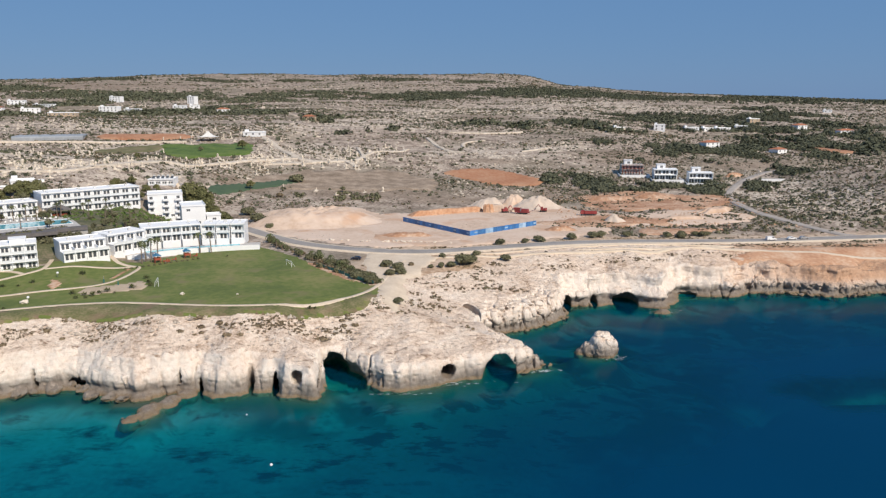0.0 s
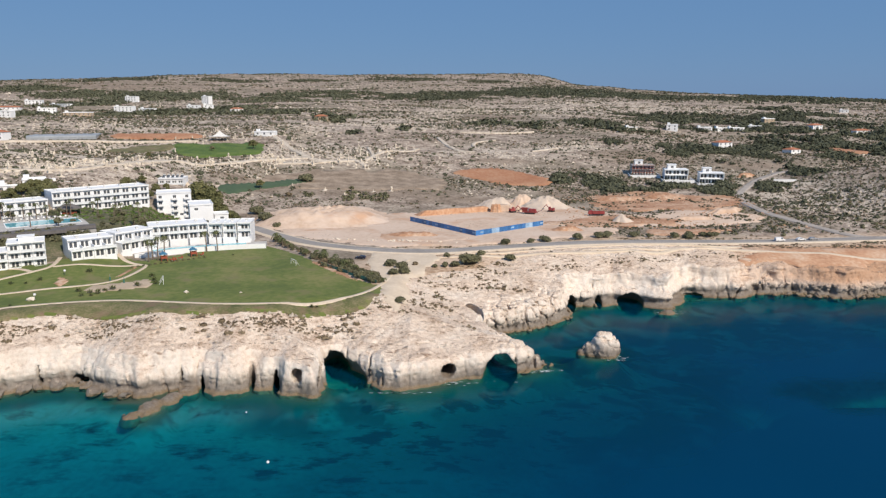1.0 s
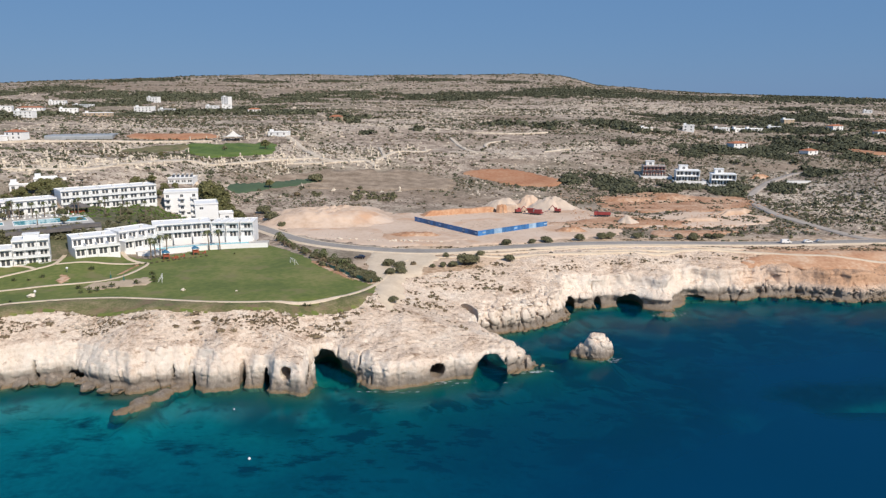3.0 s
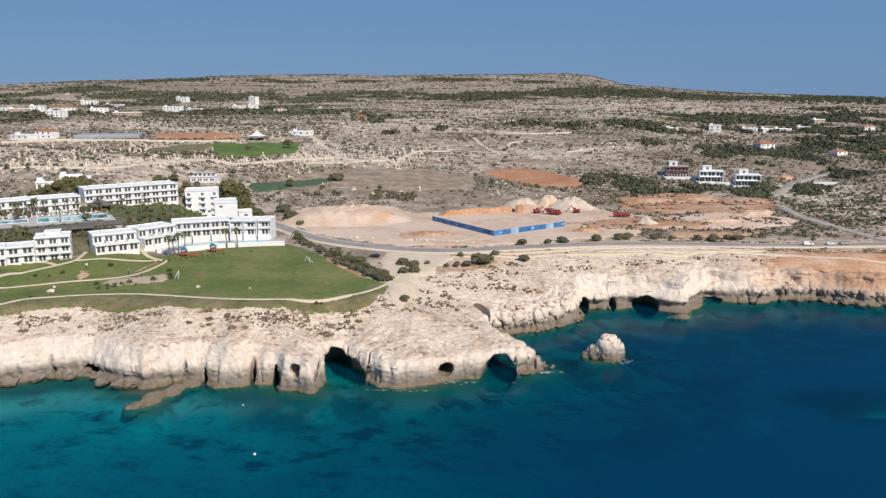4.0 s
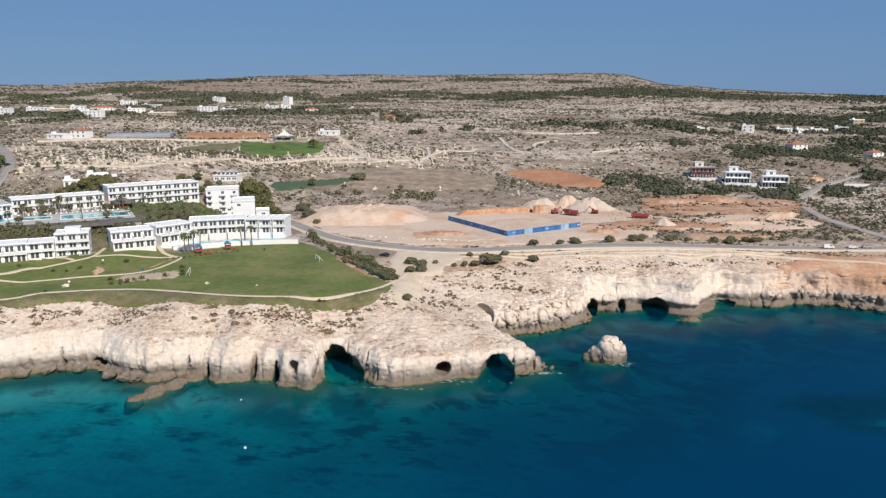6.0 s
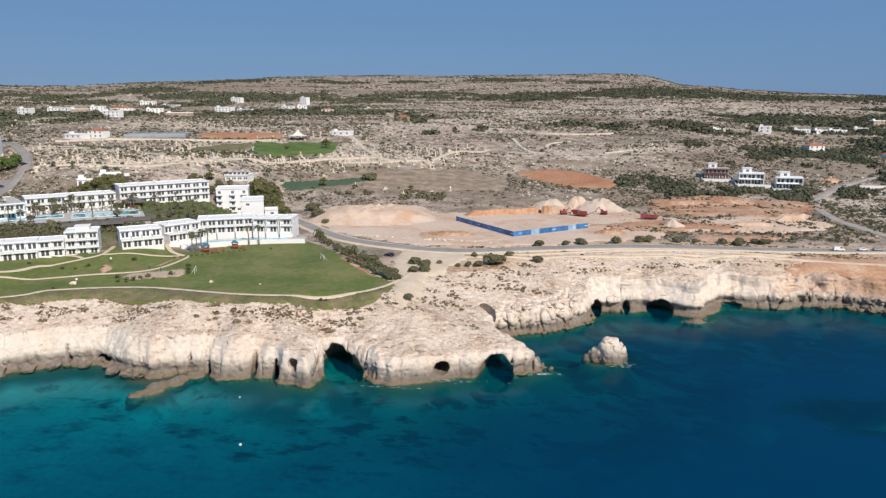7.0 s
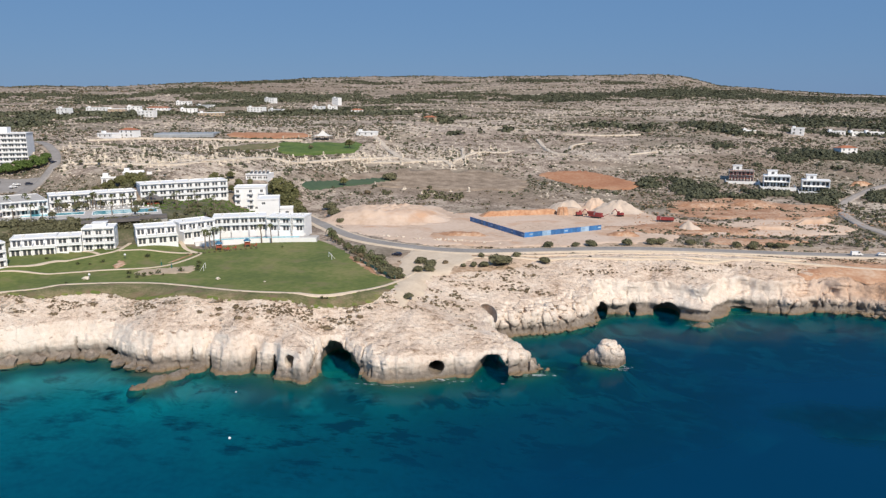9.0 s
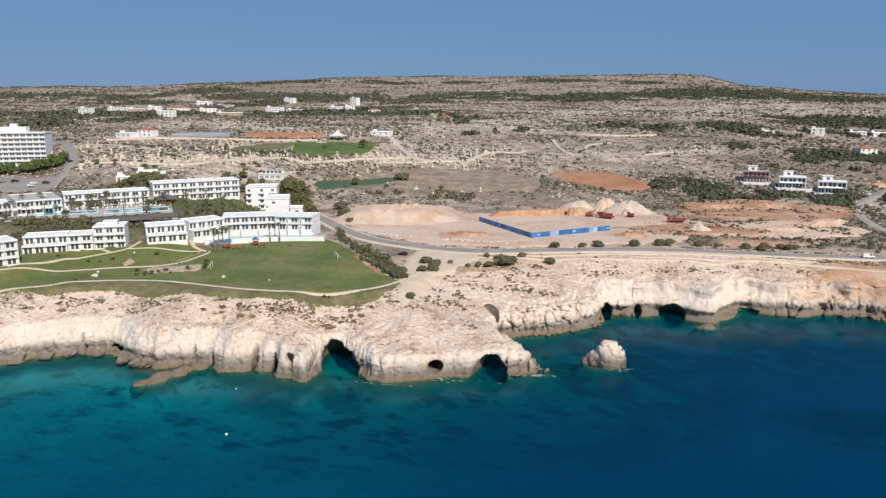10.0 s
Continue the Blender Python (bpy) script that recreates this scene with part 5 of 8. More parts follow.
def hotel_block(label, x, y, z, dx, dy, w, d, floors, bays, balcony=1.0, setback=0.0, group="hotel wings", foot=3.0, side=1, fins=0.9, win=(2.9, 2.4), cap=False, h=3.1, over=1.1, flat="white"):
    """A white flat-roofed wing: storeys with balconies, rails, parapet and roof slab. Local x along its front."""
    e = root("hotel_building", facing(x, y, z, dx, dy), label, "hotel", group)
    wall = bmesh.new()
    step = w / bays
    box(wall, 0.02, w - 0.02, 0.02, d - 0.02, -foot, 0)
    for i in range(floors):
        y0 = setback * i
        storey(e, wall, w, d - y0, i * h, h, bays, 0, y0, side, win, fins * balcony)
        if i:
            yb = y0 - max(balcony, setback) - (fins * balcony if setback else 0.0)
            part("balcony_slab", boxes((-0.1, w + 0.1, yb - 0.1, y0 + 0.3, i * h - 0.2, i * h + 0.02)), M["white"], e)
            for k in range(bays):
                part("balcony_rail", boxes((k * step + 0.12, (k + 1) * step - 0.12, yb, yb + 0.06, i * h + 0.02, i * h + 0.92)), M["rail"], e)
                if setback and k:                   # low walls that part the terraces
                    part("screen", boxes((k * step - 0.08, k * step + 0.08, yb, y0 - 0.002, i * h + 0.02, i * h + 1.5)), M["white"], e)
    if not setback:                                 # ground floor terraces with low walls
        for k in range(0, bays, 2):
            part("terrace_wall", boxes((k * step + 0.1, (k + 1) * step - 0.1, -2.4, -2.25, -foot, 0.75), (k * step + 0.1, k * step + 0.25, -2.25, -0.01, -foot, 0.75)), M["white"], e)
    y0 = setback * (floors - 1)
    zt = floors * h
    part("wall", wall, M["white"], e)
    part("roof", boxes((-0.15, w + 0.15, y0 - over, d + 0.15, zt, zt + 0.25)), M["white"], e)
    part("roof_finish", boxes((0.06, w - 0.06, y0 - over + 0.21, d - 0.06, zt + 0.25, zt + 0.3)), M[flat], e, "pale coated flat roof")
    bm = bmesh.new()
    for b in ((-0.15, w + 0.15, y0 - over, y0 - over + 0.2), (-0.15, w + 0.15, d - 0.05, d + 0.15), (-0.15, 0.05, y0 - over + 0.2, d - 0.05), (w - 0.05, w + 0.15, y0 - over + 0.2, d - 0.05)):
        box(bm, *b, zt + 0.25, zt + 0.6)
    part("parapet", bm, M["white"], e)
    if cap:                                         # raised stair head on the roof
        part("stair_head", boxes((w * 0.3, w * 0.72, d * 0.3, d * 0.75, zt + 0.3, zt + 1.9), (w * 0.27, w * 0.75, d * 0.27, d * 0.78, zt + 1.9, zt + 2.1)), M["white"], e)
    for k in range(max(1, int(w / 7))):
        q = (k + 0.5) * w / max(1, int(w / 7))
        part("roof_unit", boxes((q - 0.6, q + 0.6, d * 0.55, d * 0.55 + 0.8, zt + 0.3, zt + 1.0)), M["roofgrey"], e)
        if k % 2 == 0:
            part("roof_ridge", boxes((q - 0.15, q + 0.15, y0 + 0.5, d - 0.5, zt + 0.3, zt + 0.55)), M["white"], e)
    return e


def plain_block(label, x, y, z, dx, dy, w, d, floors, bays, small=(), foot=9.0, group="main block"):
    """A tall plain white volume; bays are places of stacked balconies, small are lone windows (x, floor)."""
    e = root("hotel_building", facing(x, y, z, dx, dy), label, "hotel", group)
    h = 3.1
    zt = floors * h
    bm = bmesh.new()
    holes = [(b - 0.8, b + 0.8, i * h + 0.1, i * h + 2.2) for b in bays for i in range(floors)] + [(b - 0.9, b + 0.9, i * h + 0.8, i * h + 2.0) for b, i in small]
    wall_face(bm, w, -foot, zt, holes)
    box(bm, 0, 0.25, 0.25, d, -foot, zt)
    box(bm, 0.25, w, d - 0.25, d, -foot, zt)
    box(bm, w - 0.25, w, 0.25, d - 0.25, -foot, zt)
    box(bm, 0.25, w - 0.25, 1.5, 1.7, -foot, zt)
    part("wall", bm, M["white"], e)
    for a, b, c, t in holes:
        window(e, (a + b) / 2, 0.12, c, b - a, t - c)
    for b in bays:
        for i in range(floors):
            s = part("balcony", boxes((b - 1.5, b + 1.5, -1.5, -0.002, i * h - 0.15, i * h + 0.05), (b - 1.5, b + 1.5, -1.5, -1.38, i * h + 0.05, i * h + 0.95), (b - 1.5, b - 1.38, -1.38, -0.002, i * h + 0.05, i * h + 0.95), (b + 1.38, b + 1.5, -1.38, -0.002, i * h + 0.05, i * h + 0.95)), M["white"], e)
    part("roof", boxes((-0.15, w + 0.15, -0.3, d + 0.15, zt, zt + 0.22)), M["white"], e)
    part("parapet", boxes((-0.15, w + 0.15, -0.3, -0.1, zt + 0.22, zt + 0.7), (-0.15, w + 0.15, d - 0.05, d + 0.15, zt + 0.22, zt + 0.7), (-0.15, 0.05, -0.1, d - 0.05, zt + 0.22, zt + 0.7), (w - 0.05, w + 0.15, -0.1, d - 0.05, zt + 0.22, zt + 0.7)), M["white"], e)
    return e


def house(name, label, x, y, z, turn, w, d, floors, roof="flat", bays=3, group="distant houses", wall="white", category="house"):
    """A plain villa: walls with windows, flat or hipped tile roof."""
    e = root(name, pose(x, y, z, 0, 0, turn), label, category, group)
    bm = bmesh.new()
    box(bm, -w / 2 + 0.02, w / 2 - 0.02, 0.02, d - 0.02, -4, 0)
    for i in range(floors):
        storey(e, bm, w, d, i * 3, 3, bays, -w / 2, 0, 1, (1.6, 1.7), 0, 0.7)
    part("wall", bm, M[wall], e)
    zt = floors * 3
    bm = bmesh.new()
    if roof == "flat":
        box(bm, -w / 2 - 0.2, w / 2 + 0.2, -0.4, d + 0.2, zt, zt + 0.3)
        box(bm, -w / 2, w / 2, 0, 0.2, zt + 0.3, zt + 0.8)
        box(bm, -w / 2, w / 2, d - 0.2, d, zt + 0.3, zt + 0.8)
        box(bm, -w / 2 + 0.6, -w / 2 + 3.4, d * 0.4, d * 0.4 + 2.8, zt + 0.3, zt + 2.5)
        part("roof", bm, M["white"], e)
    else:
        o = 0.5
        lo = [bm.verts.new(p) for p in ((-w / 2 - o, -o, zt), (w / 2 + o, -o, zt), (w / 2 + o, d + o, zt), (-w / 2 - o, d + o, zt))]
        r = max(0.5, w / 2 - d / 2)
        hi = [bm.verts.new((-r, d / 2, zt + 1.9)), bm.verts.new((r, d / 2, zt + 1.9))]
        for f in ((lo[0], lo[1], hi[1], hi[0]), (lo[1], lo[2], hi[1]), (lo[2], lo[3], hi[0], hi[1]), (lo[3], lo[0], hi[0]), tuple(lo[::-1])):
            bm.faces.new(f)
        part("roof", bm, M["tileroof"], e, "red clay tile roof")
        part("chimney", boxes((r * 0.5, r * 0.5 + 0.7, d * 0.6, d * 0.6 + 0.7, zt + 0.8, zt + 2.6)), M[wall], e)
    return e


# ---- the white hotel on the cliff ----
LAB = "white flat-roofed hotel wing with balconies facing the lawn"
hotel_block(LAB, -181.5, 213.0, 21.4, 0.53, 0.85, 23, 12, 3, 5, 1.0)
hotel_block("white hotel wing whose lower floor stands forward", -181.0, 247.2, 21.8, 0.85, 0.53, 16.5, 14, 2, 4, 1.0, 4.5)
hotel_block(LAB, -168.6, 258.6, 21.8, 0.85, 0.53, 9.4, 10, 2, 2, 1.0)
hotel_block("three-storey white hotel villa with corner balconies", -161.8, 266.0, 21.2, 0.88, 0.47, 12.4, 10, 3, 3, 1.4, 0, cap=True, win=(2.4, 2.2))
hotel_block("white hotel wing whose upper floor steps back behind a terrace", -143.2, 275.6, 22.7, 0.79, 0.61, 16.6, 15, 2, 4, 1.0, 5.5, h=3.2)
hotel_block("white hotel wing whose upper floor steps back behind a terrace", -131.0, 291.6, 22.7, 0.6, 0.8, 16.8, 15, 2, 4, 1.0, 4.5, h=3.2)
hotel_block("long white hotel wing above a narrow pool", -127.2, 311.4, 22.7, 0.91, 0.415, 24.4, 12, 2, 6, 1.2, fins=1.0, h=3.2)
for i in range(3):
    hotel_block("narrow white hotel bungalow block at the end of the wing", -103.6 + 6.2 * i, 319.5 + 0.7 * i - 0.5 * (i % 2), 22.7, 0.995, 0.1, 5.7, 11, 2, 1, 1.0, 0, side=2, win=(2.8, 2.3), fins=1.2, h=3.2, over=1.4)


def prism(outline, z0, z1):
    """A slab between two heights over an outline, anticlockwise."""
    bm = bmesh.new()
    lo = [bm.verts.new((px, py, z0)) for px, py in outline]
    hi = [bm.verts.new((px, py, z1)) for px, py in outline]
    n = len(outline)
    bm.faces.new(lo[::-1]), bm.faces.new(hi)
    for i in range(n):
        bm.faces.new((lo[i], lo[(i + 1) % n], hi[(i + 1) % n], hi[i]))
    bmesh.ops.recalc_face_normals(bm, faces=bm.faces)
    return bm


def ribbon(line, a, b):
    """The outline of a band beside a line, from a to b metres to its left."""
    line = np.asarray(line, dtype=float)
    d = np.gradient(line, axis=0)
    d /= np.linalg.norm(d, axis=1)[:, None]
    nrm = np.stack([-d[:, 1], d[:, 0]], 1)
    return np.vstack([line + nrm * a, (line + nrm * b)[::-1]])


# curved pool terrace before the long wing
EDGE = smooth_line([(-126.5, 293.5), (-117.6, 301.0), (-107, 306.8), (-96, 311.0), (-86, 313.8), (-77.8, 315.2)], 4)
e = root("pool_terrace", pose(0, 0, 20.3), "curved white-walled terrace with a narrow turquoise lap pool", "swimming pool")
part("wall", prism(ribbon(EDGE, 0, 0.4), -3, 0.6), M["white"], e)
part("deck", prism(ribbon(EDGE, 0.402, 7.0), -3, 0.45), M["deck"], e)
part("pool", prism(ribbon(EDGE[3:17], 0.9, 4.6), 0.3, 0.54), M["pool"], e, "turquoise pool water")
part("rim", prism(ribbon(EDGE[3:17], 4.602, 5.0), 0.3, 0.6), M["white"], e)

# stepped main block and the buildings behind
plain_block("tall white main block with stacked small balconies", -146.2, 371.4, 20.7, 0.94, 0.34, 16.8, 14, 5, (1.7, 8.6, 14.6), ((5.4, 1), (11.6, 1)))
plain_block("white lower part of the main block", -121, 346.4, 21.0, 0.93, 0.37, 10.8, 16, 4, (), ((3.0, 3), (7.5, 1), (3.0, 1)))
plain_block("small white stair wing at the foot of the main block", -110.6, 350.6, 22.3, 0.93, 0.37, 6.5, 7, 2, (), ((3.5, 1),))
top_block = hotel_block("white top floors with solar water heaters on the roof", -166.0, 426.5, 29.0, 0.99, 0.12, 14.2, 12, 3, 4, 0.6, 0, "main block", foot=9, win=(2.3, 1.9), over=0.7)
for i in range(5):
    s = part("water_heater", boxes((1.2 + 2.6 * i, 2.4 + 2.6 * i, 7, 7.7, 10.3, 11.6), (1.3 + 2.6 * i, 2.3 + 2.6 * i, 5.2, 7, 9.6, 9.75)), M["roofgrey"], top_block, "white hot water tank on a stand")
    bm = boxes((1 + 2.6 * i, 2.6 + 2.6 * i, 0, 2.2, 0, 0.1))
    bmesh.ops.rotate(bm, verts=bm.verts, cent=(0, 0, 0), matrix=Matrix.Rotation(radians(32), 3, "X"))
    bmesh.ops.translate(bm, verts=bm.verts, vec=(0, 4.9, 9.75))
    part("collector", bm, M["glass"], s, "dark tilted solar collector")
hotel_block("long three-storey white hotel building with balconies", -183.8, 341.6, 31.3, 0.75, 0.66, 45, 13, 3, 10, 0.9, 0, "rear wings", fins=0.5, win=(2.9, 2.3), over=0.8)
hotel_block("two-storey white hotel building behind the pool", -214, 312, 31.5, 0.735, 0.68, 40, 12, 2, 9, 0.9, 0, "rear wings", fins=0.5, win=(2.9, 2.3), over=0.8)
hotel_block("white hotel restaurant building with a grey roof terrace", -217.5, 285.5, 31.2, 0.66, 0.75, 19, 30, 2, 5, 1.4, 0, "rear wings", flat="deck")
hotel_block("white flat-roofed hotel building beside the restaurant", -226, 270.5, 31.2, 0.6, 0.8, 15, 14, 2, 4, 1.2, 0, "rear wings")
house("house", "small white house on the scrub slope", -209, 374, 37.6, 30, 11, 8, 2, "flat", 3, "small houses")
house("house", "white single-storey annexe on the scrub slope", -218.5, 367, 38.2, 30, 10, 8, 1, "flat", 3, "small houses")

house("house", "white single-storey annexe on the scrub slope", -199, 380.5, 38.0, 30, 11, 8, 1, "flat", 3, "small houses")

# rear pool with its dark deck
e = root("pool_terrace", facing(-200, 270, 31.0, 0.83, 0.56), "raised pool terrace with a dark timber rim behind the front wings", "swimming pool")
part("deck", boxes((-8, 62, 4, 46, -9, 0.3)), M["deck"], e)
part("timber_rim", boxes((-4, 64, 0, 4, -1.2, 0.25), (28, 52, -5, 0, -1.2, 0.2)), M["darkdeck"], e, "dark weathered timber deck")
part("retaining_wall", boxes((-4, 64, 0.5, 1.0, -9, -1.2)), M["concrete"], e)
part("pool", boxes((2, 28, 17, 26, 0.2, 0.36), (32, 60, 12, 26, 0.2, 0.36)), M["pool"], e, "turquoise pool water")
part("rim", boxes((1.6, 2, 16.6, 26.4, 0.2, 0.45), (28, 28.4, 16.6, 26.4, 0.2, 0.45), (2, 28, 16.6, 17, 0.2, 0.45), (2, 28, 26, 26.4, 0.2, 0.45), (31.6, 32, 11.6, 26.4, 0.2, 0.45), (60, 60.4, 11.6, 26.4, 0.2, 0.45), (32, 60, 11.6, 12, 0.2, 0.45), (32, 60, 26, 26.4, 0.2, 0.45)), M["white"], e)
lounger = root("sun_lounger", pose(0, 0, -400), "white sun lounger on the pool deck", "sun lounger", "loungers")
part("seat", boxes((0, 0.7, 0, 1.4, 0.3, 0.38)), M["canvas"], lounger)
bm = boxes((0, 0.7, 0, 0.7, 0, 0.08))
bmesh.ops.rotate(bm, verts=bm.verts, cent=(0, 0, 0), matrix=Matrix.Rotation(radians(45), 3, "X"))
bmesh.ops.translate(bm, verts=bm.verts, vec=(0, 1.38, 0.32))
part("backrest", bm, M["canvas"], lounger)
for lx in (0.05, 0.6):
    for ly in (0.1, 1.3):
        part("leg", boxes((lx, lx + 0.06, ly, ly + 0.06, 0, 0.3)), M["white"], lounger)
deck_m = facing(-200, 270, 31.3, 0.83, 0.56)
for i in range(26):
    copy_thing(lounger, deck_m @ pose(1 + i * 2.2, 29 + 1.6 * (i % 2), 0.0, 0, 0, rnd.uniform(-8, 8)))

# white canopies before the restaurant, and closed parasols by the pool
canopy = root("canopy", pose(0, 0, -400), "white pyramid canopy on four thin posts by the pool", "canopy", "canopies")
bm = bmesh.new()
v = [bm.verts.new(p) for p in ((-2.2, -2.2, 2.5), (2.2, -2.2, 2.5), (2.2, 2.2, 2.5), (-2.2, 2.2, 2.5), (0, 0, 3.9))]
for f in ((0, 1, 4), (1, 2, 4), (2, 3, 4), (3, 0, 4), (3, 2, 1, 0)):
    bm.faces.new([v[i] for i in f])
part("roof", bm, M["canvas"], canopy)
for px in (-2.1, 2.1):
    for py in (-2.1, 2.1):
        bm = bmesh.new()
        tube(bm, (px, py, 0), (px, py, 2.5), 0.06, 0.06, 6)
        part("post", bm, M["white"], canopy)
for px, py in [(-218, 284), (-215, 288.5), (-211.4, 291.4), (-208, 294.5)]:
    copy_thing(canopy, pose(px, py, 31.3, 0, 0, 35))
parasol = root("parasol", pose(0, 0, -400), "white pool parasol with a pale pole", "parasol", "parasols")
bm = bmesh.new()
tube(bm, (0, 0, 0), (0, 0, 2.6), 0.05, 0.05, 6)
part("pole", bm, M["white"], parasol)
bm = bmesh.new()
tube(bm, (0, 0, 1.5), (0, 0, 2.7), 0.32, 0.06, 8)
part("folded_cover", bm, M["canvas"], parasol)
bm = bmesh.new()
tube(bm, (0, 0, 0), (0, 0, 0.12), 0.35, 0.35, 10)
part("base", bm, M["concrete"], parasol)
for i in range(22):
    copy_thing(parasol, deck_m @ pose(2 + i * 2.5 + rnd.uniform(-0.3, 0.3), 30.6 + 2.2 * (i % 3), 0))

bar = root("pool_bar", facing(-176, 332, 31.4, 0.83, 0.56), "dark thatched open pool bar on posts", "pavilion")
bm = bmesh.new()
v = [bm.verts.new(p) for p in ((-0.8, -0.8, 2.6), (9.8, -0.8, 2.6), (9.8, 6.8, 2.6), (-0.8, 6.8, 2.6), (3, 3, 4.7), (6, 3, 4.7))]
for f in ((0, 1, 5, 4), (1, 2, 5), (2, 3, 4, 5), (3, 0, 4), (3, 2, 1, 0)):
    bm.faces.new([v[i] for i in f])
part("roof", bm, M["darkdeck"], bar, "dark weathered thatch")
part("counter", boxes((1.5, 7.5, 1.5, 2.1, 0, 1.1)), M["wood"], bar)
for px in (0, 4.4, 8.8):
    for py in (0, 5.8):
        part("post", boxes((px, px + 0.2, py, py + 0.2, -1, 2.6)), M["darkdeck"], bar)
# palms and shrubs round the hotel
for px, py, k in [(-118.6, 288, 0), (-115.8, 290.5, 0), (-114, 293, 0), (-118.5, 292, 1), (-101.5, 308, 0), (-97.0, 308.6, 0)]:
    plant(PALM[k], px, py, 1.1)
for i in range(44):
    q = deck_m @ Vector((rnd.uniform(-8, 60), rnd.choice((6, 8, 27.5, 33, 36, 39)) + rnd.uniform(-1, 1), 0))
    if rnd.random() < 0.72:
        plant(PALM[rnd.choice((0, 1, 1))], q.x, q.y, 0.9, z=31.3)
    else:
        plant(TREE[2], q.x, q.y, 0.8, z=31.3)
for i in range(46):                                # trees behind the rear wing
    t = rnd.random()
    plant(TREE[rnd.choice((0, 2, 0))], -228 + 38 * t + rnd.uniform(-1, 1), 325 + 31 * t + rnd.uniform(0, 3), rnd.uniform(0.8, 1.05))
for i in range(14):                                # screen before the small house
    plant(TREE[rnd.choice((0, 2))], -224 + 30 * i / 13 + rnd.uniform(-1, 1), 350 + 14 * i / 13 + rnd.uniform(-1, 1), rnd.uniform(0.75, 0.95))
for i in range(16):
    plant(TREE[rnd.choice((0, 2))], rnd.uniform(-176, -150), rnd.uniform(384, 420), rnd.uniform(0.7, 1.0))
for i in range(34):
    u, v = rnd.random(), rnd.random()
    q = np.array([-166, 300]) * (1 - u) * (1 - v) + np.array([-128, 322]) * u * (1 - v) + np.array([-120, 342]) * u * v + np.array([-152, 360]) * (1 - u) * v
    plant(rnd.choice((BUSH[4], BUSH[1], TREE[2], PALM[1], BUSH[4])), q[0], q[1], rnd.uniform(0.45, 0.8))
for px, py in [(-160, 336), (-152, 342), (-147, 350), (-140, 345), (-158, 350), (-136, 338), (-150, 330), (-143, 334), (-165, 342), (-131, 346)]:
    plant(PALM[rnd.choice((0, 1))], px, py, rnd.uniform(0.75, 1.0))
for i in range(30):                                # garden between the wings and the main block
    t = rnd.random()
    plant(rnd.choice((BUSH[4], BUSH[1], TREE[2], PALM[1])), -156 + 34 * t + rnd.uniform(-4, 4), 312 + 34 * t + rnd.uniform(-4, 34 - 30 * t), rnd.uniform(0.45, 0.75))
for px, py, s in [(-136, 408, 1.9), (-130, 404, 1.9), (-124, 398, 1.5), (-127, 390, 1.3), (-116, 384, 1.2), (-110, 377, 1.0), (-106, 371, 0.85), (-131, 410, 1.5), (-139, 408, 1.3)]:
    plant(TREE[1], px, py, s)
for i in range(16):
    t = i / 15
    plant(BUSH[3 if i % 3 == 0 else 1], -112 + 22 * t + rnd.uniform(-1.5, 1.5), 368 - 38 * t + rnd.uniform(-2, 2), 1.1)
# hedge of palms and shrubs between lawn and road
for i in range(96):
    t = rnd.random() ** 0.9
    x, y = -81 + 57 * t, 332 - 79 * t
    src = rnd.choice((PALM[2], PALM[2], BUSH[1], BUSH[0], BUSH[4], BUSH[3], BUSH[1], BUSH[3]))
    plant(src, x + rnd.uniform(-0.8, 3.6), y + rnd.uniform(0, 4), rnd.uniform(0.45, 1.25) * (1 - 0.25 * t))
for i in range(26):                                # dry thicket by the lawn corner
    t = rnd.random()
    plant(BUSH[3 if rnd.random() < 0.6 else 0], -48 + 24 * t + rnd.uniform(-3, 3), 286 - 24 * t + rnd.uniform(-5, 3), rnd.uniform(0.8, 1.2))
for px, py, k, s in [(-14.3, 235, 1, 0.95), (-20.5, 281, 4, 1.0), (-15.5, 279, 4, 0.8), (-14.5, 270.5, 4, 0.8), (-18.5, 268, 1, 1.0), (9, 285.5, 4, 1.3), (13, 287, 4, 1.1), (5, 283, 1, 1.0), (1, 282, 0, 1.0), (28.5, 297, 1, 1.0), (16, 301, 1, 0.8),
                    (1.7, 297.5, 0, 1.0), (-3, 281, 2, 1.0), (-11, 284, 3, 0.9), (46, 330, 4, 0.8), (78, 341, 1, 1.1), (92, 344, 4, 0.9), (99, 345, 0, 1.0), (62.9, 334.5, 4, 0.85), (74.5, 339, 4, 1.0), (112, 346.5, 1, 1.0), (118.6, 345.5, 4, 0.8), (131, 351, 1, 1.0), (28.5, 321, 4, 0.9), (48, 327, 1, 0.9), (-105, 412, 4, 1.4), (-96, 393, 4, 1.5), (-91, 383, 4, 1.3), (-85, 370, 1, 1.2), (-98, 462, 3, 1.6), (-93.7, 508, 4, 2.0), (120, 350, 4, 0.8), (128, 352, 1, 1.1), (134, 354, 1, 1.0), (40, 326, 1, 0.9)]:
    plant(BUSH[k], px, py, s)
for i in range(14):                                # low hedge and garden shrubs in the lawn
    t = i / 14
    plant(BUSH[2], -121 + 24 * t, 277.5 + 20 * t, 0.5, 0.2)
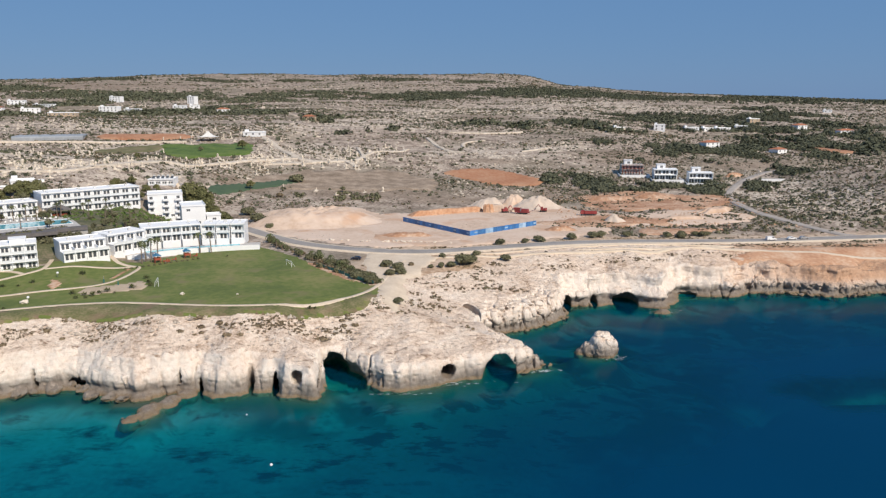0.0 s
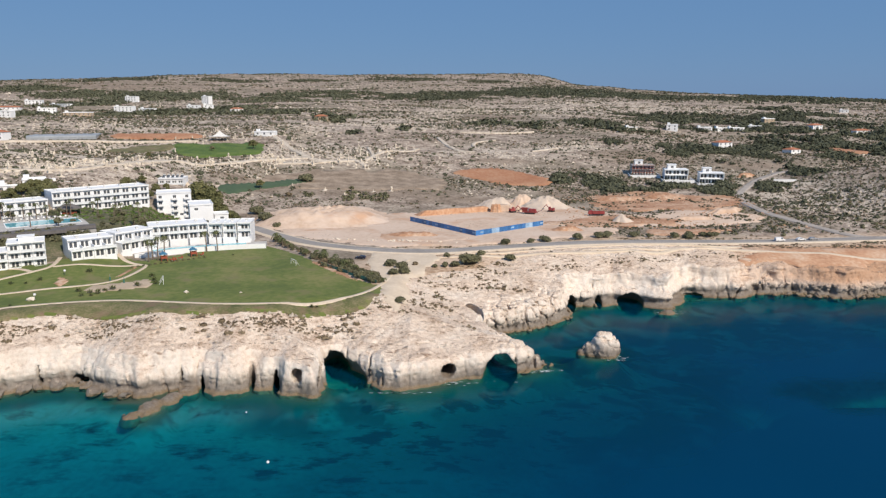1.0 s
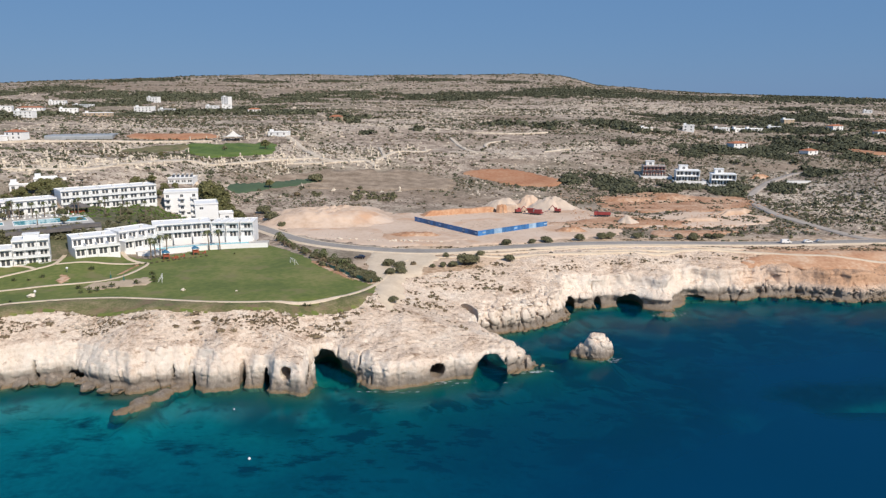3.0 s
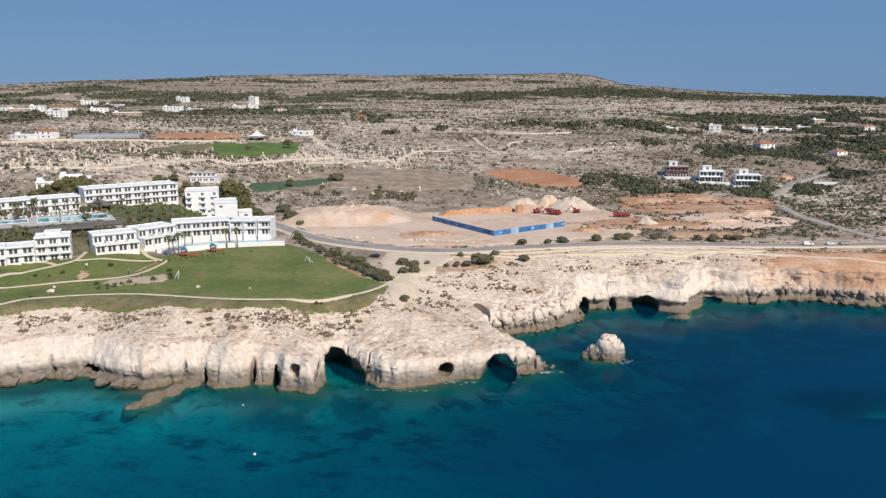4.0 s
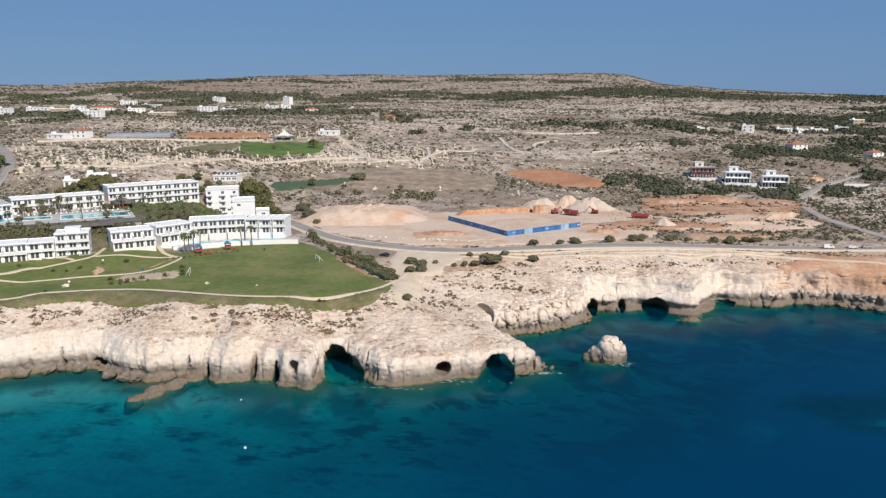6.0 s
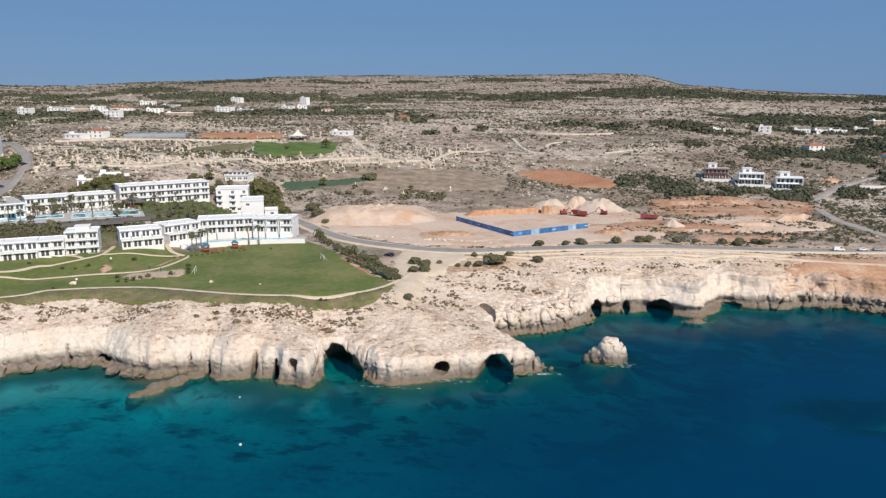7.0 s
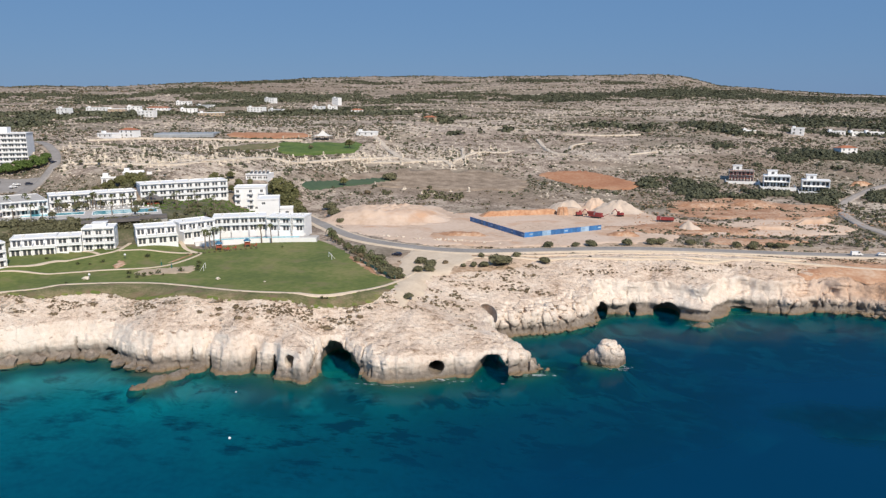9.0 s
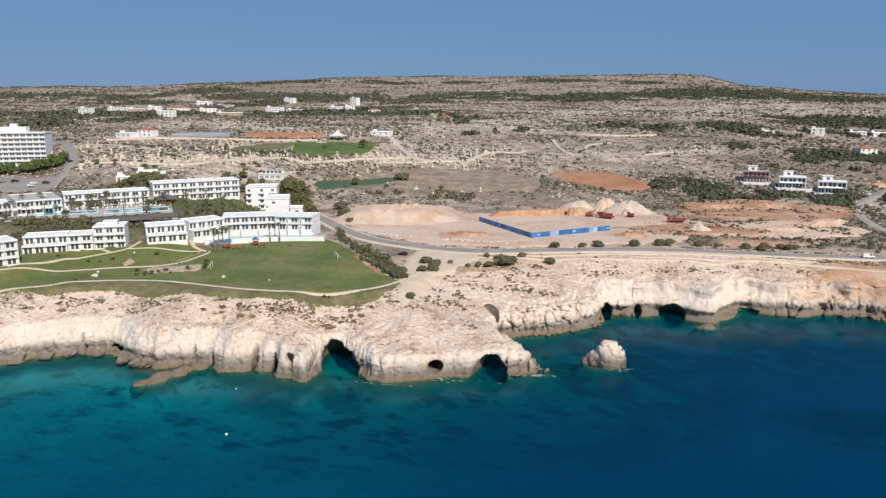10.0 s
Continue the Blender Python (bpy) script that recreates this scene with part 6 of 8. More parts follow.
for px, py, k in [(-151, 247.8, 0.8), (-145.9, 248.2, 0.6), (-142.7, 251.6, 0.8), (-130.8, 263.7, 0.9), (-123.9, 240.7, 1.0), (-120, 234.7, 0.7), (-119, 238.7, 0.8), (-116, 237.8, 0.9), (-115, 240.8, 0.8), (-113.3, 243.2, 0.9), (-110, 241, 0.5), (-117, 235, 0.6), (-106.8, 247.8, 1.1), (-107.2, 261.9, 0.9), (-101.7, 251, 0.9), (-104, 256, 0.8), (-137, 223.1, 0.5), (-164, 246.8, 0.7), (-88, 300, 0.5), (-42, 226, 0.6), (-40.5, 226.4, 0.5)]:
    plant(SPIKY, px, py, k, 0.25)


# ---- things on the lawn ----
def goal(x, y, dx, dy):
    e = root("football_goal", facing(x, y, tops([x], [y])[0] + 0.25, dx, dy), "white metal football goal with a sagging net", "football goal", "goals")
    for px in (0, 5.0):
        bm = bmesh.new()
        tube(bm, (px, 0, 0), (px, 0, 2.2), 0.07, 0.07)
        part("post", bm, M["white"], e)
        bm = bmesh.new()
        tube(bm, (px, 0, 2.2), (px, 1.4, 0.05), 0.03, 0.03)
        part("stay", bm, M["white"], e)
    bm = bmesh.new()
    tube(bm, (-0.09, 0, 2.2), (5.09, 0, 2.2), 0.07, 0.07)
    part("crossbar", bm, M["white"], e)
    bm = bmesh.new()
    for i in range(13):
        tube(bm, (i * 5 / 12, 0, 2.2), (i * 5 / 12, 1.4, 0.05), 0.006, 0.006, 4)
    for i in range(5):
        t = (i + 1) / 6
        tube(bm, (0, 1.4 * t, 2.2 - 2.15 * t), (5, 1.4 * t, 2.2 - 2.15 * t), 0.006, 0.006, 4)
    part("net", bm, M["canvas"], e)


goal(-60.2, 283.2, 0.55, -0.83)
goal(-98.5, 250, -0.35, 0.93)


def playground(x, y):
    e = root("playground_frame", pose(x, y, tops([x], [y])[0] + 0.2, 0, 0, 30), "red wooden play tower with a blue canvas roof and slide", "playground")
    for px in (0, 2.2):
        for py in (0, 2.2):
            part("post", boxes((px, px + 0.2, py, py + 0.2, 0, 3.0)), M["wood"], e)
    part("platform", boxes((0, 2.4, 0, 2.4, 1.2, 1.35)), M["wood"], e)
    part("panel", boxes((0.2, 2.2, -0.02, 0.06, 1.35, 2.1), (0.2, 2.2, 2.34, 2.42, 1.35, 2.1)), M["wood"], e)
    bm = bmesh.new()
    v = [bm.verts.new(p) for p in ((-0.3, -0.3, 2.9), (2.7, -0.3, 2.9), (2.7, 2.7, 2.9), (-0.3, 2.7, 2.9), (1.2, -0.3, 3.9), (1.2, 2.7, 3.9))]
    for f in ((0, 1, 4), (1, 2, 5, 4), (2, 3, 5), (3, 0, 4, 5), (3, 2, 1, 0)):
        bm.faces.new([v[i] for i in f])
    part("roof", bm, M["bluecanvas"], e, "blue canvas roof")
    bm = boxes((2.4, 5.2, 0.7, 1.5, 0, 0.1))
    for w in bm.verts:
        w.co.z += 1.2 * (5.2 - w.co.x) / 2.8
    part("slide", bm, M["machred"], e)


for px, py in [(-119.9, 255.9), (-113.5, 252.6)]:
    e = root("net_post", pose(px, py, tops([px], [py])[0] + 0.3), "grey steel volleyball net post at the sandy court", "sports post", "net posts")
    bm = bmesh.new()
    tube(bm, (0, 0, 0), (0, 0, 2.5), 0.08, 0.08, 8)
    part("post", bm, M["steel"], e)
    part("pad", boxes((-0.16, 0.16, -0.16, 0.16, 0, 1.4)), M["net"], e)
for px, py in [(-136.7, 257.3), (-133.2, 230.6)]:
    e = root("garden_lamp", pose(px, py, tops([px], [py])[0] + 0.25), "white globe lamp on a short post in the lawn", "lamp", "garden lamps")
    bm = bmesh.new()
    tube(bm, (0, 0, 0), (0, 0, 1.3), 0.05, 0.05, 6)
    part("post", bm, M["steel"], e)
    bm = bmesh.new()
    bmesh.ops.create_uvsphere(bm, u_segments=12, v_segments=8, radius=0.45)
    bmesh.ops.translate(bm, verts=bm.verts, vec=(0, 0, 1.7))
    part("globe", bm, M["carwhite"], e, smooth=True)


playground(-113.5, 288)
playground(-104.5, 297)
for px, py in [(-110, 290), (-107.5, 293), (-101, 300), (-108.5, 289)]:
    s = root("play_figure", pose(px, py, tops([px], [py])[0] + 0.2, 0, 0, rnd.uniform(0, 90)), "small red wooden spring seat on the lawn", "playground toy", "playground toys")
    part("base", boxes((-0.2, 0.2, -0.2, 0.2, 0, 0.5)), M["steel"], s)
    part("seat", boxes((-0.9, 0.9, -0.25, 0.25, 0.5, 0.8), (0.4, 0.9, -0.2, 0.2, 0.8, 1.5)), M["wood"], s)


def boulder_mesh(seed, r, squash=0.7):
    rng = np.random.default_rng(seed)
    bm = bmesh.new()
    bmesh.ops.create_icosphere(bm, subdivisions=2, radius=r)
    off = rng.uniform(0, 50, 3)
    for v in bm.verts:
        k = 0.75 + 0.6 * noise.noise(Vector(v.co) / r * 1.1 + Vector(off))
        v.co = Vector((v.co.x * k, v.co.y * k, v.co.z * k * squash))
    me = bpy.data.meshes.new("boulder")
    bm.to_mesh(me)
    bm.free()
    return me


BOULDER = [boulder_mesh(i, 1.0) for i in range(6)]
for me in BOULDER:
    me.materials.append(M["stone"])


def boulder(x, y, r, lift=0.0, label="pale limestone boulder lying on the ground", group="boulders", z=None):
    o = new("boulder", BOULDER[rnd.randrange(6)])
    o.matrix_world = pose(x, y, (tops([x], [y])[0] if z is None else z) + 0.25 * r + lift, rnd.uniform(-15, 15), rnd.uniform(-15, 15), rnd.uniform(0, 360)) @ Matrix.Diagonal((r * rnd.uniform(0.8, 1.3), r * rnd.uniform(0.8, 1.2), r * rnd.uniform(0.7, 1.0), 1))
    return tagged(o, label, "boulder", group)


boulder(-134, 229.6, 1.6, 0.25, "large pale limestone boulder on the lawn")
boulder(-86.5, 238.5, 1.0, 0.25, "pale limestone boulder on the lawn")
boulder(-68, 238, 0.5, 0.25, "small dark boulder on the lawn")
boulder(-1, 272, 1.1), boulder(-2.5, 271, 0.8), boulder(0.5, 272.5, 0.7)
for i in range(34):                                # rubble along the road verge
    t = rnd.random()
    q = (-66 + 74 * t, 342 - 14 * t ** 0.6 - 5)
    boulder(q[0] + rnd.uniform(-2, 2), q[1] + rnd.uniform(-1.5, 2) + 3, rnd.uniform(0.45, 1.0), 0.3, "pale limestone boulder in a row beside the road", "roadside boulders")


def netting(ax, ay, bx, by):
    e = root("windbreak_fence", facing(ax, ay, ground_z(ax, ay) + 0.2, bx - ax, by - ay), "teal netting windbreak fence at the lawn corner", "fence")
    length = math.hypot(bx - ax, by - ay)
    n = int(length / 3)
    for i in range(n + 1):
        bm = bmesh.new()
        tube(bm, (i * length / n, 0, -0.4), (i * length / n, 0, 1.3), 0.05, 0.05, 6)
        part("post", bm, M["steel"], e)
    for i in range(n):
        part("net_panel", boxes((i * length / n + 0.05, (i + 1) * length / n - 0.05, -0.015, 0.015, 0.05, 1.15)), M["net"], e)


netting(-48, 281.7, -35.5, 266)
netting(-35.3, 265.7, -23.5, 252.5)


# ---- the building plot beside the road ----
heap("earth_mound", -65, 392, 40, 32, 6.0, 10, 0.42, M["pale"], "broad flat-topped heap of pale excavated earth", seed=2)


def cut_bank(ax, ay, bx, by, h, depth, mat, label):
    """A bank of earth dug to a steep, furrowed face in front, running out to the ground behind."""
    n, prof = 70, ((-0.9, -0.3), (-0.25, 0.55), (0.0, 0.95), (0.5, 1.0), (depth * 0.5, 0.9), (depth * 0.8, 0.45), (depth, -0.08))
    t = np.linspace(0, 1, n)
    L = math.hypot(bx - ax, by - ay)
    dx, dy = (bx - ax) / L, (by - ay) / L
    v = []
    for off, k in prof:
        j = off + 1.4 * (fbm2(t * L / 3, t * 0 + 2, 3, 5) - 0.5)
        px, py = ax + dx * L * t - dy * j, ay + dy * L * t + dx * j
        hh = h * sstep(0, 0.12, t) * sstep(1.0, 0.9, t) * (0.85 + 0.4 * (fbm2(px / 7, py / 7, 3, 6) - 0.5))
        v.append(np.stack([px - ax, py - ay, tops(px, py) + 0.3 + hh * k - (0.4 if k < 0 else 0)], -1))
    v = np.stack(v, 1)
    z0 = float(tops([ax], [ay])[0])
    v[..., 2] -= z0
    m = len(prof)
    idx = np.arange(n * m).reshape(n, m)
    q = np.stack([idx[:-1, :-1], idx[1:, :-1], idx[1:, 1:], idx[:-1, 1:]], -1).reshape(-1, 4)
    ob = new("earth_bank", raw_mesh("earth_bank", v.reshape(-1, 3), q, mat, True))
    ob.location = (ax, ay, z0)
    return tagged(ob, label, "earth bank", "heaps")


cut_bank(-14, 404, 30, 424, 3.4, 9, M["rust"], "orange earth bank cut steep behind the excavation")
cut_bank(29, 424, 46, 420, 4.2, 8, M["pale"], "pale earth bank cut steep behind the excavation")
heap("gravel_mound", 33, 440, 12, 8, 5.2, 5, 0.35, M["gravel"], "pale conical heap of crushed stone", "gravel heap", seed=4)
heap("gravel_mound", 49, 446, 10, 8, 6.0, 5, 0.2, M["pale"], "pale rounded heap of crushed stone", "gravel heap", seed=5)
heap("gravel_mound", 62, 438, 17, 10, 6.2, -12, 0.1, M["gravel"], "pale conical heap of crushed stone", "gravel heap", seed=6)
heap("gravel_mound", 96, 386, 5.6, 4.6, 3.8, 0, 0.0, M["gravel"], "small pale cone of gravel", "gravel heap", seed=7)
heap("earth_mound", 31, 420, 3.2, 2.6, 4.4, 0, 0.75, M["rust"], "block of dug orange earth", seed=8)
heap("earth_mound", 62, 358, 9, 5, 2.0, 0, 0.2, M["red"], "low spill of reddish earth beside the hoarding", seed=9)
heap("earth_mound", 112, 468, 20, 9, 2.2, 10, 0.2, M["red"], "long mound of dug red soil", seed=10)
heap("earth_mound", 144, 474, 18, 9, 2.4, -8, 0.2, M["red"], "long mound of dug red soil", seed=12)
heap("earth_mound", 138, 396, 14, 4, 1.5, 5, 0.4, M["earth"], "low mound of red soil", seed=13)
heap("earth_mound", 164, 418, 18, 6, 2.2, 35, 0.4, M["earth"], "low mound of tipped earth", seed=14)
heap("earth_mound", -14, 345, 15, 5, 1.6, -5, 0.3, M["red"], "low mound of reddish soil beside the road", seed=15)
heap("earth_mound", 2, 420, 9, 3, 1.2, 0, 0.3, M["red"], "low mound of reddish soil in the pit", seed=16)


def hoarding(ax, ay, bx, by, label):
    """Panels on posts, in a straight run."""
    length = math.hypot(bx - ax, by - ay)
    n = int(length / 2.5)
    z0 = ground_z(ax, ay)
    z1 = ground_z(bx, by)
    e = root("hoarding", facing(ax, ay, z0 + 0.3, bx - ax, by - ay), label, "fence", "hoarding")
    for i in range(n):
        w = length / n
        dz = (z1 - z0) * (i + 0.5) / n
        pale = i % 9 in (4, 5) and bx > 40
        p = part("panel", boxes((i * w + 0.02, (i + 1) * w - 0.02, 0, 0.05, dz + 0.1 - 0.4, dz + 2.5), (i * w + 0.02, (i + 1) * w - 0.02, -0.03, 0, dz + 2.38, dz + 2.5)), M["hoardpale"] if pale else M["hoard"], e, "faded printed panel" if pale else "")
        if i % 4 == 1:
            part("sign", boxes((i * w + 0.3, (i + 1) * w - 0.3, -0.02, -0.004, dz + 1.0, dz + 1.7)), M["hoardpale"], p, "pale lettering worn to a plain bar")
        part("post", boxes((i * w - 0.05, i * w + 0.05, 0.06, 0.16, dz - 0.5, dz + 2.4)), M["steel"], e)


hoarding(-17.4, 388, 15.7, 342.5, "run of dark blue site hoarding in shade")
hoarding(15.9, 342.6, 52, 372, "run of bright blue printed site hoarding")


def wheel(e, x, y, r, w):
    bm = bmesh.new()
    tube(bm, (x, y - w / 2, r), (x, y + w / 2, r), r, r, 14)
    t = part("wheel", bm, M["rubber"], e)
    bm = bmesh.new()
    tube(bm, (x, y - w / 2 - 0.01, r), (x, y + w / 2 + 0.01, r), r * 0.55, r * 0.55, 10)
    part("rim", bm, M["steel"], t)


def extrude_side(profile, half, tuck=0.0, z_tuck=9.0):
    """A body from its side outline, drawn in towards the roof."""
    bm = bmesh.new()
    rows = []
    for s in (-1, 1):
        rows.append([bm.verts.new((x, s * (half - (tuck if z > z_tuck else 0)), z)) for x, z in profile])
    n = len(profile)
    for i in range(n):
        bm.faces.new((rows[0][i], rows[0][(i + 1) % n], rows[1][(i + 1) % n], rows[1][i]))
    bm.faces.new(rows[0][::-1])
    bm.faces.new(rows[1])
    bmesh.ops.recalc_face_normals(bm, faces=bm.faces)
    return bm


def car(x, y, z, turn, paint, label, kind="car"):
    e = root(kind, pose(x, y, z, 0, 0, turn), label, kind, "vehicles")
    if kind == "car":
        body = [(-2.1, 0.35), (2.1, 0.35), (2.15, 0.7), (1.9, 0.88), (1.0, 0.98), (-1.95, 0.98), (-2.15, 0.75)]
        cab = [(1.0, 0.98), (0.3, 1.46), (-1.2, 1.48), (-1.95, 0.98)]
    else:
        body = [(-2.4, 0.4), (2.4, 0.4), (2.45, 0.9), (1.7, 1.15), (-2.4, 1.15)]
        cab = [(1.7, 1.15), (1.1, 1.98), (-2.35, 2.0), (-2.4, 1.15)]
    zc = cab[0][1] + 0.05
    part("body", extrude_side(body, 0.88), paint, e)
    part("cabin", extrude_side(cab, 0.84, 0.14, zc), paint, e)
    top_z = cab[1][1]
    part("windscreen", extrude_side([(cab[0][0] + 0.03, zc), (cab[1][0] + 0.06, top_z - 0.06), (cab[1][0] - 0.05, top_z - 0.06), (cab[0][0] - 0.1, zc)], 0.68), M["glass"], e)
    for s in (-1, 1):
        part("side_window", boxes((cab[3][0] + 0.75 if kind == "car" else 0.2, cab[1][0] + 0.1, s * 0.79 - 0.04, s * 0.79 + 0.04, zc + 0.02, top_z - 0.12)), M["glass"], e)
        part("headlight", boxes((body[2][0] - 0.12, body[2][0] + 0.01, s * 0.62 - 0.16, s * 0.62 + 0.16, 0.62, 0.76)), M["canvas"], e)
        part("tail_light", boxes((-body[1][0] - 0.06, -body[1][0] + 0.06, s * 0.7 - 0.1, s * 0.7 + 0.1, 0.65, 0.85)), M["machred"], e)
        for wx in (-1.35, 1.35):
            wheel(e, wx, s * 0.8, 0.33, 0.22)
    return e


def on_ground(x, y, lift):
    return ground_z(x, y) + lift


car(-33.8, 294, on_ground(-33.8, 294, 0.02), 172, M["cardark"], "dark blue hatchback parked on the dusty verge")
car(160.5, 341.2, on_ground(160.5, 341, 0.5), 8, M["carwhite"], "white van parked beside the coast road", "van")
car(171.5, 343.2, on_ground(171.5, 343, 0.5), 8, M["carwhite"], "white car parked beside the coast road")
car(178, 344.2, on_ground(178, 344, 0.5), 8, M["carsilver"], "silver car parked beside the coast road")
for px, py, c, l in [(-303, 368, "carsilver", "silver"), (-297, 371, "cardark", "dark"), (-281, 368, "carwhite", "white"), (-276, 372, "cardark", "dark"), (-277, 361, "carwhite", "white"), (-283, 402, "cardark", "dark blue")]:
    car(px, py, on_ground(px, py, 0.85), rnd.uniform(50, 80), M[c], l + " car near the tall white hotel")


def tracks(e, x0, x1, half, r=0.45):
    for s in (-1, 1):
        prof = [(x0, 0.1), (x0 + 0.3, 0), (x1 - 0.3, 0), (x1, 0.1), (x1 + 0.2, r), (x1, 2 * r), (x0, 2 * r), (x0 - 0.2, r)]
        bm = extrude_side(prof, 0.28)
        bmesh.ops.translate(bm, verts=bm.verts, vec=(0, s * half, 0))
        part("track", bm, M["rubber"], e)


def crusher(x, y, turn):
    e = root("stone_crusher", pose(x, y, on_ground(x, y, 0.3), 0, 0, turn), "dusty red tracked stone crusher with conveyor", "machine", "site machines")
    tracks(e, -3, 2.2, 1.2)
    part("chassis", boxes((-4.5, 4.0, -1.1, 1.1, 0.9, 1.6)), M["machred"], e)
    hop = bmesh.new()
    lo = [hop.verts.new(p) for p in ((-4.6, -0.8, 1.7), (-1.6, -0.8, 1.7), (-1.6, 0.8, 1.7), (-4.6, 0.8, 1.7))]
    hi = [hop.verts.new(p) for p in ((-5.4, -1.5, 3.4), (-1.2, -1.5, 3.4), (-1.2, 1.5, 3.4), (-5.4, 1.5, 3.4))]
    for i in range(4):
        hop.faces.new((lo[i], lo[(i + 1) % 4], hi[(i + 1) % 4], hi[i]))
    hop.faces.new(lo[::-1])
    part("hopper", hop, M["machred"], e)
    part("engine_box", boxes((-0.6, 3.2, -1.2, 1.2, 1.6, 3.0)), M["machred"], e)
    part("jaw", boxes((-1.4, -0.6, -0.9, 0.9, 1.6, 3.3)), M["steel"], e)
    bm = bmesh.new()
    for s in (-0.5, 0.5):
        tube(bm, (3.0, s, 0.9), (7.5, s, 3.1), 0.12, 0.12, 6)
    box(bm, 3.0, 3.2, -0.5, 0.5, 0.85, 1.0)
    v = [bm.verts.new(p) for p in ((3.0, -0.45, 1.0), (7.5, -0.45, 3.2), (7.5, 0.45, 3.2), (3.0, 0.45, 1.0))]
    bm.faces.new(v)
    part("conveyor", bm, M["machred"], e)


def excavator(x, y, turn):
    e = root("excavator", pose(x, y, on_ground(x, y, 0.3), 0, 0, turn), "small red tracked excavator with a bent boom", "excavator", "site machines")
    tracks(e, -1.6, 1.6, 1.1)
    part("body", boxes((-1.8, 1.3, -1.2, 1.2, 1.0, 2.0), (-1.9, -0.6, -1.2, 1.2, 2.0, 2.3)), M["machred"], e)
    cab = part("cab", boxes((0.0, 1.3, 0.2, 1.2, 2.0, 3.0)), M["machred"], e)
    part("pane", boxes((0.1, 1.33, 0.3, 1.1, 2.2, 2.9)), M["glass"], cab)
    bm = bmesh.new()
    tube(bm, (1.2, -0.3, 1.8), (3.2, -0.3, 4.0), 0.25, 0.2, 6)
    part("boom", bm, M["machred"], e)
    bm = bmesh.new()
    tube(bm, (3.2, -0.3, 4.0), (5.0, -0.3, 2.0), 0.2, 0.14, 6)
    part("arm", bm, M["machred"], e)
    part("bucket", extrude_side([(4.7, 2.1), (5.3, 1.9), (5.4, 1.2), (4.9, 1.0), (4.6, 1.4)], 0.5), M["steel"], e)


def tipper(x, y, turn):
    e = root("tipper_truck", pose(x, y, on_ground(x, y, 0.3), 0, 0, turn), "dusty red tipper truck standing on the plot", "truck", "site machines")
    part("chassis", boxes((-4.5, 4.2, -0.9, 0.9, 0.7, 1.1)), M["rubber"], e)
    cab = part("cab", extrude_side([(2.4, 1.1), (4.4, 1.1), (4.5, 2.0), (4.2, 3.0), (2.4, 3.1)], 1.15), M["machred"], e)
    part("windscreen", boxes((4.2, 4.42, -0.95, 0.95, 2.05, 2.8)), M["glass"], cab)
    part("tipper_body", boxes((-4.6, 2.2, -1.25, -1.15, 1.3, 2.6), (-4.6, 2.2, 1.15, 1.25, 1.3, 2.6), (-4.6, 2.2, -1.15, 1.15, 1.15, 1.3), (2.1, 2.2, -1.15, 1.15, 1.3, 3.0), (-4.6, -4.5, -1.15, 1.15, 1.3, 2.4)), M["machred"], e)
    for wx in (-3.4, -2.2, 3.2):
        for s in (-1, 1):
            wheel(e, wx, s * 0.95, 0.5, 0.35)


crusher(50, 411, -25)
excavator(63, 419, 150)
tipper(86, 404, 175)
excavator(40.5, 417, 20)


# ---- three white villas and their walls ----
def villa(x, y, turn, label, bare=False):
    z = on_ground(x, y, 0.4)
    e = root("villa", pose(x, y, z, 0, 0, turn), label, "villa", "new villas")
    bm = bmesh.new()
    wall = "concrete" if bare else "white"
    box(bm, -6.4, 6.4, 0.1, 9, -3, 0)
    storey(e, bm, 13, 9, 0, 3.0, 4, -6.5, 0.6, 1, (2.5, 2.3))
    storey(e, bm, 13, 9.4, 3.0, 3.1, 3, -6.5, 0, 1, (3.3, 2.1), 0, 0.5)
    if not bare:
        box(bm, -6.5, 6.5, -1.4, 0, 2.85, 3.05)
        box(bm, -6.5, -6.2, -1.4, 0, 3.05, 6.1)
        box(bm, 6.2, 6.5, -1.4, 0, 3.05, 6.1)
    part("wall", bm, M[wall], e)
    part("roof", boxes((-6.7, 6.7, -1.6, 9.6, 6.1, 6.4)), M[wall], e)
    rm = part("roof_room", boxes((-4.5, 0.2, 3.5, 8, 6.4, 9.0), (-4.8, 0.5, 3.2, 8.3, 9.0, 9.2)), M["white"], e)
    window(rm, -2.0, 3.44, 6.9, 1.6, 1.5)
    part("terrace", boxes((-8, 9, -7, 0.1, -3, -0.2)), M["deck"], e)
    for b in ((-8, 9, -7.3, -7), (-8.3, -8, -7, 9), (9, 9.3, -7, 9)):
        part("garden_wall", boxes((*b, -3, 0.8)), M["white"], e)
    part("pool", boxes((-4, 5, -5.5, -2.8, -0.25, -0.12)), M["pool"], e, "small turquoise pool")
    if bare:
        for i in range(7):
            bm = bmesh.new()
            tube(bm, (-6 + 2 * i, -0.9, -0.2), (-6 + 2 * i, -0.9, 7.2), 0.09, 0.09, 5)
            part("scaffold_pole", bm, M["wood"], e)
        for zz in (1.8, 4.2, 6.4):
            part("scaffold_board", boxes((-6.2, 6.2, -1.3, -0.5, zz, zz + 0.12)), M["wood"], e)
    e.scale = (1.28, 1.28, 1.2)


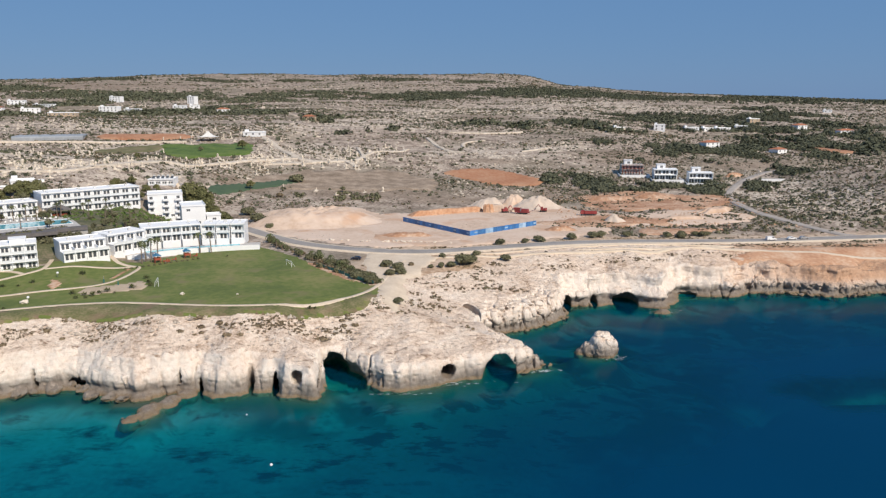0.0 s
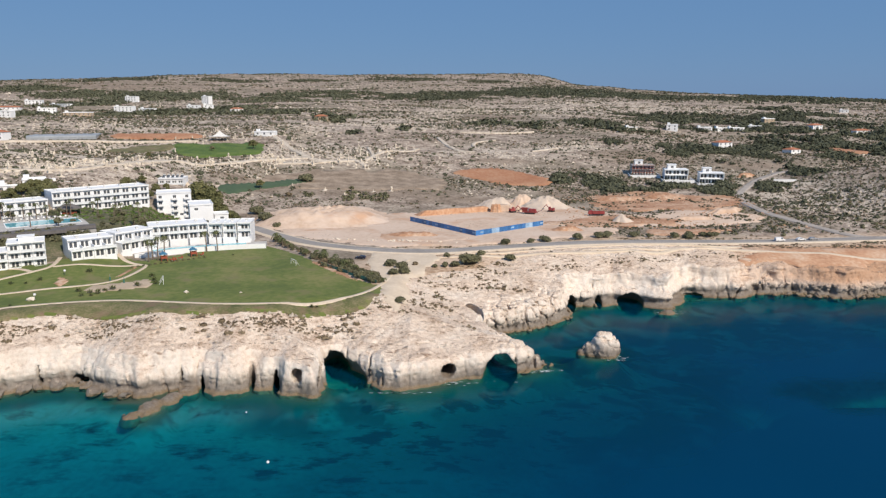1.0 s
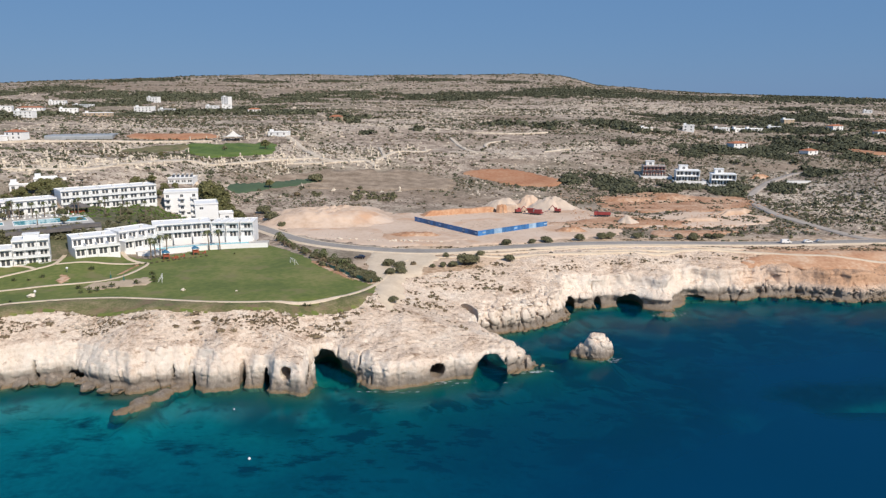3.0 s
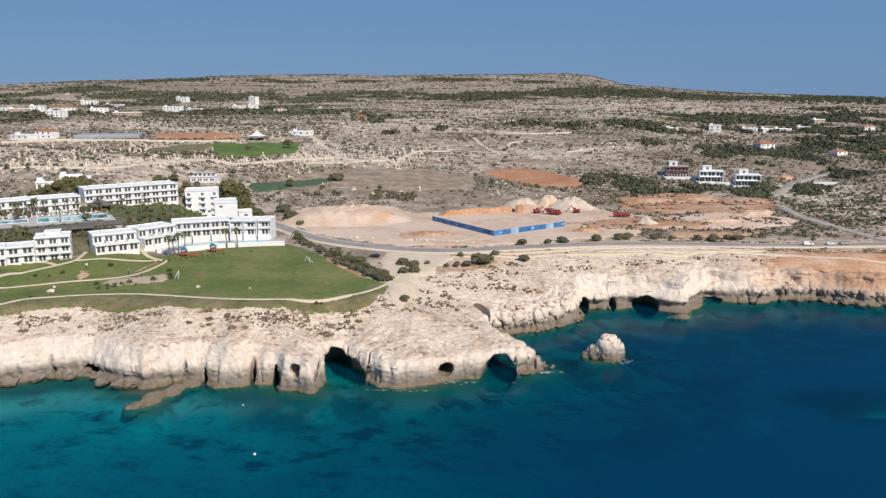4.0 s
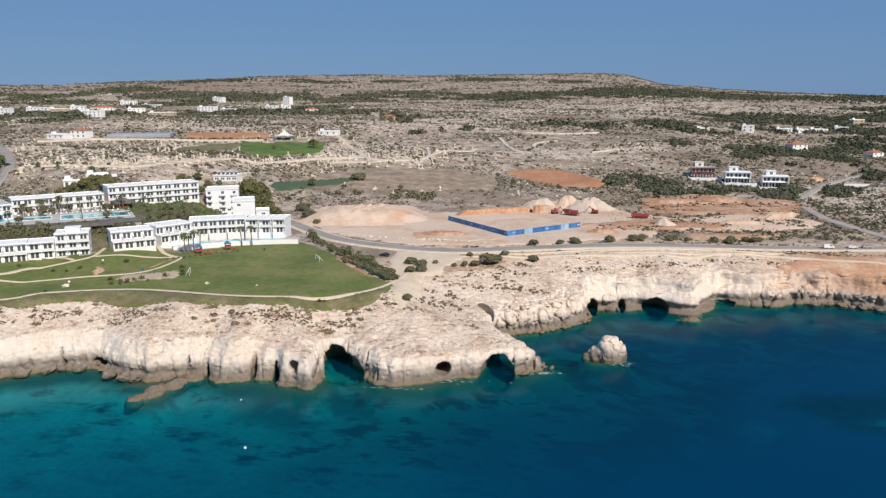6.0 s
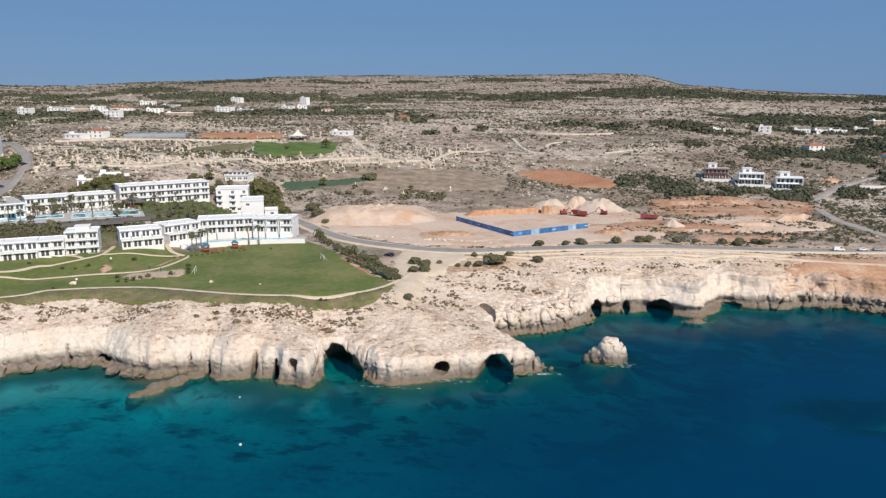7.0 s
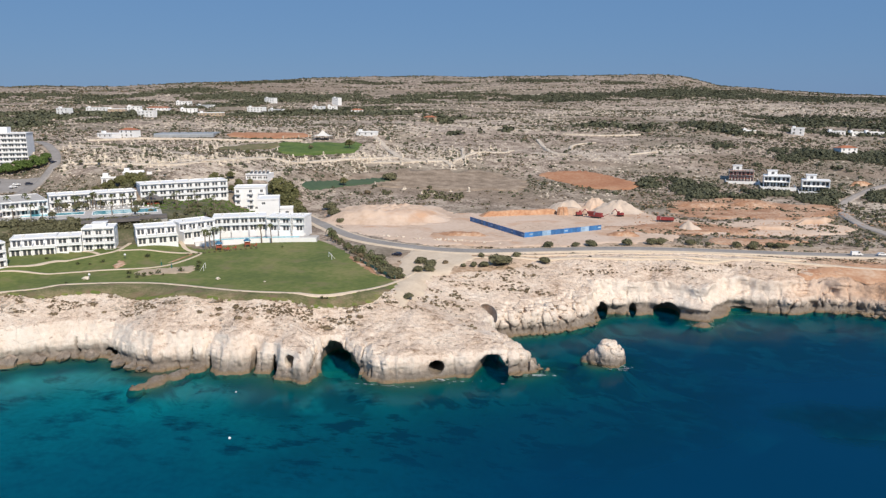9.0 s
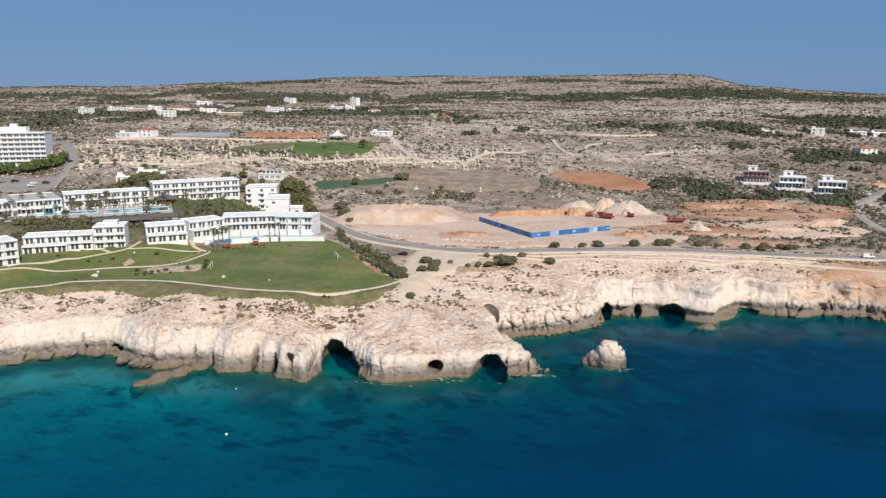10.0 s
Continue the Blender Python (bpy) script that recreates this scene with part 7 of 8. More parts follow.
villa(153, 557, -8, "unfinished concrete villa wrapped in brown scaffolding", True)
villa(172.5, 538, -10, "new white cubic villa with wide upper windows")
villa(194, 525, -12, "new white cubic villa with wide upper windows")
bm = boxes((-8, 8, 0, 0.3, -2, 2.2), (7.7, 8, 0.3, 6, -2, 2.2))
w = root("garden_wall", pose(248, 527, on_ground(248, 527, 0), 0, 0, -8), "long white rendered boundary wall", "wall")
part("wall", boxes((-8, 8, 0, 0.3, -2, 2.4)), M["white"], w)
part("coping", boxes((-8.1, 8.1, -0.1, 0.4, 2.4, 2.5)), M["concrete"], w)
heap("earth_mound", 232, 558, 9, 5, 2.4, 20, 0.3, M["red"], "small spoil heap beside the side road", seed=17)


# ---- far houses on the hillside ----
LEFT = [(-594, 809, 17, 3, "flat", "white"), (-637, 932, 31, 2, "flat", "white"), (-586, 905, 22, 2, "flat", "sand"), (-590, 950, 18, 2, "flat", "white"), (-606, 1035, 34, 1, "tile", "white"), (-648, 1182, 26, 2, "flat", "white"),
        (-472, 795, 21, 2, "flat", "white"), (-506, 952, 22, 2, "flat", "white"), (-412, 838, 30, 1, "flat", "sand"), (-581, 1128, 38, 1, "flat", "white"), (-562, 1346, 22, 3, "flat", "white"), (-425, 991, 25, 2, "flat", "white"),
        (-396, 993, 22, 1, "flat", "white"), (-346, 1033, 17, 2, "flat", "white"), (-330, 1052, 14, 2, "flat", "white"), (-411, 1294, 15, 4, "flat", "white"), (-278, 1009, 17, 1, "tile", "white")]
RIGHT = [(-352, 580, 15, 2, "tile", "white"), (-366, 570, 18, 1, "flat", "white"), (-137, 837, 14, 1, "tile", "sand"), (-158, 656, 18, 1, "flat", "white"), (258, 829, 12, 2, "flat", "white"), (262, 680, 16, 2, "tile", "white"),
         (205, 796, 12, 1, "flat", "stone"), (382, 900, 14, 1, "flat", "white"), (304, 853, 16, 1, "flat", "white"), (325, 856, 14, 1, "flat", "white"), (342, 855, 18, 1, "flat", "white"), (424, 958, 14, 2, "flat", "sand"),
         (443, 871, 18, 2, "tile", "white"), (481, 842, 18, 1, "tile", "white"), (323, 670, 12, 1, "tile", "white"), (638, 1176, 12, 1, "flat", "white")]
for i, (x, y, w, fl, rf, wl) in enumerate(LEFT + RIGHT):
    lab = {"flat": "white flat-roofed house on the hillside", "tile": "house with a red tile roof on the hillside"}[rf]
    if wl != "white":
        lab = lab.replace("white ", "").replace("house", "sandy house")
    ob = house("house", ("low " if fl == 1 else "tall ") + lab, x, y, on_ground(x, y, 0.8), rnd.uniform(-25, 30), w, rnd.uniform(8, 11), fl, rf, max(2, w // 5), wall=wl)


def pavilion_tent(x, y):
    e = root("tent", pose(x, y, on_ground(x, y, 0.5)), "white peaked canvas tent among the sculptures", "tent")
    for px in (-7, 7):
        for py in (-5, 5):
            bm = bmesh.new()
            tube(bm, (px, py, -1), (px, py, 3), 0.12, 0.12, 6)
            part("pole", bm, M["steel"], e)
    n, m = 24, 7
    v, f = [], []
    for j in range(m):
        r = j / (m - 1)
        for i in range(n):
            a = 2 * math.pi * i / n
            c, s = math.cos(a), math.sin(a)
            k = 1 / max(abs(c), abs(s)) ** 0.8
            v.append((8.5 * r * c * k, 6.2 * r * s * k, 3.0 + 5.0 * (1 - r) ** 2.2))
    for j in range(m - 1):
        for i in range(n):
            f.append((j * n + i, (j + 1) * n + i, (j + 1) * n + (i + 1) % n, j * n + (i + 1) % n))
    part("canopy", raw_mesh("canopy", v, f, M["canvas"]), None, e)


pavilion_tent(-189, 628)

# ---- the sculpture park: standing stones and carved posts ----
def make_stone(seed, h):
    rng = np.random.default_rng(seed)
    bm = bmesh.new()
    prev = None
    levels = 7
    for j in range(levels):
        t = j / (levels - 1)
        r = (0.55 - 0.22 * t) * (1 + 0.35 * math.sin(seed + 5 * t)) * h / 3.5
        if j == levels - 1:
            r *= 0.55
        ring = []
        for i in range(8):
            a = 2 * math.pi * i / 8 + 0.2 * seed
            q = r * (1 + 0.25 * rng.uniform(-1, 1))
            ring.append(bm.verts.new((q * math.cos(a) + 0.12 * math.sin(3 * t + seed), q * math.sin(a), h * t)))
        if prev:
            for i in range(8):
                bm.faces.new((prev[i], prev[(i + 1) % 8], ring[(i + 1) % 8], ring[i]))
        else:
            bm.faces.new(ring[::-1])
        prev = ring
    bm.faces.new(prev)
    e = root("standing_stone", pose(0, 0, -400), "carved pale limestone standing stone on a block", "sculpture", "park sculptures")
    part("shaft", bm, M["stone"], e)
    part("plinth", boxes((-0.8, 0.8, -0.8, 0.8, -1.2, 0.15)), M["stone"], e)
    return e


STONES = [make_stone(i + 1, 1.5 + 0.5 * i) for i in range(4)]
rows_ = []
WAYS = smooth_line([(-267, 408), (-227, 414), (-200, 430), (-186, 500), (-166, 516), (-141, 540), (-122, 556), (-95, 560), (-66, 575), (-46, 624), (-30, 645)], 14)
for i in range(300):
    if i % 2:
        q = WAYS[rnd.randrange(len(WAYS))]
        x, y = q[0] + rnd.gauss(0, 7), q[1] + rnd.gauss(0, 10)
    else:
        x = -340 + 310 * rnd.random()
        y = 480 + 40 * math.sin(x / 40) + 150 * rnd.random() + (-30 if x < -230 else 20)
    rows_.append((x, y))
for x, y in rows_:
    if covered(np.array([x]), np.array([y]), 1.0)[0]:
        continue
    o = copy_thing(rnd.choice(STONES), pose(x, y, on_ground(x, y, 0.1), rnd.uniform(-4, 4), rnd.uniform(-4, 4), rnd.uniform(0, 360)))
    o.scale = (1.6, 1.6, rnd.uniform(0.9, 1.3))
for i in range(46):                                # broad carved blocks and remains of walls
    if i < 30:
        x, y = rnd.uniform(-275, -185), 0
        y = np.interp(x, [-275, -233, -196, -185], [400, 402, 428, 445]) + rnd.uniform(-12, 34)
    else:
        x = rnd.uniform(-230, -60)
        y = np.interp(x, [-240, -179, -112, -60], [470, 520, 559, 640]) + rnd.uniform(-8, 8)
    if covered(np.array([x]), np.array([y]), 1.0)[0]:
        continue
    o = copy_thing(rnd.choice(STONES), pose(x, y, on_ground(x, y, 0.1), 0, 0, rnd.uniform(-20, 20)))
    o.scale = (rnd.uniform(2.2, 4.5), 1.6, rnd.uniform(0.7, 1.2))
    tagged(o, "broad carved pale limestone block in the park", "sculpture", "park sculptures")
for x, y, k in [(-178, 569, 1.0), (-150, 585, 1.2), (-252, 404, 0.7), (-262, 400, 0.6), (-120, 480, 0.9), (-60, 482, 0.8), (-240, 520, 0.8), (-200, 500, 0.7)]:
    plant(TREE[rnd.choice((0, 2))], x, y, k, 0.3)
for line, wide in (([(-267, 401), (-252, 409), (-227, 410), (-205, 415), (-195, 439), (-190, 480), (-184, 508), (-166, 511), (-141, 536), (-122, 562), (-102, 569)], 3.2), ([(-151, 659), (-127, 614), (-103, 569), (-86, 563)], 4.2),
                   ([(-123, 550), (-102, 553), (-86, 563), (-68, 571), (-57, 557)], 3.6), ([(-61, 574), (-55, 593), (-46, 619), (-29, 623), (-21, 649)], 2.6), ([(-64, 638), (-58, 604), (-53, 584)], 2.2),
                   ([(-4, 716), (4, 679), (14, 644), (29, 634)], 3.2), ([(29, 666), (29, 684), (35, 697), (51, 703)], 2.6), ([(78, 642), (103, 654)], 2.6)):
    strip("park_path", line, wide, M["rubble"], 0.9, "pale rubble path through the sculpture park", "path", 1.2)
strip("park_wall", [(-367, 548), (-353, 566), (-322, 588), (-259, 606), (-203, 615)], 2.0, M["rubble"], 1.5, "low pale boundary wall of the park", "wall", 0.3)
strip("park_wall", [(19, 756), (54, 752), (95, 763)], 2.0, M["rubble"], 1.5, "low pale field wall on the hillside", "wall", 0.3)
e = root("greenhouse", facing(-336, 596, on_ground(-320, 610, 0.0), 0.95, 0.3), "long dusty plastic greenhouse", "greenhouse")
for i in range(5):
    prof = [(0, 0), (0, 2.2)] + [(3.5 - 3.5 * math.cos(a), 2.2 + 1.5 * math.sin(a)) for a in np.linspace(0.3, 2.84, 6)] + [(7, 2.2), (7, 0)]
    bm = bmesh.new()
    rows2 = [[bm.verts.new((s, 7.2 * i + p, q - 1)) for p, q in prof] for s in (0, 52)]
    for k in range(len(prof) - 1):
        bm.faces.new((rows2[0][k], rows2[0][k + 1], rows2[1][k + 1], rows2[1][k]))
    bm.faces.new(rows2[0][::-1]), bm.faces.new(rows2[1])
    part("tunnel", bm, M["greenhouse"], e)

# ---- the tall white hotel on the hill road ----
e = root("tower_hotel", facing(-364, 388, on_ground(-330, 405, -1), 0.9, 0.43), "tall white concrete hotel with stacked balconies", "hotel")
bm = bmesh.new()
box(bm, 0, 60, 0, 15, -6, 0)
for i in range(8):
    storey(e, bm, 60, 15, 3.0 * i, 3.0, 16, 0, 0, 0, (2.6, 2.1), 1.2)
part("wall", bm, M["white"], e)
for i in range(1, 9):
    part("balcony_slab", boxes((0, 60, -1.4, 0, 3.0 * i - 0.15, 3.0 * i)), M["white"], e)
    if i < 8:
        part("balcony_rail", boxes((0, 60, -1.4, -1.32, 3.0 * i, 3.0 * i + 0.9)), M["white"], e)
part("roof", boxes((-0.3, 60.3, -1.5, 15.3, 24.0, 24.5)), M["white"], e)
part("roof_room", boxes((30, 48, 4, 12, 24.5, 28), (38, 42, 6, 10, 28, 30)), M["white"], e)
M["hedge"] = foliage("bright_hedge_leaves", (0.055, 0.09, 0.022), (0.14, 0.20, 0.055))
HEDGE_TREE = make_tree(91, 2.6, 5.0, 900, M["hedge"], "bright green clipped tree below the tall hotel")
for i in range(64):
    u, v = rnd.random(), rnd.random()
    x, y = -345 + 58 * u, 386 + 12 * u + 13 * v
    if not covered(np.array([x]), np.array([y]), 1.5)[0]:
        plant(HEDGE_TREE, x, y, rnd.uniform(0.8, 1.15))

# ---- the islet, the flat skerry and the moorings ----
def rock_thing(name, o, n, step, blobs, label, seed, category="sea rock", rough=1.0):
    """Rock from overlapping rough lobes."""
    xs, ys, zs = [o[i] + step * np.arange(n[i]) for i in range(3)]
    X, Y, Z = np.meshgrid(xs, ys, zs, indexing="ij")
    f = np.full(X.shape, -9.0)
    for cx, cy, cz, a, b, c in blobs:
        f = np.maximum(f, (1 - np.sqrt(((X - cx) / a) ** 2 + ((Y - cy) / b) ** 2 + ((Z - cz) / c) ** 2)) * min(a, b, c))
    f1, f2 = worley(X / 2.6, Y / 2.6, Z / 3.0, seed)
    f += rough * (2.2 * (fbm3(X / 2.4, Y / 2.4, Z / 2.8, 4, seed) - 0.5) + 0.5 * (0.5 - f1) - 0.6 * sstep(0.14, 0, f2 - f1))
    f[0], f[-1], f[:, 0], f[:, -1], f[:, :, 0], f[:, :, -1] = -1, -1, -1, -1, -1, -1
    v, q = surface_net(f, (0, 0, 0), (step,) * 3)
    v = v + np.array([o[0], o[1], o[2]])
    c = np.array([blobs[0][0], blobs[0][1], 0])
    ob = new(name, raw_mesh(name, v - c, q, M["rock"], True))
    ob.location = c
    return tagged(ob, label, category)


rock_thing("islet", (40, 219, -3), (60, 52, 36), 0.36, [(52.8, 227.8, 0.4, 5.0, 4.4, 7.6), (49.0, 228.6, -0.2, 4.0, 3.2, 4.4), (46.6, 229, -0.8, 3.0, 2.6, 2.8)], "rounded pale limestone sea stack with a dark cleft", 7, rough=0.75)
rock_thing("skerry", (-94, 176, -3), (68, 60, 14), 0.42, [(-80, 187, -0.9, 3.4, 6.5, 2.2), (-76.5, 193, -0.9, 3.2, 6.0, 2.3), (-83, 182, -1.3, 3, 4, 2.0), (-73.5, 198, -0.8, 3.4, 3.5, 2.2)], "flat brown skerry just above the water", 9, rough=0.5)
rock_thing("skerry", (80, 270, -3), (34, 26, 12), 0.42, [(88, 275, -1.2, 4, 3, 2.0)], "low dark skerry awash in the sea", 12)
for i, (x, y, r) in enumerate([(-121, 196, 2.2), (-113, 199, 2.6), (-128, 193, 3.0), (-104, 199, 1.8), (-100, 194.5, 2.2), (-94, 192.5, 2.4), (-90, 192, 1.8), (-135, 187.5, 3.0), (-110, 202, 2.0), (-84, 193, 2.0), (-106, 201, 1.6), (-118, 197.5, 1.6)]):
    b = boulder(x, y + 2.6, r * 1.35, 0.0, "brown wave-worn boulder at the foot of the cliff", "shore boulders", -0.3)
    b.data = b.data.copy()
    b.data.materials[0] = M["rock"]
for i in range(40):
    x = rnd.uniform(140, 215)
    y = np.interp(x, [140, 150, 170, 192, 215], [302.5, 300.5, 295, 299.5, 301]) + rnd.uniform(-1.5, 3)
    b = boulder(x, y, rnd.uniform(0.9, 2.0), 0.0, "brown fallen boulder at the foot of the cliff", "shore boulders", -0.2)
    b.data = b.data.copy()
    b.data.materials[0] = M["rock"]
for x, y, s in [(-40.6, 155.5, 0.36), (-52.9, 183.4, 0.24)]:
    e = root("mooring_buoy", pose(x, y, 0), "white round mooring buoy floating on the sea", "buoy", "buoys")
    bm = bmesh.new()
    bmesh.ops.create_uvsphere(bm, u_segments=14, v_segments=9, radius=s)
    bmesh.ops.translate(bm, verts=bm.verts, vec=(0, 0, s * 0.3))
    part("float", bm, M["carwhite"], e, smooth=True)
    bm = bmesh.new()
    tube(bm, (0, 0, s * 1.2), (0, 0, s * 1.6), 0.06, 0.06, 8)
    part("ring", bm, M["steel"], e)


# ---- scrub, woods and scree: too many to count ----
def fan(rng, n, a0, a1, r0, r1, power=1.0):
    """Places in a sector, evenly spread as seen from the sea."""
    a = np.radians(rng.uniform(a0, a1, n))
    r = r0 * (r1 / r0) ** (rng.uniform(0, 1, n) ** power)
    return 17 + r * np.sin(a), r * np.cos(a), r


def clumps(name, x, y, size, squash, k, mat, label, category, seed, leaf=0.55, lift=0.0):
    """Low tufts: k bent leaf sprays each, in one object."""
    rng = np.random.default_rng(seed)
    n = len(x)
    z = tops(x, y) + lift
    d = rng.normal(size=(n, k, 3))
    d[..., 2] = np.abs(d[..., 2]) * 0.9 + 0.05
    d /= np.linalg.norm(d, axis=2)[..., None]
    c = np.stack([x, y, z], 1)[:, None, :] + d * (size[:, None] * rng.uniform(0.45, 1.0, (n, k)))[..., None] * np.array([1, 1, squash])
    t = rng.normal(size=(n, k, 3))
    t -= (t * d).sum(2)[..., None] * d * 0.8
    t /= np.linalg.norm(t, axis=2)[..., None]
    b = np.cross(d, t)
    s = (size[:, None] * leaf * rng.uniform(0.6, 1.2, (n, k)))[..., None]
    v = np.stack([c - t * s, c + b * s * 0.8 - d * s * 0.3, c + t * s, c - b * s * 0.8 - d * s * 0.3], 2)
    v[..., 2] = np.maximum(v[..., 2], z[:, None, None] - 0.3)
    return tagged(new(name, raw_mesh(name, v.reshape(-1, 3), np.arange(n * k * 4).reshape(-1, 4), mat)), label, category, "", "stuff")


def stones(name, x, y, size, mat, label, seed, lift=0.0):
    rng = np.random.default_rng(seed)
    n = len(x)
    z = tops(x, y) + lift
    base = np.array([(1, 0, 0), (0.3, 0.95, 0), (-0.8, 0.6, 0), (-0.8, -0.6, 0), (0.3, -0.95, 0), (0.1, 0.1, 0.8)])
    v = base[None] * (1 + 0.4 * rng.uniform(-1, 1, (n, 6, 1))) * size[:, None, None]
    a = rng.uniform(0, 6.28, n)
    ca, sa = np.cos(a)[:, None], np.sin(a)[:, None]
    flat = rng.uniform(0.45, 0.9, n)[:, None]
    w = np.stack([v[..., 0] * ca - v[..., 1] * sa * 0.7, v[..., 0] * sa + v[..., 1] * ca * 0.7, v[..., 2] * flat], -1) + np.stack([x, y, z - 0.1], 1)[:, None, :]
    tri = np.array([(0, 1, 5), (1, 2, 5), (2, 3, 5), (3, 4, 5), (4, 0, 5)])
    f = (np.arange(n)[:, None, None] * 6 + tri[None]).reshape(-1, 3)
    return tagged(new(name, raw_mesh(name, w.reshape(-1, 3), f, mat)), label, "rocks", "", "stuff")


rng = np.random.default_rng(77)
# scrub over the plain and the hills
x, y, r = fan(rng, 190000, -46, 36, 300, 2800)
dens = fbm2(x / 90, y / 40, 5, 101)
keep = (rng.uniform(0, 1, len(x)) < np.clip((dens - 0.42) * 6.0, 0.07, 1)) & ~covered(x, y, 1.5) & (inland(x, y) > 34) & ((y > 345) | (x > 190))
x, y, r = x[keep], y[keep], r[keep]
size = (0.34 + 0.00105 * r) * (0.5 + 1.5 * rng.uniform(0, 1, len(x)) ** 2.5)
half = rng.uniform(0, 1, len(x)) < 0.72
clumps("scrub", x[half], y[half], size[half], 0.7, 5, M["wood_leaf"], "scattered dark green garrigue scrub", "scrub", 1)
clumps("dry_scrub", x[~half], y[~half], size[~half], 0.6, 5, M["dryleaf"], "scattered dry brown thorn scrub", "scrub", 2)

# woods: centre, half width, half depth
WOODS_WEST = [(-974, 1482, 40, 200), (-943, 1696, 93, 93), (-751, 1542, 72, 123), (-631, 1535, 67, 145), (-517, 1559, 71, 154), (-476, 725, 16, 78), (-512, 853, 60, 70), (-588, 1201, 40, 107), (-396, 920, 42, 54), (-348, 989, 47, 60),
              (-304, 1111, 34, 120), (-333, 1555, 75, 175), (-229, 1666, 75, 137), (-224, 961, 53, 70), (-127, 874, 26, 45), (-777, 1190, 45, 92), (-578, 1263, 31, 120), (-572, 764, 41, 90), (-719, 871, 52, 140), (-1203, 1459, 110, 122), (-1001, 1560, 61, 150), (-602, 860, 39, 100), (-509, 640, 22, 40)]
WOODS_MID = [(-88, 1650, 77, 80), (12, 1710, 79, 90), (115, 1725, 83, 82), (-87, 727, 7, 10), (-64, 747, 7, 10), (-39, 767, 5, 14), (14, 776, 9, 12), (52, 842, 26, 22), (100, 817, 24, 24), (-575, 2068, 93, 60), (-358, 2106, 63, 40),
             (-106, 2202, 100, 60), (-898, 2060, 118, 60), (137, 2099, 62, 40), (-20, 1560, 120, 50), (200, 1640, 60, 60)]
WOODS_EAST = [(292, 1791, 150, 151), (408, 1906, 129, 200), (478, 1701, 73, 178), (617, 1710, 144, 220), (749, 1649, 85, 220), (574, 1252, 52, 45), (174, 853, 33, 46), (193, 799, 36, 18), (306, 1033, 54, 57), (378, 1094, 31, 43),
              (397, 978, 39, 77), (418, 897, 40, 46), (422, 819, 20, 32), (324, 862, 57, 20), (527, 960, 40, 70), (407, 711, 37, 60), (900, 1750, 120, 300), (560, 1120, 60, 60), (470, 800, 40, 60), (300, 700, 70, 40), (385, 770, 50, 50), (455, 730, 50, 60)]
GROVES = [(244, 676, 16, 46), (208, 644, 10, 13), (283, 668, 20, 36), (320, 690, 19, 50), (346, 672, 20, 46), (276, 560, 12, 22), (208, 687, 7, 10), (176, 620, 4, 5), (100, 545, 16, 11), (120, 506, 11, 17), (144, 512, 17, 10),
          (166, 509, 13, 9), (188, 498, 9, 11), (203, 520, 7, 15), (184, 468, 8, 9), (226, 505, 7, 12), (84, 530, 10, 8),
          (119, 517, 16, 20), (150, 505, 21, 12), (186, 488, 10, 26), (234, 518, 10, 14)]
# taller carobs and pines round the country houses
HOUSE_TREES = [(231, 650, 15, 42), (288, 661, 12, 50), (352, 752, 28, 34), (276, 567, 9, 24), (285, 850, 34, 26), (403, 879, 40, 42), (337, 1077, 74, 58), (463, 1061, 62, 44), (160, 700, 8, 14)]


def scatter(places, each, least, most, seed):
    """Places for trees within ovals, with clearings, and their sizes."""
    g = np.random.default_rng(seed)
    xs, ys = [], []
    for cx, cy, a, b in places:
        m = int(each * a * b) + 6
        u, v = g.normal(0, 0.52, m), g.normal(0, 0.52, m)
        ok = (np.hypot(u, v) < 1.25) & (fbm2((cx + a * u) / 34, (cy + b * v) / 26, 3, 111) > 0.40)
        xs.append(cx + a * u[ok]), ys.append(cy + b * v[ok])
    x, y = np.concatenate(xs), np.concatenate(ys)
    ok = ~covered(x, y, 2)
    x, y = x[ok], y[ok]
    return x, y, least + (most - least) * g.uniform(0, 1, len(x)) ** 2


for places, seed, where in ((WOODS_WEST, 3, "western"), (WOODS_MID, 13, "middle"), (WOODS_EAST, 23, "eastern")):
    x, y, size = scatter(places, 0.14, 2.0, 6.0, seed)
    clumps("woodland", x, y, size, 0.9, 10, M["wood_leaf"], f"dark green carob and pine wood on the {where} hills", "woodland", seed, 0.44, 0.4)
x, y, size = scatter(GROVES, 1.3, 1.2, 3.8, 33)
clumps("thicket", x, y, size, 1.0, 26, M["wood_leaf"], "dense dark green thickets and carobs round the villas", "thicket", 4, 0.32, 0.3)
x, y, size = scatter(HOUSE_TREES, 0.24, 2.2, 5.6, 43)
clumps("house_trees", x, y, size, 1.0, 26, M["wood_leaf"], "tall dark green carobs and pines round the country houses", "trees", 8, 0.3, 0.5)
# single larger bushes dotted over the middle slopes
x, y, r = fan(rng, 5200, -42, 34, 400, 1200)
ok = ~covered(x, y, 2.0) & (inland(x, y) > 60) & ~((np.abs(x - 30) < 130) & (y < 470)) & (rng.uniform(0, 1, len(x)) < np.clip((fbm2(x / 60, y / 40, 3, 151) - 0.35) * 3, 0, 1))
clumps("hill_bush", x[ok], y[ok], 0.7 + 2.1 * rng.uniform(0, 1, ok.sum()) ** 1.6, 0.85, 20, M["wood_leaf"], "single dark green bushes dotted over the slopes", "scrub", 28, 0.4, 0.2)
x = rng.uniform(-100, -35, 160)
y = rng.uniform(452, 478, 160)
ok = ~covered(x, y, 1.0) & (fbm2(x / 14, y / 14, 2, 55) > 0.52)
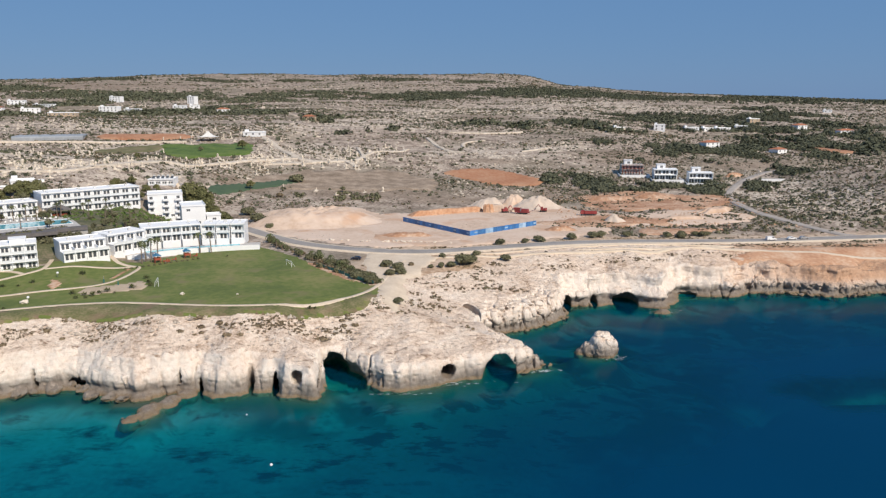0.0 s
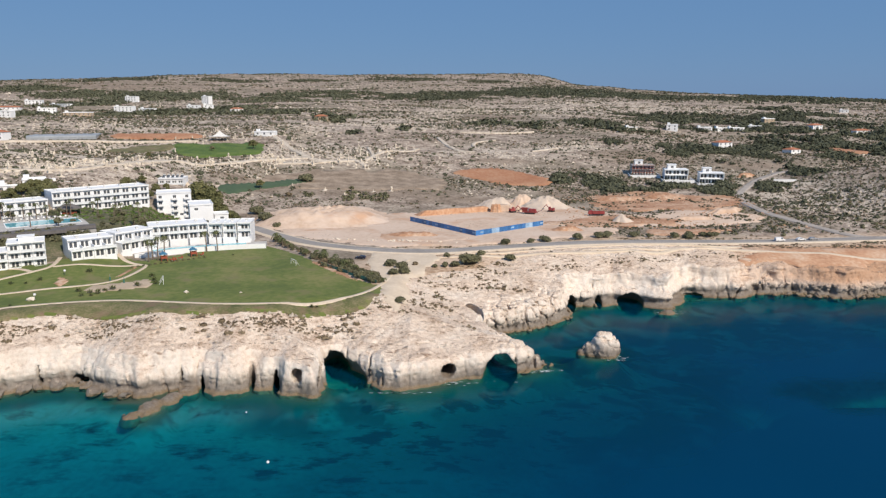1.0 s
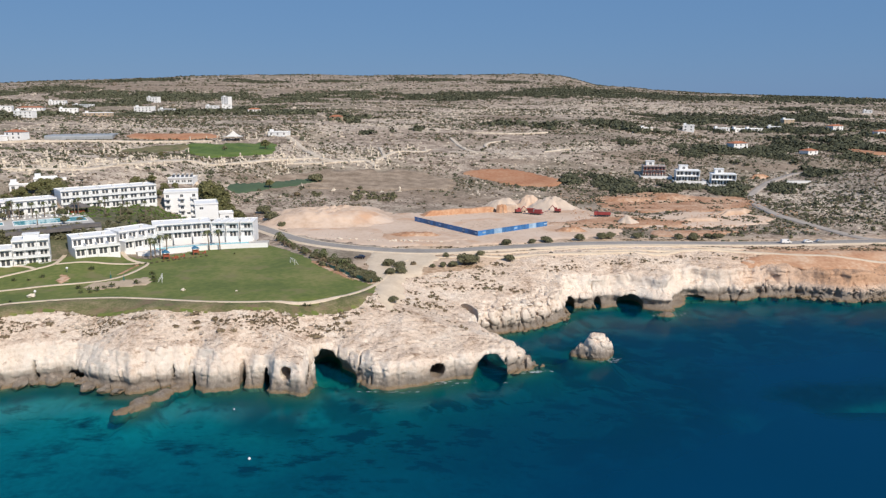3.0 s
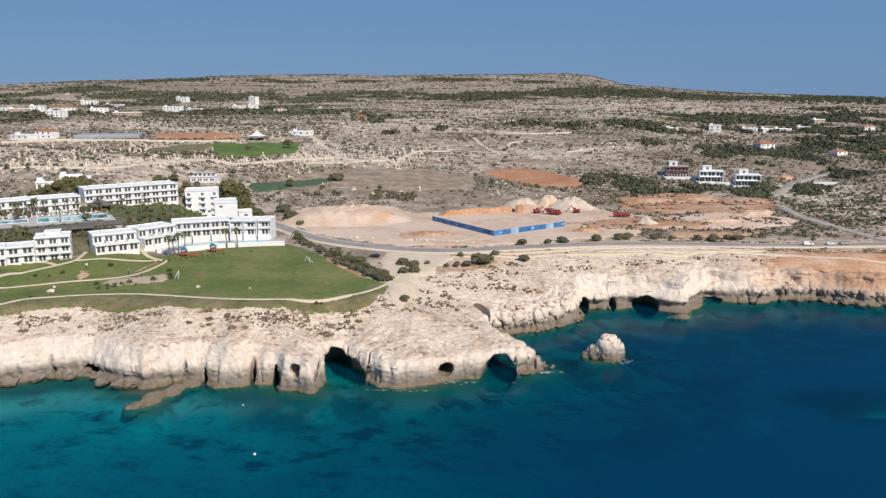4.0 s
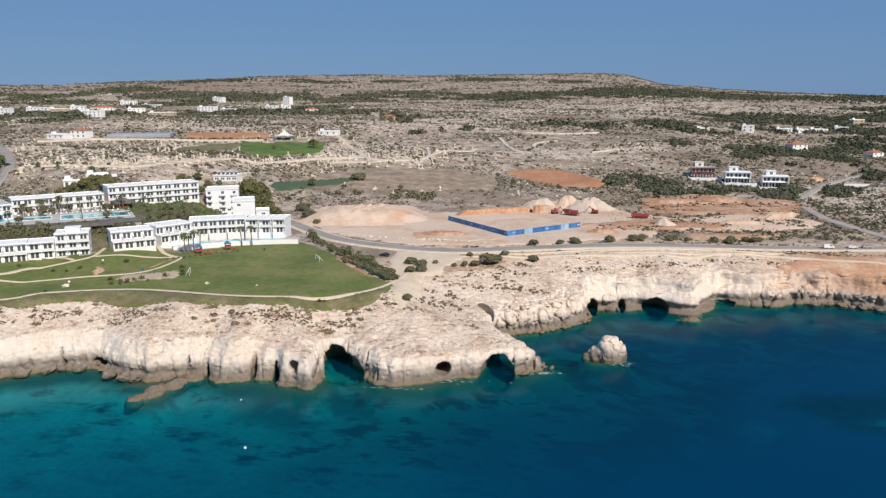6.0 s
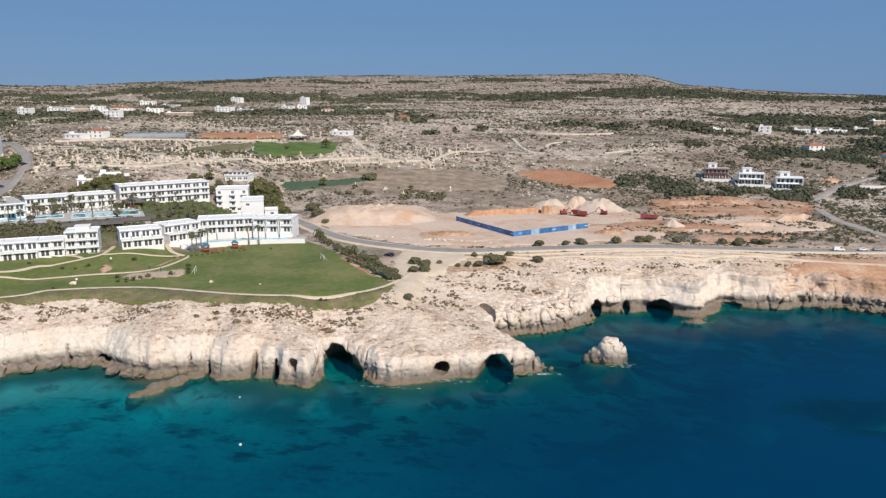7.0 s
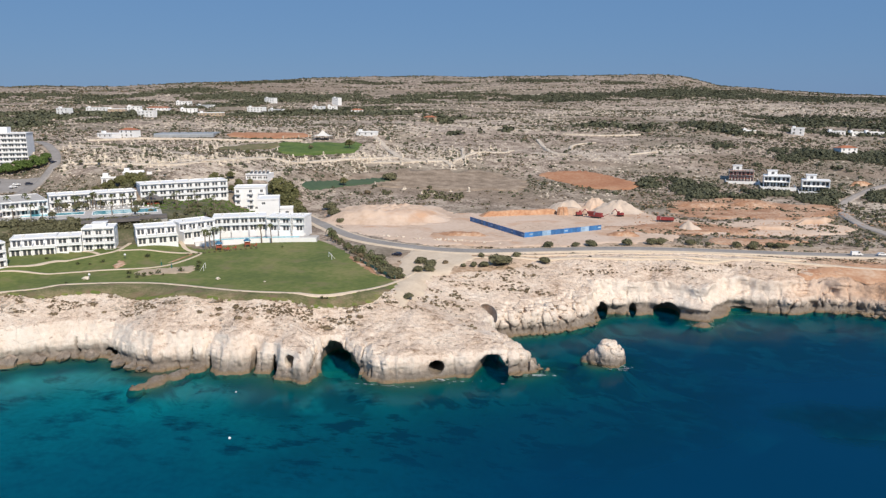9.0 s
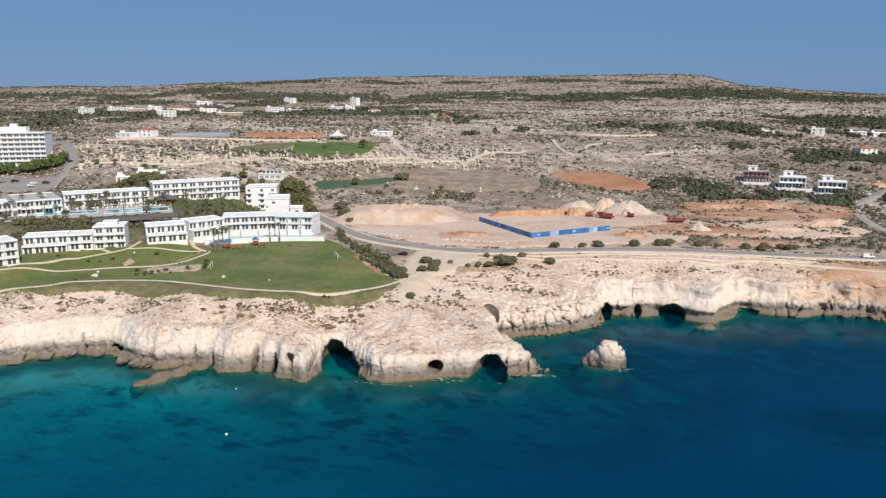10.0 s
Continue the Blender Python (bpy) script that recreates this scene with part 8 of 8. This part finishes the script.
clumps("thicket", x[ok], y[ok], rng.uniform(1.0, 2.2, ok.sum()), 1.0, 26, M["leaf"], "patch of dark green scrub behind the earth heap", "thicket", 5, 0.36, 0.3)
# planted banks between the hotel's front and rear rows
u, v = rng.uniform(0, 1, 520), rng.uniform(0, 1, 520)
x, y = -198 + 54 * u + 3 * v, 254 + 54 * u + 13 * v
ok = inland(x, y) > 0
clumps("bank_planting", x, y, rng.uniform(0.7, 1.5, len(x)), 0.9, 30, M["leaf"], "dense dark green planting on the hotel bank", "hedge", 21, 0.34, 0.2)
u, v = rng.uniform(0, 1, 360), rng.uniform(0, 1, 360)
x, y = -176 + 42 * u, 318 + 14 * u + v * 44
clumps("bank_planting", x, y, rng.uniform(0.4, 1.25, len(x)), 0.7, 26, M["hedge"], "mixed green garden shrubs on the hotel bank", "hedge", 22, 0.36, 0.2)
u, v = rng.uniform(0, 1, 170), rng.uniform(0.5, 5, 170)
clumps("wall_planting", -203 + 56 * u + 0.56 * v, 268 + 38 * u - 0.83 * v, rng.uniform(1.1, 2.2, 170), 1.5, 40, M["leaf"], "tall dark green planting against the pool terrace wall", "hedge", 23, 0.3, 0.4)
# roadside shrubs on the seaward plain and right-hand verge
x, y = rng.uniform(60, 260, 750), rng.uniform(338, 500, 750)
ok = ~covered(x, y, 0.5) & (fbm2(x / 16, y / 10, 2, 65) > 0.5) & (y > 346 + 0.1 * (x - 100))
clumps("verge_scrub", x[ok], y[ok], rng.uniform(0.7, 2.0, ok.sum()), 0.8, 24, M["leaf"], "dark green shrubs along the road verge", "scrub", 6, 0.36, 0.2)
x, y = rng.uniform(80, 330, 2200), rng.uniform(380, 760, 2200)
ok = (fbm2(x / 24, y / 16, 3, 67) > 0.52) & (inland(x, y) > 40) & ((y > 430) | (x > 200))
clumps("field_scrub", x[ok], y[ok], rng.uniform(0.4, 1.3, ok.sum()), 0.8, 14, M["wood_leaf"], "dark scrub among the fallow fields", "scrub", 24, 0.42, 0.5)
x, y = rng.uniform(60, 205, 1500), rng.uniform(362, 486, 1500)
ok = (fbm2(x / 18, y / 9, 3, 69) > 0.53) & ~((x < 90) & (y > 380))
clumps("plot_scrub", x[ok], y[ok], rng.uniform(0.35, 1.3, ok.sum()), 0.7, 16, M["wood_leaf"], "low green scrub on the dug ground", "scrub", 25, 0.42, 0.5)
pick = ok & (rng.uniform(0, 1, 1500) < 0.7)
clumps("plot_scrub", x[pick] + 1.6, y[pick] - 1.0, rng.uniform(0.4, 1.0, pick.sum()), 0.6, 12, M["dryleaf"], "dry brown weeds on the dug ground", "scrub", 26, 0.45, 0.5)
x, y = rng.uniform(70, 200, 2600), rng.uniform(366, 490, 2600)
ok = fbm2(x / 14, y / 8, 3, 71) > 0.5
stones("clod", x[ok], y[ok], rng.uniform(0.2, 0.9, ok.sum()), M["red"], "reddish clods of dug earth", 27, 0.45)
# cushion plants on the limestone pavement
x, y = rng.uniform(-30, 260, 26000), rng.uniform(225, 350, 26000)
d = inland(x, y)
ok = (d > 9) & ~covered(x, y, 0.6) & (y < 318 + 0.25 * np.maximum(x, 0)) & (fbm2(x / 11, y / 4, 3, 75) > np.where(x < 34, 0.585, 0.53))
clumps("cushion_scrub", x[ok], y[ok], 0.15 + 0.8 * rng.uniform(0, 1, ok.sum()) ** 2, 0.28, 9, M["dryleaf"], "low brown cushion plants on bare limestone", "scrub", 7, 0.6)
pick = ok & (rng.uniform(0, 1, len(x)) < 0.12)
clumps("cushion_scrub", x[pick] + 0.8, y[pick] + 0.3, rng.uniform(0.2, 0.7, pick.sum()), 0.5, 8, M["leaf"], "low green cushion plants on bare limestone", "scrub", 8, 0.6)
x, y = rng.uniform(-150, -22, 6000), rng.uniform(200, 228, 6000)
front = np.interp(x, LAWN_X, LAWN_Y)
ok = (y < front + 1.5) & (y > front - 8) & (fbm2(x / 8, y / 3, 3, 85) > 0.57)
clumps("cushion_scrub", x[ok], y[ok], rng.uniform(0.15, 0.65, ok.sum()), 0.25, 9, M["dryleaf"], "low brown cushion plants at the lawn edge", "scrub", 9, 0.6)
# pale rocks over the hills
x, y, r = fan(rng, 170000, -46, 36, 400, 2000)
dens = fbm2(x / 120 + 9, y / 34, 5, 121)
keep = (rng.uniform(0, 1, len(x)) < np.clip((dens - 0.46) * 9, 0.03, 1) * 0.35 + 0.6 * within(x, y, STONY) * np.clip((dens - 0.38) * 7, 0.1, 1)) & (within(x, y, BROWN) < 0.5) & ~covered(x, y, 1.0) & ((y > 470) | ((x < -100) & (y > 360)) | ((x > 190) & (y > 375)))
x, y, r = x[keep], y[keep], r[keep]
stones("scree", x, y, (0.25 + 0.0008 * r) * (0.5 + 2.1 * rng.uniform(0, 1, len(x)) ** 3), M["scree"], "pale limestone outcrops and loose rock", 10)
x, y = rng.uniform(-110, 240, 3000), rng.uniform(328, 500, 3000)
ok = (fbm2(x / 20, y / 12, 3, 131) > 0.52)
stones("rubble", x[ok], y[ok], rng.uniform(0.12, 0.45, ok.sum()), M["scree"], "small pale rubble on the building plot", 11, 0.45)
# loose stones on the cliff top
x, y = rng.uniform(-150, 240, 14000), rng.uniform(198, 340, 14000)
d = inland(x, y)
ok = (d > 4) & (d < 70) & (on_lawn(x, y) < 0.2) & ~covered(x, y, 0.3) & (y < 322 + 0.2 * np.maximum(x, 0)) & (fbm2(x / 7, y / 4, 3, 141) > 0.47)
stones("loose_stone", x[ok], y[ok], 0.1 + 0.5 * rng.uniform(0, 1, ok.sum()) ** 3, M["scree"], "loose pale limestone fragments on the cliff top", 12, 0.15)
# broken plates of rock along the lawn edge
x, y = rng.uniform(-165, -20, 5200), rng.uniform(192, 240, 5200)
front = np.interp(x, LAWN_X, LAWN_Y)
ok = (y < front + 0.5) & (y > front - 13) & (inland(x, y) > 5) & (fbm2(x / 6, y / 3, 3, 143) > 0.45) & (rng.uniform(0, 1, 5200) < 0.25 + 0.75 * sstep(-9, -2, y - front))
stones("rock_plate", x[ok], y[ok], 0.25 + 0.95 * rng.uniform(0, 1, ok.sum()) ** 2.5, M["scree"], "broken pale limestone plates along the lawn edge", 15, 0.1)
x, y = rng.uniform(-165, -20, 420), rng.uniform(195, 236, 420)
front = np.interp(x, LAWN_X, LAWN_Y)
ok = (y < front + 1) & (y > front - 10) & (fbm2(x / 9, y / 5, 2, 145) > 0.52)
clumps("cushion_scrub", x[ok], y[ok], rng.uniform(0.7, 1.7, ok.sum()), 0.16, 26, M["dryleaf"], "broad brown mats of dry scrub on the rock", "scrub", 29, 0.45)
# thin foam where the swell breaks
def foam(x, y, n, spread, seed):
    rng2 = np.random.default_rng(seed)
    px, py = x + rng2.normal(0, spread[0], n), y + rng2.normal(0, spread[1], n)
    s = rng2.uniform(0.05, 0.2, n)
    a = rng2.uniform(0, 6.28, n)
    k = np.arange(6) * math.pi / 3
    vx = px[:, None] + s[:, None] * 4.0 * np.cos(k + 0.3 * a[:, None])
    vy = py[:, None] + s[:, None] * 0.55 * np.sin(k + 0.3 * a[:, None])
    keep = inland(px, py) < 0.5
    v = np.stack([vx, vy, np.full(vx.shape, 0.03)], -1)[keep]
    m = len(v)
    v[..., 2] += 0.02 * np.arange(m)[:, None] / max(1, m)
    return tagged(new("foam", raw_mesh("foam", v.reshape(-1, 3), np.arange(m * 6).reshape(-1, 6), M["foam"])), "thin white foam lapping at the rocks", "sea foam", "", "stuff")


foam(31, 213, 34, (2.6, 0.8), 1)
foam(57, 224, 26, (1.6, 1.2), 2)
foam(5, 203.5, 26, (5, 0.7), 3)
foam(89, 276, 40, (3.0, 1.6), 4)
foam(-12, 196.5, 18, (5, 0.5), 5)
